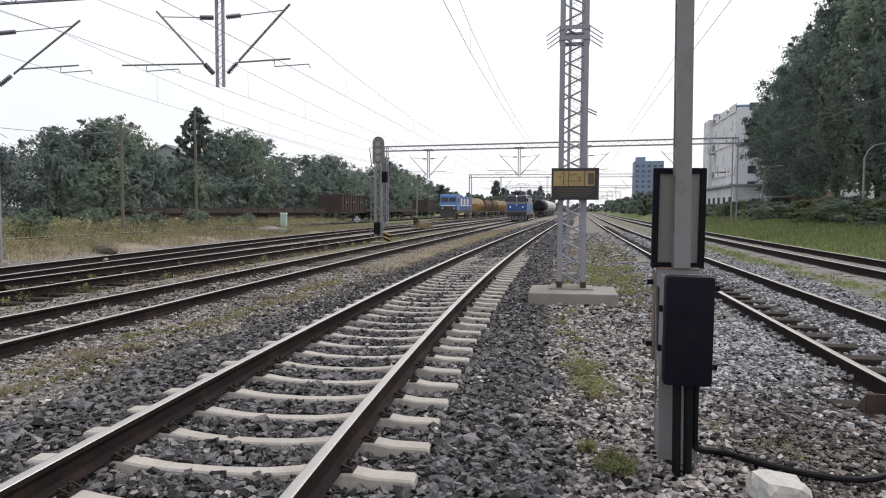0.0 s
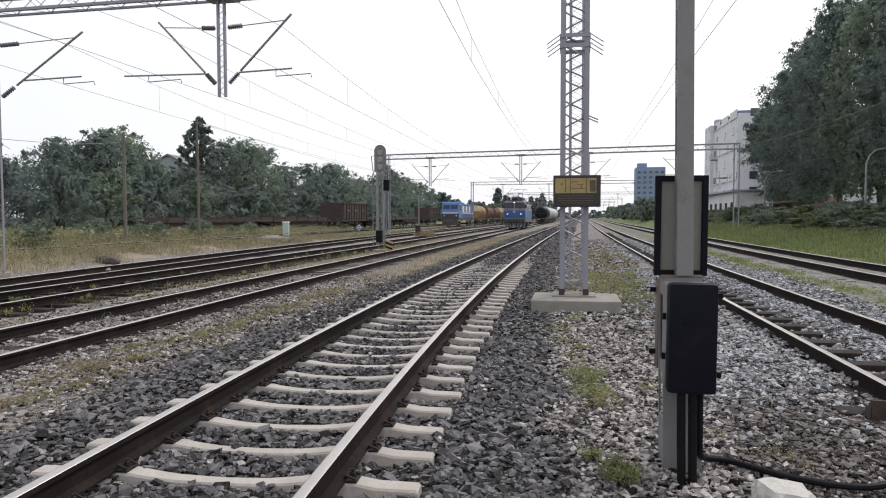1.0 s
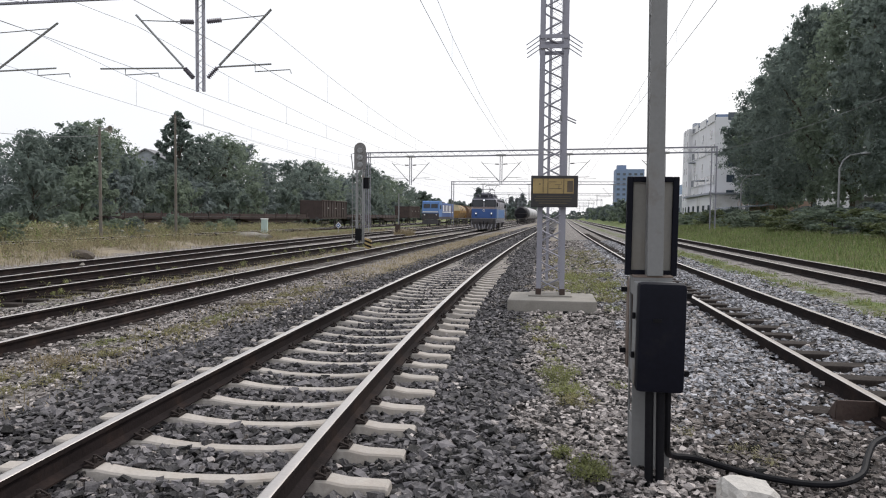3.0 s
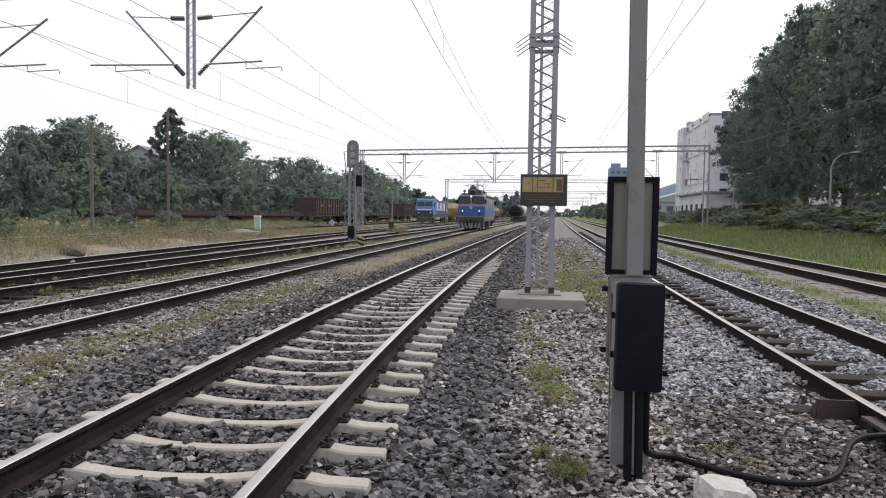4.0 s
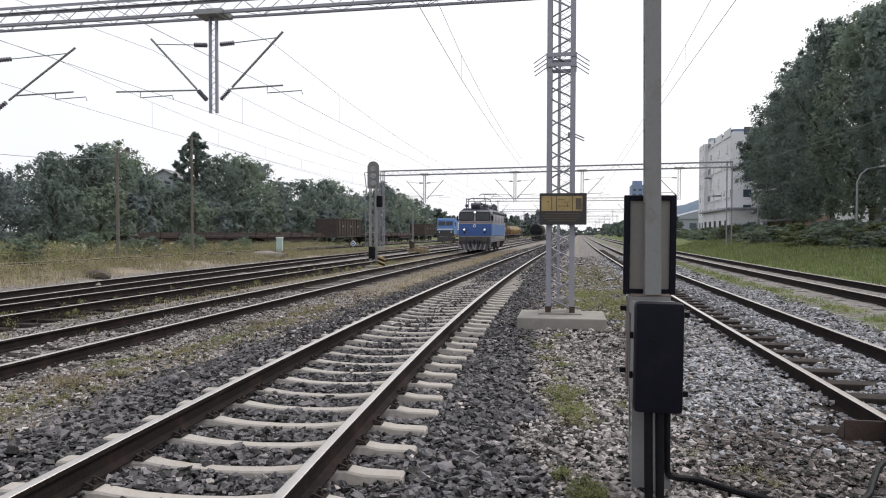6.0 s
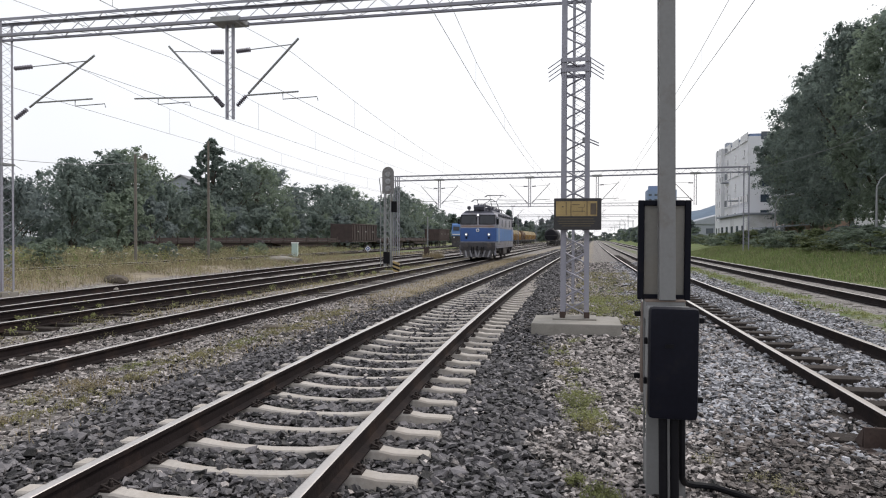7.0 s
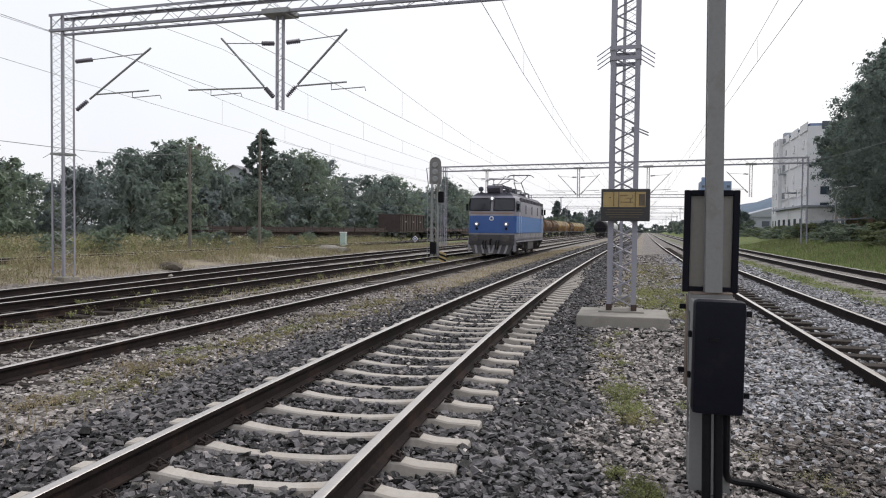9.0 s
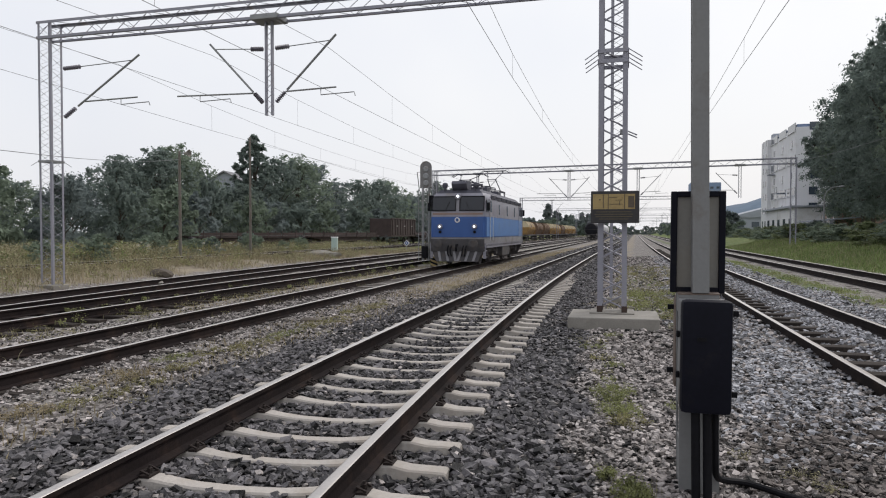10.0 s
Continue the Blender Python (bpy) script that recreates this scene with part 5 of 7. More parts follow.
# ---- signal, poles, cabinet and small trackside things ----
def signal():
    ob = thing("railway_signal", pose(-9.93, 33.6, -0.28), "tall grey light signal on a lattice post beside the loop", "railway signal")
    m = Mesh()
    m.box((0, 0, -0.06), (0.7, 0.7, 0.3), ch=0.03)
    part("footing", m, M_CONCRETE, ob)
    for sx in (-1, 1):
        for sy in (-1, 1):
            m = Mesh()
            m.box((sx * 0.16, sy * 0.12, 2.15), (0.05, 0.05, 3.7))
            part("leg", m, M_GREYSTEEL, ob)
    m = Mesh()
    for i in range(9):
        s = (-1) ** i
        m.tube([(-0.15 * s, -0.13, 0.4 + 0.4 * i), (0.15 * s, -0.13, 0.8 + 0.4 * i)], 0.014, 4)
    part("lacing", m, M_GREYSTEEL, ob)
    m = Mesh()
    n = 10
    ring = [(-0.3, 0.0)] + [(0.3 * math.cos(math.pi - math.pi * i / n), 1.05 + 0.3 * math.sin(math.pi * i / n)) for i in range(n + 1)] + [(0.3, 0.0)]
    m.extrude([(a, b + 3.95) for a, b in ring], -0.05, -0.01, "y")
    head = part("head_plate", m, M_SIGNAL, ob)
    m = Mesh()
    m.box((0, 0.12, 4.5), (0.36, 0.25, 1.1), ch=0.03)
    part("lamp_case", m, M_SIGNAL, head)
    for z in (4.2, 4.55, 4.9):
        m = Mesh()
        m.lathe([(0.15, -0.045), (0.15, -0.075), (0.11, -0.09)], (0, 0, z), 16, "y")
        part("back_cover", m, M_GREYSTEEL, head)
        m = Mesh()
        m.lathe([(0.1, 0.24), (0.11, 0.4), (0.1, 0.4), (0.085, 0.27)], (0, 0, z), 14, "y")
        part("hood", m, M_BLACK, head)
        m = Mesh()
        m.lathe([(0.085, 0.255), (0.05, 0.27)], (0, 0, z), 14, "y")
        part("lens", m, M_LENS, head)
    m = Mesh()
    m.tube([(-0.38, 0.1, 3.8), (-0.5, 0.1, 4.75), (-0.28, 0.1, 4.78)], 0.025, 6)
    part("ladder_hoop", m, M_GREYSTEEL, ob)
    m = Mesh()
    m.box((0.3, 0.05, 3.3), (0.28, 0.24, 0.55), ch=0.03)
    part("lower_lamp", m, M_BLACK, ob)
    m = Mesh()
    m.box((-0.02, -0.2, 0.75), (0.3, 0.2, 0.6), ch=0.03)
    part("relay_box", m, M_BLACK, ob)
    for s in (-0.22, 0.22):
        m = Mesh()
        m.tube([(s - 0.25, 0.25, 0.3), (s - 0.25, 0.22, 3.9)], 0.022, 6)
        part("ladder_rail", m, M_GREYSTEEL, ob)
    m = Mesh()
    for i in range(11):
        m.tube([(-0.47, 0.24, 0.5 + 0.31 * i), (-0.03, 0.24, 0.5 + 0.31 * i)], 0.014, 5)
    part("rung", m, M_GREYSTEEL, ob)
    b = thing("marker_board", pose(-9.42, 33.3, -0.3), "low black and yellow striped marker post by the signal", "marker post")
    for i in range(5):
        m = Mesh()
        m.add([(-0.17, -0.04, 0.1 * i + 0.12), (0.17, -0.04, 0.1 * i), (0.17, -0.04, 0.1 * i + 0.1), (-0.17, -0.04, 0.1 * i + 0.22), (-0.17, 0.04, 0.1 * i + 0.12), (0.17, 0.04, 0.1 * i), (0.17, 0.04, 0.1 * i + 0.1), (-0.17, 0.04, 0.1 * i + 0.22)],
              [(0, 1, 2, 3), (7, 6, 5, 4), (0, 4, 5, 1), (1, 5, 6, 2), (2, 6, 7, 3), (3, 7, 4, 0)])
        part("stripe", m, M_BLACK if i % 2 else M_SIGN_YELLOW, b)


def pole(name, x, y, z0, h, r, material, label, speaker=False):
    ob = thing(name, pose(x, y, z0), label, "pole")
    m = Mesh()
    m.tube([(0, 0, 0), (0.01, 0, h * 0.5), (0.0, 0, h)], r, 10, r * 0.75)
    part("shaft", m, material, ob, smooth=True)
    if speaker:
        m = Mesh()
        m.tube([(0, 0, h - 0.12), (0.35, 0, h - 0.1)], 0.03, 6)
        part("bracket", m, M_GREYSTEEL, ob)
        m = Mesh()
        m.lathe([(0.05, 0.3), (0.08, 0.42), (0.19, 0.62), (0.2, 0.64), (0.07, 0.5)], (0, 0, h - 0.14), 14, "x")
        part("loudspeaker", m, M_CONCRETE, ob, "grey horn loudspeaker")


def cabinet():
    ob = thing("relay_cabinet", pose(-21.2, 47.5, -0.2, 0, 0, 12), "pale green and white relay cabinet among the tracks", "cabinet")
    m = Mesh()
    m.box((0, 0, 0.68), (0.42, 0.4, 1.12), ch=0.02)
    part("body", m, M_CABINET, ob)
    m = Mesh()
    m.box((0, 0, 1.27), (0.48, 0.46, 0.08), ch=0.02)
    part("roof", m, M_WHITE, ob)
    m = Mesh()
    m.box((0, 0, 0.06), (0.5, 0.44, 0.14), ch=0.01)
    part("plinth", m, M_CONCRETE, ob)
    m = Mesh()
    m.box((-0.02, -0.208, 0.7), (0.34, 0.02, 0.96), ch=0.006)
    part("door", m, M_CABINET, ob)


def diamond_sign():
    ob = thing("shunting_sign", pose(-19.2, 58.3, -0.25), "small blue and white diamond shunting sign on a short post", "sign")
    m = Mesh()
    m.tube([(0, 0, 0), (0, 0, 0.55)], 0.03, 6)
    part("post", m, M_GREYSTEEL, ob)
    t = Euler((0, radians(45), 0)).to_matrix()
    m = Mesh()
    m.box((0, 0, 0.75), (0.38, 0.05, 0.38), t)
    part("plate", m, M_WHITE, ob)
    m = Mesh()
    m.box((0, -0.03, 0.75), (0.28, 0.02, 0.28), t)
    part("blue_field", m, M_LOCO_BLUE, ob)
    m = Mesh()
    m.box((0, -0.043, 0.75), (0.12, 0.02, 0.12), t)
    part("white_field", m, M_WHITE, ob)


def street_lamp(x, y, z0, h, label, reach=1.3, s=1):
    ob = thing("street_lamp", pose(x, y, z0), label, "street lamp", "street lamps")
    m = Mesh()
    m.tube([(0, 0, 0), (0, 0, h - 0.9)], 0.1, 8, 0.065)
    part("post", m, M_GREYSTEEL, ob, smooth=True)
    m = Mesh()
    m.tube([(0, 0, h - 0.95), (s * 0.2, 0, h - 0.45), (s * 0.6, 0, h - 0.12), (s * reach, 0, h)], 0.045, 6)
    part("arm", m, M_GREYSTEEL, ob)
    m = Mesh()
    m.lathe([(0.05, 0.1), (0.28, 0.04), (0.3, -0.04), (0.14, -0.12)], (s * (reach + 0.2), 0, h), 12)
    part("lantern", m, M_GREYSTEEL, ob, smooth=True)


signal()
pole("wooden_pole", -24.2, 33.5, -0.1, 6.05, 0.09, M_POLEWOOD, "weathered brown wooden pole with a horn loudspeaker", True)
pole("wooden_pole", -24.3, 41.0, -0.1, 7.8, 0.09, M_POLEWOOD, "weathered grey wooden cable pole")
pole("signal_post", -13.4, 56.5, -0.25, 3.5, 0.06, M_GREYSTEEL, "slim grey trackside post among weeds")


def foot_box(x, y):
    ob = thing("trackside_box", pose(x, y, -0.3), "small dark iron box at the foot of a post", "junction box")
    m = Mesh()
    m.box((0, 0, 0.5), (0.4, 0.32, 0.86), ch=0.03)
    part("body", m, M_RUST, ob)
    m = Mesh()
    m.box((0, 0, 0.96), (0.46, 0.38, 0.06), ch=0.015)
    part("lid", m, M_CLIP, ob)


foot_box(-13.4, 56.2)
cabinet()
diamond_sign()
street_lamp(17.5, 48.6, 0.5, 5.2, "grey street lamp in front of tall trees")
street_lamp(17.5, 73.7, 0.5, 5.3, "grey street lamp by the white building")
street_lamp(-56.5, 120, -0.2, 10.2, "tall pale lamp post in front of the wood")
street_lamp(-52.9, 150, -0.2, 9.3, "tall pale lamp post among the far trees")


def rubble(x, y, sx, sy, sz, material, label, seed):
    m = Mesh()
    bm = bmesh.new()
    bmesh.ops.create_icosphere(bm, subdivisions=2, radius=1)
    for v in bm.verts:
        v.co = Vector((v.co.x * sx, v.co.y * sy, v.co.z * sz)) * (1 + 0.25 * noise.noise(v.co * 1.7 + Vector((seed, 0, 0))))
    m.add([v.co for v in bm.verts], [[v.index for v in f.verts] for f in bm.faces])
    bm.free()
    tagged(part("rubble", m, material, at=pose(x, y, float(ground_z(x, y)) + sz * 0.3)), label, "rubble")


rubble(-17.1, 22.6, 0.5, 0.35, 0.22, M_BARK, "low dark heap of old sleepers and earth in dry grass", 1)
rubble(-19.6, 41.8, 1.3, 0.6, 0.3, M_CONCRETE, "pale heap of broken concrete by the siding", 4)
rubble(-15.9, 20.5, 0.5, 0.3, 0.14, M_CONCRETE, "small grey heap of spoil near the portal mast", 7)
rubble(-5.9, 12.4, 0.2, 0.12, 0.07, M_BARK, "small dark clod of earth on the gravel strip", 9)


# ---- parked rolling stock ----
def bogie(ob, y, z=0.0):
    for s in (-1, 1):
        m = Mesh()
        m.box((s * 0.95, y, 0.55), (0.12, 2.3, 0.22), ch=0.02)
        part("bogie_frame", m, M_LOCO_DARK, ob)
    for dy in (-0.9, 0.9):
        m = Mesh()
        m.tube([(-0.85, y + dy, 0.46), (0.85, y + dy, 0.46)], 0.07, 8)
        for s in (-1, 1):
            m.lathe([(0.46, s * 0.7), (0.46, s * 0.82), (0.3, s * 0.82)], (0, y + dy, 0.46), 16, "x")
        part("wheelset", m, M_LOCO_DARK, ob)


def buffers(ob, L):
    for y, d in ((0, -1), (L, 1)):
        for s in (-1, 1):
            m = Mesh()
            m.tube([(s * 0.88, y, 1.05), (s * 0.88, y + d * 0.45, 1.05)], 0.09, 8)
            m.tube([(s * 0.88, y + d * 0.45, 1.05), (s * 0.88, y + d * 0.5, 1.05)], 0.2, 10)
            part("buffer", m, M_LOCO_DARK, ob)


def open_wagon(y):
    """High-sided open wagon with ribbed walls and doors."""
    L = 9.6
    ob = thing("open_wagon", pose(-29.5, y, -0.1), "rusty brown high-sided open goods wagon on the siding", "goods wagon", "parked brown wagons")
    m = Mesh()
    m.box((0, L / 2, 1.12), (2.7, L, 0.24), ch=0.02)
    part("underframe", m, M_WAGON, ob)
    for s in (-1, 1):
        m = Mesh()
        m.box((s * 1.36, L / 2, 2.2), (0.05, L, 1.95))
        w = part("side_wall", m, M_WAGON, ob)
        for i in range(10):
            m = Mesh()
            m.box((s * 1.42, 0.4 + i * (L - 0.8) / 9, 2.2), (0.1, 0.1, 1.98), ch=0.01)
            part("rib", m, M_WAGON, w)
        m = Mesh()
        m.box((s * 1.39, L / 2, 3.2), (0.14, L + 0.04, 0.1), ch=0.015)
        part("top_rail", m, M_WAGON, w)
        for i in range(3):
            m = Mesh()
            m.box((s * 1.475, (0.2 + 0.3 * i) * L, 2.3), (0.008, 0.5, 0.16))
            part("marking_bar", m, M_PANEL_BACK, w)
    for y0 in (0.03, L - 0.03):
        m = Mesh()
        m.box((0, y0, 2.2), (2.74, 0.06, 1.95))
        part("end_wall", m, M_WAGON, ob)
    bogie(ob, 2.2)
    bogie(ob, L - 2.2)
    buffers(ob, L)


def flat_wagon(y):
    L = 12.4
    fn, z = TRACKS["far_siding"]
    ob = thing("flat_wagon", pose(fn(y), y, z, 0, 0, math.degrees(math.atan2(fn(y) - fn(y + L), L))), "rusty brown low-sided flat wagon half hidden by weeds", "goods wagon", "parked brown wagons")
    m = Mesh()
    m.box((0, L / 2, 1.12), (2.6, L, 0.2), ch=0.02)
    part("deck", m, M_WAGON, ob)
    for s in (-1, 1):
        m = Mesh()
        m.extrude([(0.6, 1.0), (L - 0.6, 1.0), (L - 3.5, 0.62), (3.5, 0.62)], s * 1.1 - 0.06, s * 1.1 + 0.06, "x")
        part("sole_bar", m, M_WAGON, ob)
        for i in range(7):
            m = Mesh()
            m.box((s * 1.32, 0.5 + i * 1.9, 1.36), (0.07, 0.09, 0.62), ch=0.01)
            part("stake", m, M_WAGON, ob)
            if i < 6:
                m = Mesh()
                m.box((s * 1.3, 1.45 + i * 1.9, 1.38), (0.05, 1.6, 0.26))
                part("drop_side", m, M_WAGON, ob)
    bogie(ob, 2.0)
    bogie(ob, L - 2.0)
    buffers(ob, L)


for y in (50.5, 63.8):
    flat_wagon(y)
for y in (79.2, 127.0):
    open_wagon(y)
for y in (91.5, 107.0):
    flat_wagon(y)


def hopper_wagon(y, paint, cover, label):
    """Hopper with rounded roof covers and sloping sides."""
    L = 11.2
    ob = thing("hopper_wagon", pose(-20.6, y, -0.2), label, "hopper wagon", "row of hopper wagons")
    m = Mesh()
    m.box((0, L / 2, 1.1), (2.5, L, 0.22), ch=0.02)
    part("underframe", m, M_LOCO_DARK, ob)
    for k in range(4):
        a = 1.1 + k * 2.3
        m = Mesh()
        m.extrude([(-1.4, 2.6), (1.4, 2.6), (1.4, 2.2), (0.7, 1.1), (-0.7, 1.1), (-1.4, 2.2)], a, a + 2.1, "y")
        part("bin", m, paint, ob)
        for s in (-1, 1):
            for j in range(2):
                m = Mesh()
                m.box((s * 1.42, a + 0.4 + j * 1.2, 2.42), (0.07, 0.08, 0.5))
                part("rib", m, paint, ob)
        m = Mesh()
        arc = [(1.38 * math.cos(math.pi * i / 10), 2.6 + 1.1 * math.sin(math.pi * i / 10)) for i in range(11)]
        m.extrude(arc, a + 0.12, a + 2.0, "y")
        part("cover", m, (paint, M_HOPPER_BROWN)[k % 2], ob, "curved cover over the bin", smooth=True)
        m = Mesh()
        arc = [(1.45 * math.cos(math.pi * i / 10), 2.6 + 1.18 * math.sin(math.pi * i / 10)) for i in range(11)]
        m.extrude(arc, a, a + 0.12, "y")
        part("end_arch", m, cover, ob, "pale arched end of the cover")
    for yy, s in ((0.15, 1), (L - 0.15, -1)):
        m = Mesh()
        m.box((0, yy, 1.7), (2.4, 0.05, 0.9))
        part("end_platform", m, paint, ob)
    bogie(ob, 1.9)
    bogie(ob, L - 1.9)
    buffers(ob, L)
    return ob


HOPPER = hopper_wagon(130.0, M_HOPPER, M_CREAM, "ochre yellow hopper wagon with a cream rounded cover")
BROWN_HOPPER = hopper_wagon(142.3, M_HOPPER_BROWN, M_HOPPER_BROWN, "dark brown hopper wagon with a rounded cover")
for i in range(2, 9):
    copy_thing(BROWN_HOPPER if i in (2, 5) else HOPPER, pose(-20.6, 130.0 + 12.3 * i, -0.2))


def tank_wagon(y, material, label):
    L = 11.8
    fn, z = TRACKS["loop"]
    ob = thing("tank_wagon", pose(fn(y), y, z, 0, 0, 0.1), label, "tank wagon", "tank wagons on the loop track")
    m = Mesh()
    m.lathe([(0.5, 0.4), (1.1, 0.5), (1.4, 0.85), (1.45, 1.2), (1.45, L - 1.2), (1.4, L - 0.85), (1.1, L - 0.5), (0.5, L - 0.4)], (0, 0, 2.3), 24, "y")
    part("tank", m, material, ob, smooth=True)
    m = Mesh()
    m.box((0, L / 2, 1.1), (2.0, L, 0.22), ch=0.02)
    part("underframe", m, M_LOCO_DARK, ob)
    m = Mesh()
    m.lathe([(0.3, 3.7), (0.3, 3.88), (0.25, 3.9)], (0, L / 2, 0), 14)
    part("dome", m, material, ob)
    m = Mesh()
    m.tube([(1.3, 0.25, 1.1), (1.3, 0.25, 2.2), (-1.3, 0.25, 2.2), (-1.3, 0.25, 1.1)], 0.03, 5)
    part("end_rail", m, M_LOCO_DARK, ob)
    for s in (-1, 1):
        m = Mesh()
        m.box((s * 0.8, L / 2, 1.35), (0.2, L - 3.5, 0.4))
        part("saddle", m, M_LOCO_DARK, ob)
    bogie(ob, 1.9)
    bogie(ob, L - 1.9)
    buffers(ob, L)


tank_wagon(150, M_TANK, "black tank wagon standing on the loop track")
for i in range(1, 5):
    tank_wagon(150 + 13.0 * i, M_TANK_GREY, "grey tank wagon in a row behind a black one")


def diesel_loco():
    L = 15.5
    ob = thing("diesel_locomotive", pose(-20.6, 108.0, -0.2), "blue diesel locomotive with white stripe parked before the hoppers", "locomotive")
    m = Mesh()
    m.box((0, L / 2, 1.25), (2.8, L - 0.8, 0.4), ch=0.04)
    part("frame", m, M_LOCO_DARK, ob)
    m = Mesh()
    m.extrude([(0.5, 1.4), (0.35, 2.3), (0.75, 3.75), (1.0, 3.95), (3.3, 3.95), (3.3, 1.4)], -1.35, 1.35, "x")
    cab = part("cab", m, M_LOCO_LBLUE, ob, "light blue cab")
    m = Mesh()
    m.extrude([(0.42, 1.4), (0.36, 1.98), (0.42, 1.98), (0.5, 1.4)], -1.34, 1.34, "x")
    part("nose_panel", m, M_LOCO_DARK, cab, "dark lower nose")
    for x in (-0.9, -0.3, 0.3, 0.9):
        m = Mesh()
        m.box((x, 0.16, 0.62), (0.16, 0.05, 0.74), Euler((radians(-11), radians(20), 0)).to_matrix())
        part("plough_stripe", m, M_SIGN_YELLOW, ob)
    for s in (-1, 1):
        m = Mesh()
        m.box((s * 0.62, 0.5, 3.15), (1.05, 0.05, 0.62), Euler((radians(-15), 0, 0)).to_matrix())
        part("cab_window", m, M_GLASS, cab)
        m = Mesh()
        m.box((s * 1.36, 1.9, 3.0), (0.04, 1.2, 0.65))
        part("side_window", m, M_GLASS, cab)
        m = Mesh()
        m.lathe([(0.11, 0.45), (0.11, 0.36), (0.06, 0.34)], (s * 0.95, 0, 1.75), 12, "y")
        part("headlamp", m, M_WHITE, cab)
        m = Mesh()
        m.box((s * 1.37, 9.0, 2.2), (0.05, 11.0, 0.16))
        part("white_stripe", m, M_WHITE, ob)
        for i in range(6):
            m = Mesh()
            m.box((s * 1.36, 4.6 + i * 1.65, 2.85), (0.05, 1.2, 1.0), ch=0.01)
            part("side_grille", m, M_LOCO_GREY if i % 2 else M_WHITE, ob)
    m = Mesh()
    m.box((0, 0.36, 2.2), (2.5, 0.03, 0.16))
    part("nose_stripe", m, M_WHITE, cab)
    m = Mesh()
    m.box((0, 9.2, 2.55), (2.7, 11.8, 2.3), ch=0.12)
    part("engine_hood", m, M_LOCO_BLUE, ob)
    m = Mesh()
    m.box((0, 8.0, 3.8), (1.5, 3.0, 0.3), ch=0.05)
    part("roof_fan", m, M_LOCO_ROOF, ob)
    m = Mesh()
    m.extrude([(0.2, 1.0), (0.35, 1.0), (0.35, 0.25), (0.05, 0.25)], -1.25, 1.25, "x")
    part("plough", m, M_LOCO_DARK, ob)
    bogie(ob, 3.0)
    bogie(ob, L - 3.0)
    buffers(ob, L)


diesel_loco()


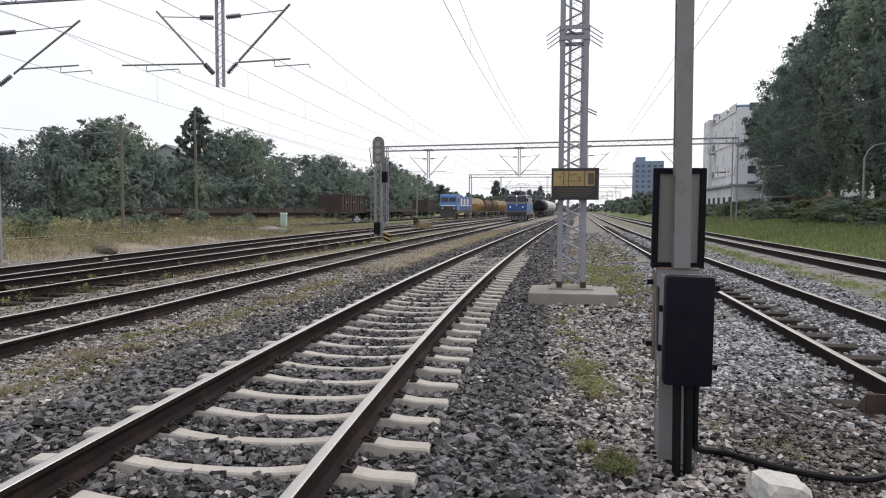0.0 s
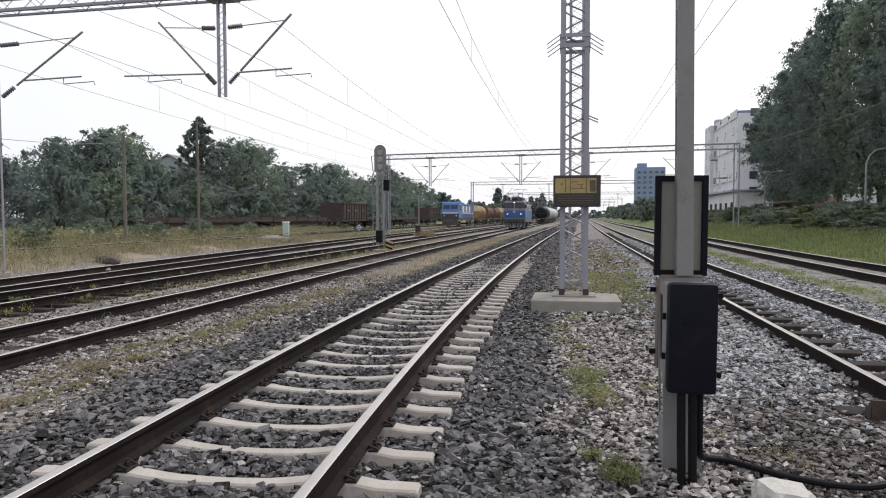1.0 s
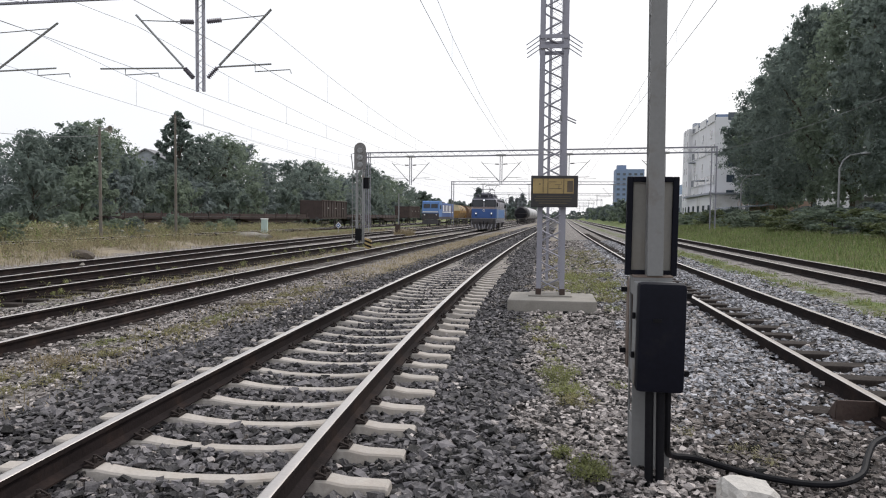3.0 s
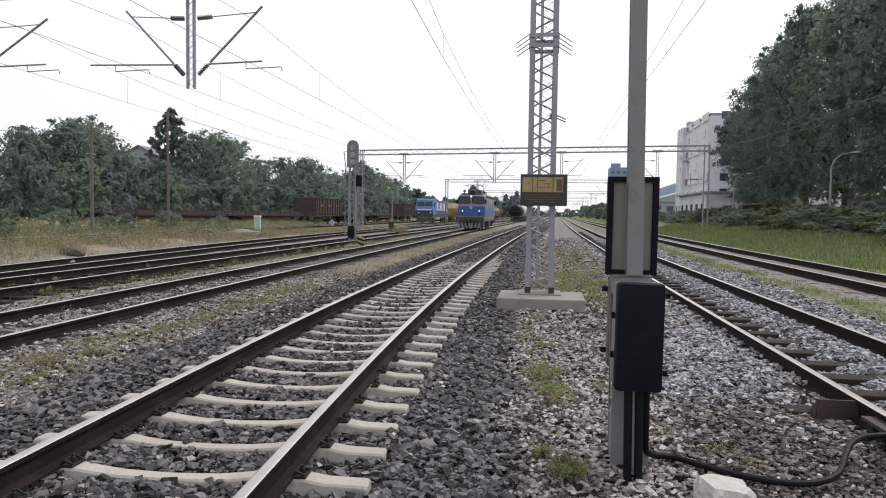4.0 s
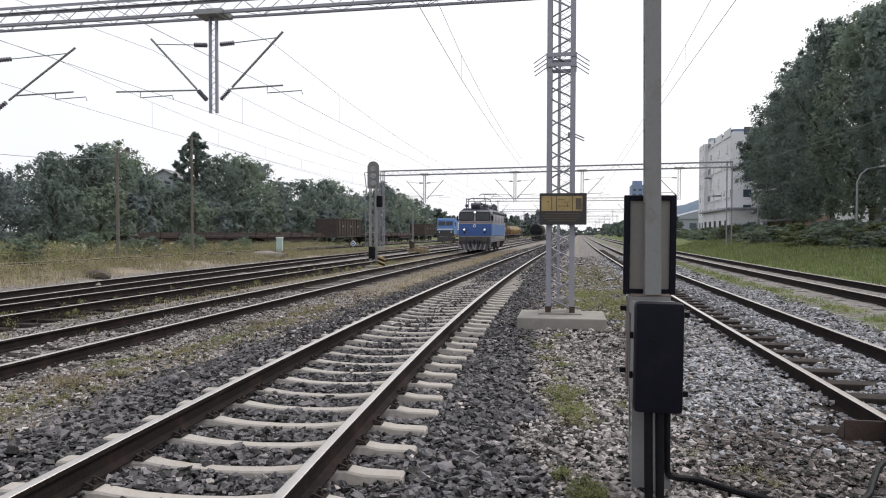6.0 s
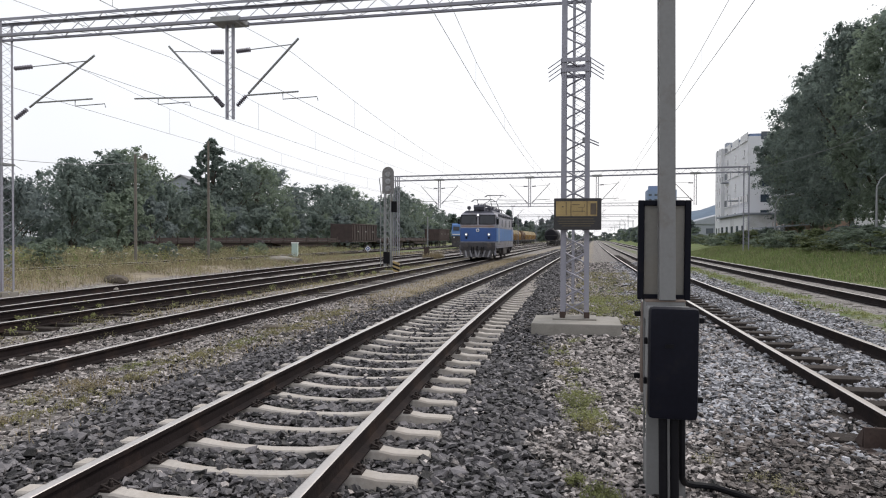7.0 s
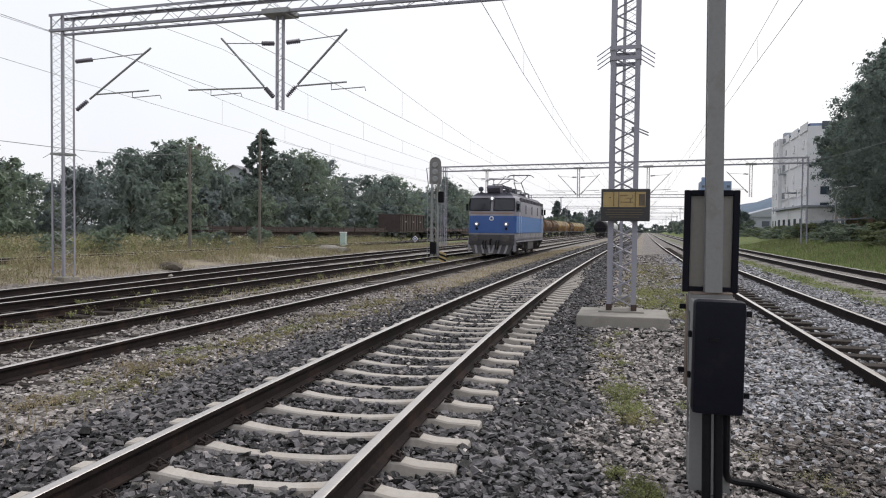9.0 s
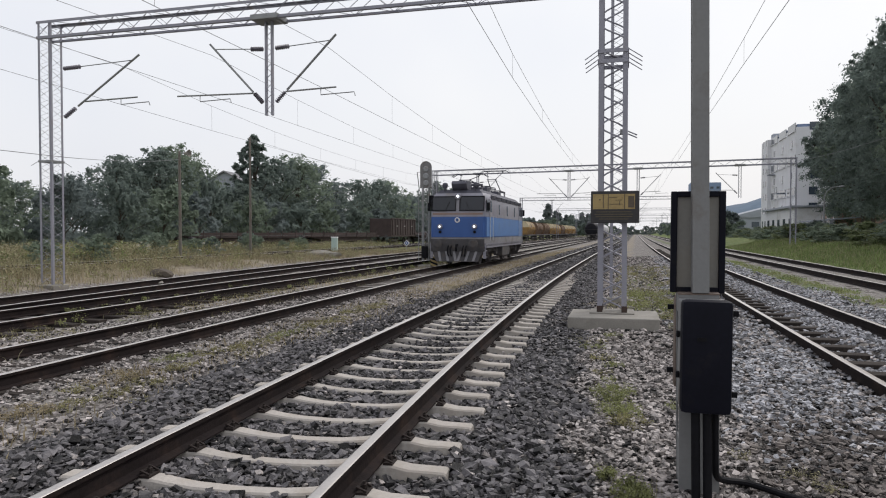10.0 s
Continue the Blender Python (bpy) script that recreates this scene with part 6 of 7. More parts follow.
# ---- buildings and distance ----
def white_building():
    """Tall white slab with small windows, dark window bands and a stair tower, seen along its flank."""
    ob = thing("white_building", pose(23.6, 117, 0.5), "tall white plastered industrial building with small square windows", "building")
    W, L, H = 26.0, 20.0, 17.0
    m = Mesh()
    m.box((W / 2, L / 2, H / 2), (W, L, H), ch=0.05)
    wall = part("wall", m, M_PLASTER, ob)
    m = Mesh()
    m.box((W / 2, L / 2, H + 0.1), (W - 0.5, L - 0.5, 0.7), ch=0.03)
    part("parapet", m, M_BLUE_WALL, ob, "blue-grey roof parapet")
    m = Mesh()
    m.box((2.2, L + 3.0, H / 2), (5.6, 6.2, H + 1.2), ch=0.05)
    tower = part("stair_tower", m, M_PLASTER, ob)
    m = Mesh()
    m.box((2.0, L + 4.4, H + 1.2), (2.2, 2.2, 1.8), ch=0.03)
    part("roof_cabin", m, M_GREY_WALL, ob)
    m = Mesh()
    m.box((3.0, L + 1.0, H + 1.1), (0.9, 0.7, 2.4), ch=0.03)
    part("chimney", m, M_PLASTER, ob)
    for k in range(7):
        z = 2.4 + 2.45 * k
        for i in range(2):
            g = Mesh()
            g.box((-0.62, L + 1.6 + 2.6 * i, z), (0.06, 0.7, 1.1))
            part("window", g, M_WINDOW, tower)
        for i in range(3):
            g = Mesh()
            g.box((-0.02, 2.8 + 7.0 * i, z), (0.06, 5.6 if k % 2 == 0 else 0.9, 1.15 if k % 2 == 0 else 1.0))
            w = part("window", g, M_WINDOW, wall)
            g = Mesh()
            g.box((-0.08, 2.8 + 7.0 * i, z - 0.72), (0.2, 5.8 if k % 2 == 0 else 1.1, 0.12))
            part("sill", g, M_PLASTER, w)
            g = Mesh()
            g.box((2.5 + 6.6 * i, -0.02, z), (1.2, 0.06, 1.2))
            part("window", g, M_WINDOW, wall)
    for y, z in ((17.0, 11.0), (10.0, 7.4)):
        g = Mesh()
        g.box((-0.5, y, z), (1.0, 2.2, 0.15))
        b = part("balcony", g, M_GREY_WALL, wall)
        g = Mesh()
        g.tube([(-0.98, y - 1.05, z), (-0.98, y - 1.05, z + 1), (-0.98, y + 1.05, z + 1), (-0.98, y + 1.05, z)], 0.04, 5)
        part("railing", g, M_GREYSTEEL, b)
    a = thing("low_annex", pose(21.5, 112, 0.5), "low white annex with a flat roof and canopy", "building")
    m = Mesh()
    m.box((2.0, 6, 2.2), (4.0, 22.0, 4.4), ch=0.03)
    part("wall", m, M_PLASTER, a)
    m = Mesh()
    m.box((1.8, 6, 4.55), (4.8, 22.6, 0.3), ch=0.03)
    part("roof", m, M_GREY_WALL, a)
    for i in range(5):
        g = Mesh()
        g.box((-0.02, -2.5 + 4.2 * i, 2.3), (0.06, 1.6, 1.2))
        part("window", g, M_WINDOW, a)
    g = Mesh()
    g.box((2.0, -5.02, 1.2), (1.2, 0.06, 2.1))
    part("door", g, M_GREY_WALL, a)
    c = thing("canopy", pose(20.5, 92, 0.5), "low grey open canopy beside the brick wall", "canopy")
    m = Mesh()
    m.box((2.5, 4, 2.5), (5.0, 9.0, 0.15), Euler((0, radians(-5), 0)).to_matrix())
    part("roof", m, M_GREY_WALL, c)
    for x in (0.3, 4.7):
        for y in (0.2, 7.8):
            m = Mesh()
            m.tube([(x, y, 0), (x, y, 2.5)], 0.05, 6)
            part("post", m, M_GREYSTEEL, c)
    b = thing("brick_wing", pose(25.0, 100, 0.5), "low pinkish brick wing with white framed bays", "building")
    m = Mesh()
    m.box((4, 7, 1.7), (8, 14, 3.4))
    part("wall", m, M_BRICK_WALL, b)
    for i in range(4):
        g = Mesh()
        g.box((-0.03, 1.6 + 3.2 * i, 1.9), (0.07, 2.0, 1.8))
        w = part("window", g, M_WINDOW, b)
        for dy in (-1.1, 1.1):
            g = Mesh()
            g.box((-0.06, 1.6 + 3.2 * i + dy, 1.7), (0.14, 0.3, 3.3))
            part("pier", g, M_PLASTER, w)


def warehouse(x, y, w, l, h, label, wall, roof, turn=0.0):
    ob = thing("warehouse", pose(x, y, 0.3, 0, 0, turn), label, "building")
    m = Mesh()
    m.box((w / 2, l / 2, h / 2), (w, l, h))
    part("wall", m, wall, ob)
    m = Mesh()
    m.extrude([(-0.5, h), (w / 2, h + w * 0.14), (w + 0.5, h), (w + 0.5, h - 0.25), (-0.5, h - 0.25)], -0.4, l + 0.4, "y")
    part("roof", m, roof, ob)
    n = int(l / 4)
    for i in range(n):
        g = Mesh()
        g.box((-0.03, 2 + i * 4, h * 0.62), (0.08, 2.2, h * 0.28))
        part("window", g, M_WINDOW, ob)
    for i in range(max(1, int(w / 4))):
        g = Mesh()
        g.box((2 + i * 4, -0.03, h * 0.6), (2.0, 0.08, h * 0.28))
        part("window", g, M_WINDOW, ob)


def blue_block():
    ob = thing("tower_block", pose(28.5, 400, 0), "distant blue-grey tower block with rows of windows", "building")
    m = Mesh()
    m.box((7.8, 8, 14), (15.5, 16, 28.4))
    wall = part("wall", m, M_BLUE_WALL, ob)
    m = Mesh()
    m.box((3.5, 6, 29.4), (5, 6, 2.4))
    part("roof_cabin", m, M_BLUE_WALL, ob)
    for k in range(9):
        for i in range(5):
            g = Mesh()
            g.box((1.6 + 3.1 * i, -0.05, 3 + 2.8 * k), (1.6, 0.12, 1.2))
            part("window", g, M_WINDOW, wall)


def house():
    ob = thing("house", pose(-72.4, 105, -0.6, 0, 0, 8), "plain grey house with a gabled roof behind the wood", "house")
    m = Mesh()
    m.extrude([(0, 0), (9, 0), (9, 10.0), (4.5, 12.35), (0, 10.0)], 0, 10, "y")
    part("wall", m, M_GREY_WALL, ob)
    m = Mesh()
    m.extrude([(-0.5, 9.95), (4.5, 12.6), (9.5, 9.95), (9.5, 9.72), (4.5, 12.36), (-0.5, 9.72)], -0.4, 10.4, "y")
    part("roof", m, M_DARK_ROOF, ob)
    for x in (2.5, 6.5):
        g = Mesh()
        g.box((x, -0.03, 8.2), (1.1, 0.08, 1.3))
        part("window", g, M_WINDOW, ob)


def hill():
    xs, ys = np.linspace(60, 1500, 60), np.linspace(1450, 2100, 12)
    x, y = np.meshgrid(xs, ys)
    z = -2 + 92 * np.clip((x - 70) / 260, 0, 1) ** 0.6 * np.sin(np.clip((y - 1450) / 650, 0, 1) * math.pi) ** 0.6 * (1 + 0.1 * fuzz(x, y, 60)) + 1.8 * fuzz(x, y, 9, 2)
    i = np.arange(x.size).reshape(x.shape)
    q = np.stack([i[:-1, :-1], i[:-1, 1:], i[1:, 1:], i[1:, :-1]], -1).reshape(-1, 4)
    ob = soup("hill_backdrop", np.stack([x, y, z], -1).reshape(-1, 3), q, M_HILL, "far wooded hill with blue haze put into its colour", "hill", "structure")
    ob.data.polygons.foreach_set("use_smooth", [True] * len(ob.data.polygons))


white_building()
warehouse(27.0, 215, 30, 40, 5.6, "grey flat warehouse with small windows behind the tracks", M_GREY_WALL, M_GREY_WALL)
warehouse(40.0, 52, 14, 55, 4.2, "long low grey warehouse behind the tall trees", M_GREY_WALL, M_DARK_ROOF)
blue_block()
house()
hill()


# ---- trees, bushes and grass ----
def leaves(rng, centres, radii, per, size, flat=0.75):
    """Small folded leaves gathered in clumps: arrays of vertices and quads."""
    k = len(centres)
    c = np.repeat(centres, per, 0)
    r = np.repeat(radii, per)
    d = rng.normal(size=(k * per, 3))
    p = c + np.clip(d * 0.5, -0.95, 0.95) * r[:, None] * (1, 1, flat)
    d /= np.linalg.norm(d, axis=1)[:, None]
    n = d * 0.55 + rng.normal(size=d.shape) * 0.5 + (0, 0, 0.55)
    n /= np.linalg.norm(n, axis=1)[:, None]
    a = np.cross(n, rng.normal(size=d.shape))
    a /= np.linalg.norm(a, axis=1)[:, None]
    b = np.cross(n, a)
    s = (size * rng.uniform(0.6, 1.4, k * per))[:, None]
    v = np.stack([p - a * s, p - b * s * 0.55 + n * s * 0.15, p + a * s, p + b * s * 0.55 + n * s * 0.15], 1).reshape(-1, 3)
    return v, np.arange(len(v)).reshape(-1, 4)


def tree_data(seed, h, r, base, size, per, clumps, leaf, shape="round", girth=0.022):
    """Trunk with limbs, and a crown: a pair of mesh data."""
    rng = np.random.default_rng(seed)
    m = Mesh()
    lean = rng.uniform(-0.3, 0.3, 2)
    top = Vector((lean[0], lean[1], h * 0.8))
    m.tube([(0, 0, -0.3), (lean[0] * 0.2, lean[1] * 0.2, h * 0.2), (lean[0] * 0.6, lean[1] * 0.4, h * 0.45), top], girth * h, 8, 0.005 * h)
    centres, radii = [], []
    for i in range(clumps):
        t = rng.uniform(0, 1)
        z = base + (h - base) * (0.04 + 0.96 * t)
        if shape == "cone":
            w = r * (1.02 - t) ** 0.72
        elif shape == "column":
            w = r * math.sin(math.pi * min(1.0, 0.12 + 0.86 * t)) ** 0.6
        else:
            w = r * math.sin(math.pi * min(0.97, 0.2 + 0.78 * t)) ** 0.55
        a = rng.uniform(0, 2 * math.pi)
        rho = w * math.sqrt(rng.uniform(0.02, 1.0))
        cr = rng.uniform(*((0.06, 0.12) if shape == "cone" else (0.12, 0.27))) * r * (0.75 if shape != "round" else 1) * (1.05 - 0.7 * t if shape == "cone" else 1)
        rho, z = max(0.0, rho - cr * 0.5), min(z, h - cr * 0.6)
        centres.append((rho * math.cos(a) + lean[0] * t, rho * math.sin(a) + lean[1] * t, z))
        radii.append(cr)
    # loose sprigs stand out of the crown's outline
    for i in range(clumps // 2):
        c = np.array(centres[i])
        out = c - np.array((lean[0] * 0.5, lean[1] * 0.5, base + (h - base) * 0.4))
        out /= max(0.1, np.linalg.norm(out))
        c = c + out * radii[i] * rng.uniform(0.4, 1.1)
        centres.append(tuple(c) if c[2] > 0.3 else centres[i])
        radii.append(radii[i] * rng.uniform(0.35, 0.75))
    for i in range(min(12, clumps)):
        c = Vector(centres[i])
        s = Vector((lean[0] * 0.5, lean[1] * 0.5, max(0.15 * h, c.z - 0.28 * h)))
        m.tube([s, s.lerp(c, 0.5) + Vector((0, 0, 0.04 * h)), c], 0.009 * h, 5, 0.003 * h)
    v, f = leaves(rng, np.array(centres), np.array(radii), int(per * 0.84), size)
    # broad inner leaves close the crown
    vi, fi = leaves(rng, np.array(centres), np.array(radii) * 0.62, max(3, int(per * 0.14)), size * 2.3)
    v, f = np.concatenate([v, vi]), np.concatenate([f, fi + len(v)])
    crown = bpy.data.meshes.new("crown")
    crown.from_pydata(v.tolist(), [], f.tolist())
    crown.materials.append(leaf)
    return m.data("trunk", M_BARK), crown


def plant(name, data, x, y, z, s, turn, label, category, group):
    ob = thing(name, pose(x, y, z, 0, 0, turn), label, category, group)
    ob.scale = (s[0], s[0], s[1])
    part("trunk", data[0], None, ob)
    part("crown", data[1], None, ob)
    return ob


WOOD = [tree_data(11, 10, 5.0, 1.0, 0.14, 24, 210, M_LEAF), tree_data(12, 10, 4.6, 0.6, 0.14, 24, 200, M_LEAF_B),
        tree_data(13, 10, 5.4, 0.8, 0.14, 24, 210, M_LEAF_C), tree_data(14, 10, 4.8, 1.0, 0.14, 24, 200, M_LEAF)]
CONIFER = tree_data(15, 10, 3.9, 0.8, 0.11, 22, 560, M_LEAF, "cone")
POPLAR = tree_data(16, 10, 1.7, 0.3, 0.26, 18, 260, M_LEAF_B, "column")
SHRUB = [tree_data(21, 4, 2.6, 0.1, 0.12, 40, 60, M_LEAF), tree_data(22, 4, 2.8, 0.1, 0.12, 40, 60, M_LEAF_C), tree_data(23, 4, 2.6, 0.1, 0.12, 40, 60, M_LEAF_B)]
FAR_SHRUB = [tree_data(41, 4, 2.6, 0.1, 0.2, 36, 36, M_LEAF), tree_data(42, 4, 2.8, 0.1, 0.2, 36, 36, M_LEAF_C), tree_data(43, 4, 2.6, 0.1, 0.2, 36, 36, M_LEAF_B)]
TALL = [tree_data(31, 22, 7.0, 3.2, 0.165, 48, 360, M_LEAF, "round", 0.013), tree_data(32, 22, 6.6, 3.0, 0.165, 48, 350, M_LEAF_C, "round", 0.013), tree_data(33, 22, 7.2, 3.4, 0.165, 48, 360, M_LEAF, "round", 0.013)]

# the wood behind the sidings: place, height of the top, kind
rng_t = random.Random(5)
TREELINE = [(-50, 36, 8.2), (-46, 41, 6.7), (-47, 44.5, 5.6), (-46, 48.5, 6.6), (-48, 52, 6.0), (-47, 55.5, 8.6), (-46, 60, 10.4), (-47, 63.5, 10.3),
            (-48, 67.5, 9.9), (-49, 71, 8.6), (-45, 74, 7.6), (-47, 79, 8.6), (-46, 84, 11.3), (-46, 90, 12.7), (-47, 96.5, 12.8), (-46, 103, 10.0), (-45, 110, 10.4),
            (-44, 117, 11.2), (-45, 124, 11.0), (-44, 131, 9.4), (-45, 139, 9.2), (-44, 147, 10.6), (-44, 155, 12.7), (-45, 162, 11.9), (-44, 170, 11.0), (-45, 182, 10.5), (-46, 196, 11.0)]
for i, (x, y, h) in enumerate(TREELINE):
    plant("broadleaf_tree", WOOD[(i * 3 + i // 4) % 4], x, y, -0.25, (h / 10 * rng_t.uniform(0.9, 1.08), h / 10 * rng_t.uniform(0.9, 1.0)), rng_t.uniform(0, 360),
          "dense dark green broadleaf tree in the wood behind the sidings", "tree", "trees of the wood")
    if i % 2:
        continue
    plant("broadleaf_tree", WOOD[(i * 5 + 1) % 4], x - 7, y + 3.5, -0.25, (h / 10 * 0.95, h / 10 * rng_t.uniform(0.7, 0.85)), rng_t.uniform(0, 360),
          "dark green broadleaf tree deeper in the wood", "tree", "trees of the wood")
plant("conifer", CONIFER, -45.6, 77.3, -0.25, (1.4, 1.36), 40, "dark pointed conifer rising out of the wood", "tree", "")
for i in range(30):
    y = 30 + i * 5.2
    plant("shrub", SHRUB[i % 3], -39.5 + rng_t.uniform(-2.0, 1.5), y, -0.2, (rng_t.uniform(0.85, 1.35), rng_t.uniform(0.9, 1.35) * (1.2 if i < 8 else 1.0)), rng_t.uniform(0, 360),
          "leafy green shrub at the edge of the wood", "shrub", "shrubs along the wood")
for i in range(16):
    x, y = -24.6 - rng_t.uniform(0, 5), 15 + i * 2.6 + rng_t.uniform(-1, 1)
    s = rng_t.uniform(0.16, 0.34)
    plant("weed_bush", SHRUB[(0, 1, 1)[i % 3]], x, y, 0.0, (s * 1.3, s), rng_t.uniform(0, 360), "low olive green weed bush among dry grass", "weed", "weed bushes on the disused sidings")
BANK = [tree_data(51, 4, 2.6, 0.1, 0.11, 40, 60, M_BUSH), tree_data(52, 4, 2.8, 0.1, 0.11, 40, 60, M_LEAF_C)]
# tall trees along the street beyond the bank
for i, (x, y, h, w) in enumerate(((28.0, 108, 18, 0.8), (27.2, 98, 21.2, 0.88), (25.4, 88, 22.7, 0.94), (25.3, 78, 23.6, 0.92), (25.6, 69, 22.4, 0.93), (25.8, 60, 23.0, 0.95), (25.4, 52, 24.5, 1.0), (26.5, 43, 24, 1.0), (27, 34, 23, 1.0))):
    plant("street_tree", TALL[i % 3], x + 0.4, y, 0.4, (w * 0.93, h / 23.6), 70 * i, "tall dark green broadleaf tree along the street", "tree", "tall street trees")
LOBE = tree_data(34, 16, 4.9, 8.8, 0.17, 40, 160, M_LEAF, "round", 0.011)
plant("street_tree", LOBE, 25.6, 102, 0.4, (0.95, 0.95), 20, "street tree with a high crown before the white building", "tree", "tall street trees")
# bushes on the bank and beside the far line
for i in range(26):
    y = 27 + i * 3.1
    plant("bush", BANK[i % 2], 14.5 + rng_t.uniform(-0.9, 1.2) + 0.012 * (y - 30), y, 0.5, (rng_t.uniform(0.7, 1.0), rng_t.uniform(0.28, 0.42)), rng_t.uniform(0, 360),
          "low dense green bush on the grass bank", "bush", "bushes on the bank")
for i in range(22):
    y = 32 + i * 3.3
    plant("bush", (SHRUB[0], SHRUB[2])[i % 2], 19.2 + rng_t.uniform(-1.0, 1.4), y, 0.5, (rng_t.uniform(0.8, 1.1), rng_t.uniform(0.34, 0.55)), rng_t.uniform(0, 360),
          "dark green undergrowth in the shade of the tall trees", "bush", "undergrowth below the street trees")
for i, (x, y, s) in enumerate(((11.6, 132, 1.0), (12.8, 140, 1.15), (13.3, 150, 1.25), (12.6, 162, 1.1), (13.4, 174, 1.2), (12.5, 190, 1.1), (13.0, 208, 1.2), (12.4, 228, 1.15), (12.8, 250, 1.2), (13.2, 276, 1.3), (12.5, 305, 1.3), (12.8, 340, 1.4), (14.5, 122, 0.9), (16, 130, 1.2), (17, 146, 1.3), (16.5, 165, 1.3), (17, 190, 1.3))):
    plant("bush", FAR_SHRUB[(i + 1) % 3], x, y, 0.2, (s, s * 0.95), 50 * i, "tall green bush beside the far end of the line", "bush", "bushes along the far line")
for i, (x, y, h) in enumerate(((-41.5, 345, 15.2), (-38.5, 350, 12.0), (-36, 345, 10.8), (-33, 348, 10.0), (-29.5, 345, 9.6), (-25, 345, 11), (-22.5, 350, 10.5), (-19.7, 345, 12.5), (-48, 340, 8.5))):
    plant("poplar", POPLAR, x, y, -0.2, (h / 10 * 1.05, h / 10), 40 * i, "slender dark poplar far beyond the yard", "tree", "far poplars")
for i, (x, y, s) in enumerate(((-30, 300, 1.5), (-36, 290, 1.6), (-42, 280, 1.7), (-47, 260, 1.9), (-24, 330, 1.3), (-46, 235, 2.0), (-46, 215, 2.2), (-20, 352, 1.4), (-28, 352, 1.3), (-35, 355, 1.4), (-55, 350, 1.6), (-62, 352, 1.6))):
    plant("bush", FAR_SHRUB[i % 3], x, y, -0.2, (s, s), 50 * i, "far green bush behind the yard", "bush", "far bushes")

for i in range(18):
    plant("bush", FAR_SHRUB[i % 3], -14.0 - i * 2.3, 330 + 14 * math.sin(i * 1.9), -0.2, (1.35 + 0.3 * math.sin(i * 2.7), 1.7 + 0.5 * math.sin(i * 1.3)), 35 * i, "far green bush in a belt behind the yard", "bush", "far bushes")
for i in range(12):
    plant("bush", FAR_SHRUB[i % 3], -16.5 + i * 2.9, 455 + 9 * math.sin(i * 2.1), -0.2, (1.3, 1.0 + 0.35 * math.sin(i * 1.7)), 40 * i, "far green bush where the line bends away", "bush", "far bushes")


def blades(name, rng, x, y, h, w, material, label, bend=0.35, lift=0.0):
    """Curved grass blades: three narrowing points each."""
    k = len(x)
    a = rng.uniform(0, 2 * math.pi, k)
    z = ground_z(x, y) - 0.02 + lift
    out = np.stack([np.cos(a), np.sin(a), np.zeros(k)], -1)
    side = np.stack([-np.sin(a), np.cos(a), np.zeros(k)], -1) * w[:, None]
    p = np.stack([x, y, z], -1)
    up = np.array((0, 0, 1.0))
    b = (rng.uniform(0.1, 1, k) * bend * h)[:, None]
    mid = p + up * (h * 0.55)[:, None] + out * b * 0.35
    top = p + up * (h * rng.uniform(0.85, 1, k))[:, None] + out * b
    v = np.stack([p - side, p + side, mid + side * 0.7, mid - side * 0.7, top], 1).reshape(-1, 3)
    i = 5 * np.arange(k)[:, None]
    f = np.concatenate([i + (0, 1, 2), i + (0, 2, 3), i + (3, 2, 4)])
    return soup(name, v, f, material, label, "grass")


def leafy(name, rng, x, y, h, spread, per, size, material, label, flat=0.8):
    """Low weeds with small leaves, a clump at each place."""
    c = np.stack([x, y, ground_z(x, y) + h * 0.45], -1)
    v, f = leaves(rng, c, spread, per, size, flat)
    v[:, 2] = np.maximum(v[:, 2], np.repeat(np.repeat(c[:, 2] - h * 0.5, per), 4))
    return soup(name, v, f, material, label, "weeds")


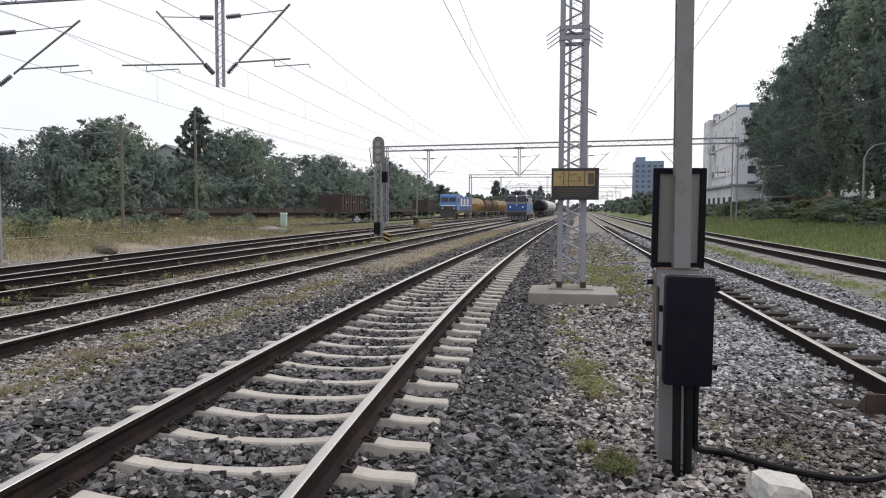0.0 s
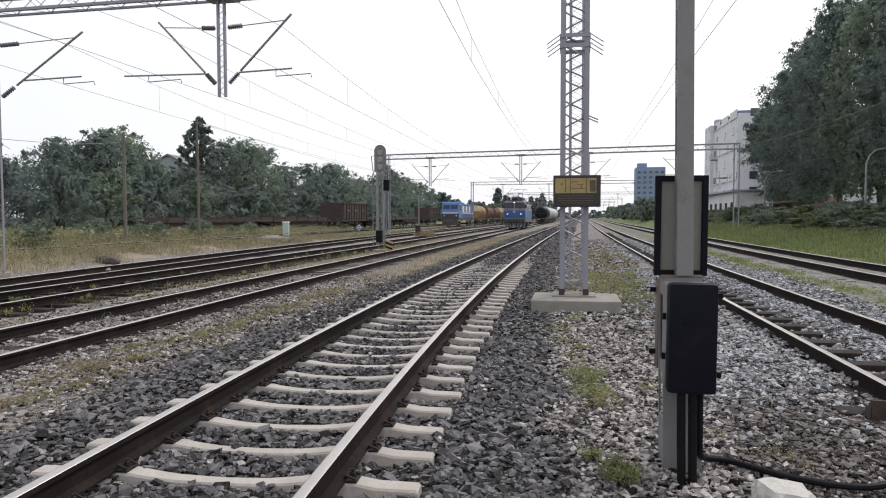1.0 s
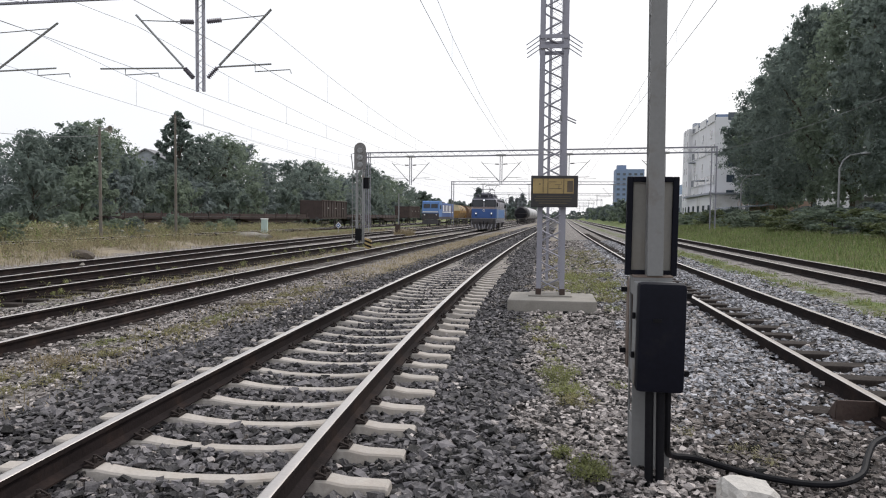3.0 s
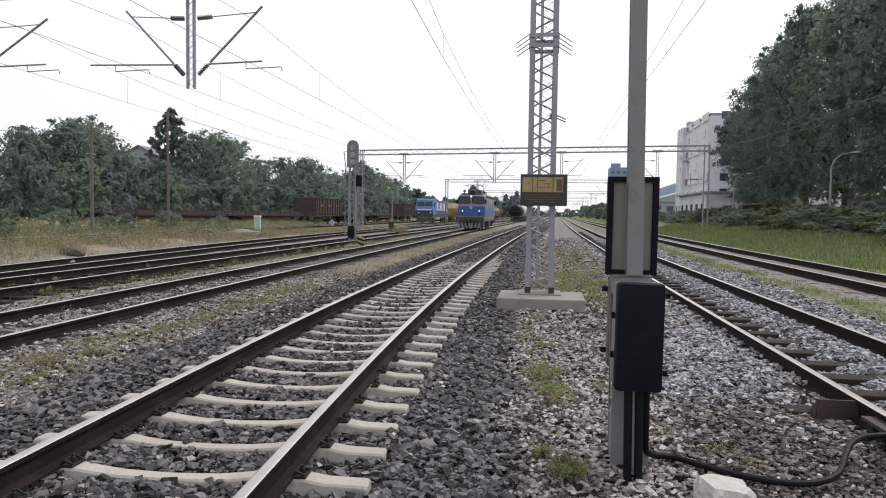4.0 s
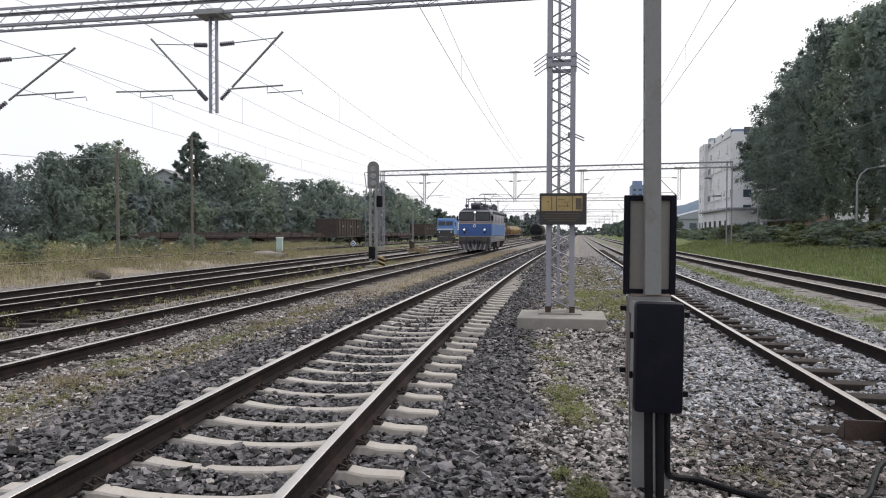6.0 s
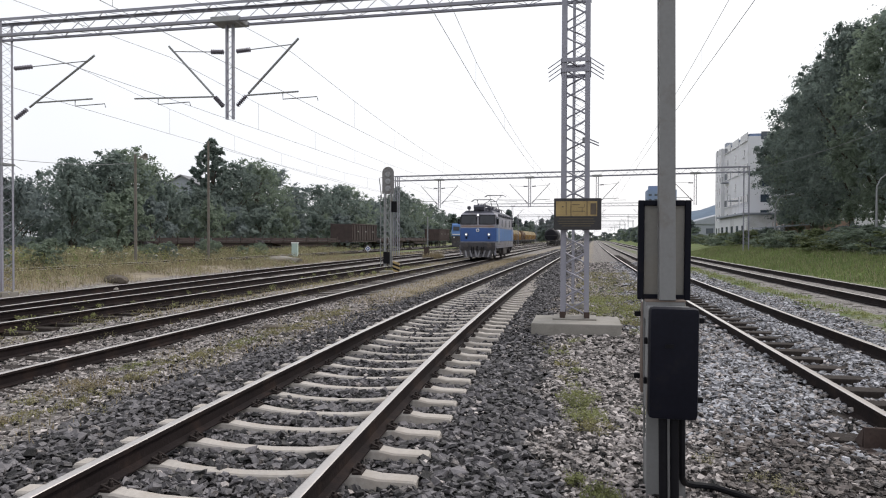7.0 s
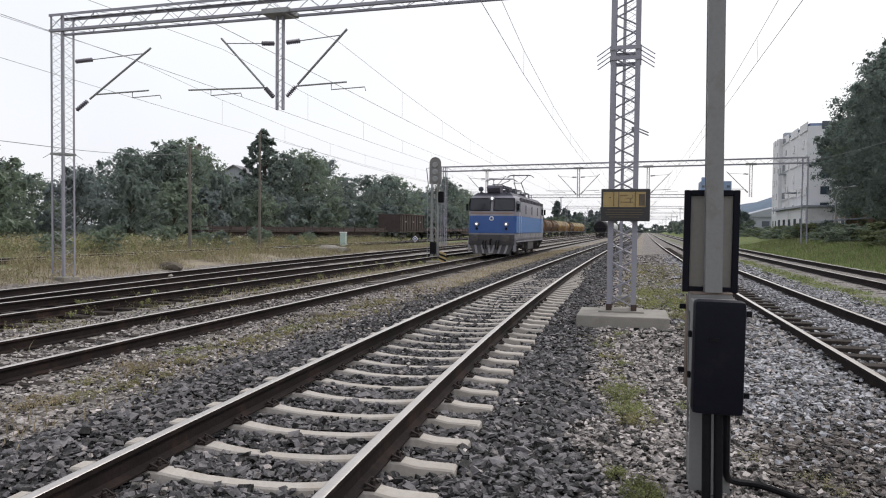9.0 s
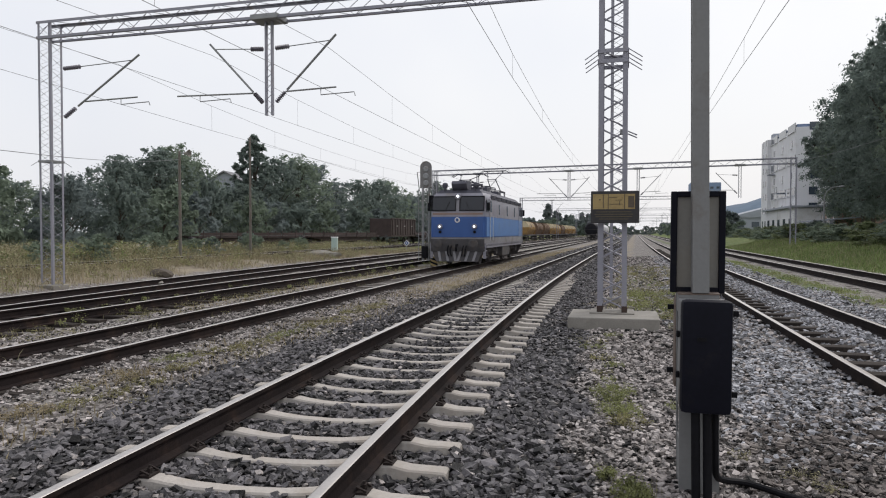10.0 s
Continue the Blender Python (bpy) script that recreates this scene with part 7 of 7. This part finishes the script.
def grass():
    rng = np.random.default_rng(9)

    def put(name, area, per, keep, h, w, material, label, bend=0.35):
        x, y = scatter(rng, *area, per, keep)
        k = len(x)
        blades(name, rng, x, y, rng.uniform(h[0], h[1], k), rng.uniform(w * 0.6, w * 1.4, k), material, label, bend)

    def bank(x, y, r):
        d = x - lines(y)["far_right"] - 1.9
        return (d > 0.25 * fuzz(x, y, 1.1)) & (r < 0.5 + 0.5 * np.clip(d, 0, 1))
    put("bank_grass", (8.4, 15, 14, 75), 150, bank, (0.08, 0.3), 0.009, M_GRASS, "long green grass on the bank beside the outer track", 0.9)
    put("bank_grass", (8.6, 14, 22, 75), 30, bank, (0.15, 0.4), 0.008, M_OLIVE, "seeding olive stalks on the bank", 0.7)

    def weeds(x, y, r):
        d = lines(y)["fourth"] - 1.9 - x
        return (d > 0) & (r < 0.6 + 0.4 * np.clip(d / 3, 0, 1)) & (np.abs(x + 22.4) > 0.4) & (fuzz(x, y, 2.2, 4) > -0.45)
    def low(x, y, r):
        return weeds(x, y, r) & (np.abs(x + 22.4) > 1.3)
    put("weeds", (-24, -14, 9, 75), 45, low, (0.08, 0.4), 0.008, M_DRYGRASS, "soft straw-coloured grass over the disused sidings", 1.6)
    put("weeds", (-24, -14, 9, 75), 85, low, (0.08, 0.34), 0.007, M_OLIVE, "soft olive grass over the disused sidings", 1.6)

    def clumps(area, per_m2, keep, h, s, per, size, material, label, name="weeds"):
        x, y = scatter(rng, *area, per_m2, keep)
        hh = rng.uniform(*h, len(x))
        leafy(name, rng, x, y, hh, hh * rng.uniform(s * 0.7, s * 1.3, len(x)), per, size, material, label)
    clumps((-24, -15, 10, 70), 3.6, lambda x, y, r: low(x, y, r) & (fuzz(x, y, 1.6, 8) > -0.1), (0.12, 0.55), 0.7, 28, 0.028, M_OLIVE, "low olive weed clumps over the disused sidings")
    clumps((-24, -15, 10, 70), 2.0, lambda x, y, r: low(x, y, r) & (fuzz(x, y, 1.3, 5) > 0.0), (0.15, 0.5), 0.7, 26, 0.03, M_WEED, "fresh green weed clumps over the disused sidings")
    clumps((-24, -16, 14, 56), 2.6, lambda x, y, r: low(x, y, r) & (np.abs(x + 22.4) > 0.9) & (fuzz(x, y, 1.8, 3) > -0.2), (0.35, 0.95), 0.42, 50, 0.03, M_OLIVE, "bushy olive weeds along the overgrown siding")
    put("weeds", (-24, -15.5, 14, 56), 26, lambda x, y, r: low(x, y, r) & (fuzz(x, y, 1.4, 6) > -0.1), (0.35, 0.95), 0.005, M_DRYGRASS, "feathery seeding grass along the overgrown siding", 0.9)
    clumps((-24, -16, 14, 56), 0.9, lambda x, y, r: low(x, y, r) & (fuzz(x, y, 1.5, 9) > 0.15), (0.3, 0.8), 0.42, 50, 0.03, M_WEED, "bushy green weeds along the overgrown siding")
    clumps((-38, -24.6, 14, 72), 2.4, None, (0.5, 1.25), 0.45, 44, 0.05, M_OLIVE, "tall bushy olive weeds before the wood")
    clumps((-38, -24.6, 14, 72), 1.3, lambda x, y, r: fuzz(x, y, 2.2, 2) > 0.0, (0.6, 1.35), 0.42, 44, 0.05, M_WEED, "tall bushy yellow-green weeds before the wood")
    clumps((-38, -24.6, 14, 72), 0.6, lambda x, y, r: fuzz(x, y, 1.9, 6) > 0.2, (0.6, 1.1), 0.45, 44, 0.05, M_GRASS, "tall bushy green weeds before the wood")
    put("weeds", (-37, -24.6, 14, 70), 16, None, (0.5, 1.2), 0.006, M_DRYGRASS, "dry seeding stalks among tall weeds", 0.9)
    x, y = scatter(rng, -27, -19, 24, 38, 0.3, lambda x, y, r: np.abs(x + 22.4) > 1.3)
    v, f = leaves(rng, np.stack([x, y, ground_z(x, y) + rng.uniform(0.55, 0.95, len(x))], -1), np.full(len(x), 0.09), 14, 0.03, 0.4)
    soup("weeds", v, f, M_UMBEL, "pale flower heads standing over the weeds", "weeds")

    def strip(x, y, r):
        c = lines(y)
        d = x - (c["main"] + c["loop"]) / 2 + 0.3
        return (np.abs(d) < 0.95) & (r < 0.25 + 0.5 * fuzz(x, y, 0.8, 6) + 0.01 * y)
    put("dry_grass", (-8, -3.5, 4, 60), 190, strip, (0.03, 0.13), 0.007, M_DRYGRASS, "thin dry grass on the strip between the tracks", 0.8)

    def tufts(x, y, r):
        c = lines(y)
        d = x - (c["main"] + c["loop"]) / 2 + 0.1
        return (np.abs(d) < 0.6) & (fuzz(x, y, 0.5, 9) > 0.52)
    clumps((-7, -3.5, 4.0, 22), 45, tufts, (0.025, 0.07), 1.5, 22, 0.011, M_MOSS, "low yellow-green creeping weeds on the gravel strip", "grass_tufts")
    put("grass_tufts", (-7, -3.5, 4.0, 22), 110, tufts, (0.03, 0.1), 0.003, M_OLIVE, "low olive grass tufts on the gravel strip", 1.2)

    def between(x, y, r):
        c = lines(y)
        d = x - (c["loop"] + c["third"]) / 2
        return (np.abs(d) < 1.2) & (fuzz(x, y, 0.9, 3) + 0.5 * fuzz(x, y, 3, 1) > 0.05)
    clumps((-11.5, -8, 5, 45), 14, between, (0.05, 0.16), 1.0, 20, 0.014, M_MOSS, "low olive weeds between two side tracks", "grass_tufts")
    put("grass_tufts", (-11.5, -8, 5, 45), 30, between, (0.05, 0.2), 0.005, M_OLIVE, "thin olive grass between two side tracks", 1.3)
    clumps((-12.3, -9.9, 8, 40), 3.0, lambda x, y, r: fuzz(x, y, 0.9, 7) > 0.0, (0.16, 0.36), 0.34, 60, 0.018, M_WEED, "fresh green weeds growing through a side track", "grass_tufts")
    put("dry_grass", (-10.5, -4.6, 18, 75), 60, lambda x, y, r: np.abs(x - (lines(y)["main"] + lines(y)["loop"]) / 2) < 1.1, (0.04, 0.15), 0.008, M_DRYGRASS, "pale dry grass beside the loop track", 1.3)
    put("dry_grass", (-12.0, -8.6, 14, 60), 55, lambda x, y, r: np.abs(x - (lines(y)["third"] + lines(y)["loop"]) / 2) < 1.0, (0.04, 0.16), 0.008, M_DRYGRASS, "pale dry grass between the side tracks", 1.3)

    def beyond(x, y, r):
        return (fuzz(x, y, 0.9, 2) > -0.1) & (np.abs(x - 0.6) < 1.0)
    clumps((-0.6, 1.9, 13.5, 34), 22, beyond, (0.05, 0.2), 0.7, 24, 0.016, M_MOSS, "low yellow-green weeds behind the concrete footing", "grass_tufts")
    put("grass_tufts", (4.3, 7.0, 10, 40), 120, lambda x, y, r: (np.abs(x - lines(y)["right"] - 2.35) < 0.5) & (fuzz(x, y, 1.3, 5) > 0.1), (0.03, 0.14), 0.008, M_GRASS, "low green weeds between two tracks", 0.8)

    put("dry_grass", (-13.6, -12.2, 55.5, 57.5), 260, None, (0.3, 0.85), 0.012, M_DRYGRASS, "pale dry bush of straw by the trackside post", 0.9)
    clumps((0.0, 1.35, 13.7, 19.5), 40, lambda x, y, r: fuzz(x, y, 0.8, 4) > -0.25, (0.08, 0.2), 0.8, 26, 0.017, M_WEED, "bright yellow-green weeds behind the concrete footing", "grass_tufts")
    # single weeds in the near gravel: place, spread, clumps, height, leaf
    for x0, y0, rad, n, h, material in ((0.24, 4.42, 0.13, 60, 0.26, M_WEED), (0.06, 4.75, 0.06, 22, 0.18, M_WEED), (0.1, 6.6, 0.22, 64, 0.15, M_WEED), (0.03, 7.3, 0.24, 56, 0.16, M_WEED), (0.2, 6.2, 0.2, 36, 0.1, M_MOSS), (0.06, 7.0, 0.14, 30, 0.22, M_WEED), (-0.02, 8.8, 0.12, 26, 0.1, M_WEED), (-0.3, 10.2, 0.2, 30, 0.09, M_WEED),
                                        (-0.1, 11.2, 0.14, 16, 0.17, M_WEED), (-0.12, 8.3, 0.16, 18, 0.08, M_MOSS), (-0.2, 9.4, 0.2, 20, 0.07, M_MOSS), (-0.45, 10.8, 0.3, 24, 0.06, M_MOSS), (0.62, 6.9, 0.08, 8, 0.08, M_WEED),
                                        (0.95, 12.4, 0.15, 20, 0.28, M_WEED), (1.0, 5.5, 0.1, 10, 0.06, M_OLIVE), (1.3, 5.2, 0.14, 14, 0.05, M_OLIVE), (1.45, 5.0, 0.12, 10, 0.05, M_OLIVE), (-0.02, 7.9, 0.1, 12, 0.11, M_WEED)):
        a, q = rng.uniform(0, 2 * math.pi, n), rad * np.sqrt(rng.uniform(0, 1, n))
        leafy("weed_tuft", rng, x0 + q * np.cos(a), y0 + q * np.sin(a), rng.uniform(0.4, 1, n) * h, rng.uniform(0.025, 0.055, n), 22, 0.009, material, "small leafy green weed growing in the gravel", 1.0)
    # creeping patches on the strip beside the dark ballast
    for x0, y0, rx, ry, material in ((-5.15, 6.5, 0.14, 0.55, M_MOSS), (-5.2, 5.75, 0.16, 0.25, M_MOSS), (-5.65, 6.25, 0.14, 0.2, M_MOSS), (-5.4, 7.8, 0.16, 0.4, M_MOSS), (-5.9, 8.3, 0.18, 0.4, M_WEED), (-5.65, 8.85, 0.2, 0.5, M_MOSS),
                                     (-5.45, 9.7, 0.25, 0.6, M_MOSS), (-5.5, 10.7, 0.2, 0.6, M_WEED), (-5.5, 12.4, 0.3, 0.9, M_MOSS), (-5.7, 14.8, 0.3, 1.2, M_MOSS), (-5.5, 5.4, 0.3, 0.35, M_DRYGRASS), (-5.7, 7.0, 0.3, 0.5, M_DRYGRASS)):
        n = int(340 * rx * ry) + 12
        a, q = rng.uniform(0, 2 * math.pi, n), np.sqrt(rng.uniform(0, 1, n))
        leafy("weed_tuft", rng, x0 + rx * q * np.cos(a), y0 + ry * q * np.sin(a), rng.uniform(0.03, 0.09, n), rng.uniform(0.035, 0.075, n), 30, 0.009, material, "low yellow-green weeds creeping over the gravel strip", 0.7)
    # the green row between the right track and the outer one
    for i in range(26):
        y0 = 10.5 + i * 1.15 + rng.uniform(-0.4, 0.4)
        x0 = lines(np.array([y0]))["right"][0] + 2.3 + rng.uniform(-0.2, 0.2)
        n = 16
        leafy("weed_tuft", rng, x0 + rng.normal(size=n) * 0.16, y0 + rng.normal(size=n) * 0.4, rng.uniform(0.04, 0.12, n), rng.uniform(0.04, 0.1, n), 26, 0.015, M_WEED, "low bright green weeds between two tracks", 0.7)
    for x0, y0, h in ((0.3, 4.5, 0.3), (0.14, 4.6, 0.2), (0.05, 7.2, 0.2), (-5.0, 5.6, 0.14), (-5.15, 7.0, 0.12)):
        k = 9
        blades("weed_tuft", rng, x0 + rng.normal(size=k) * 0.05, y0 + rng.normal(size=k) * 0.05, rng.uniform(0.4, 1, k) * h, np.full(k, 0.0022), M_OLIVE, "few thin stalks growing in the gravel", 0.5)


grass()


motions()
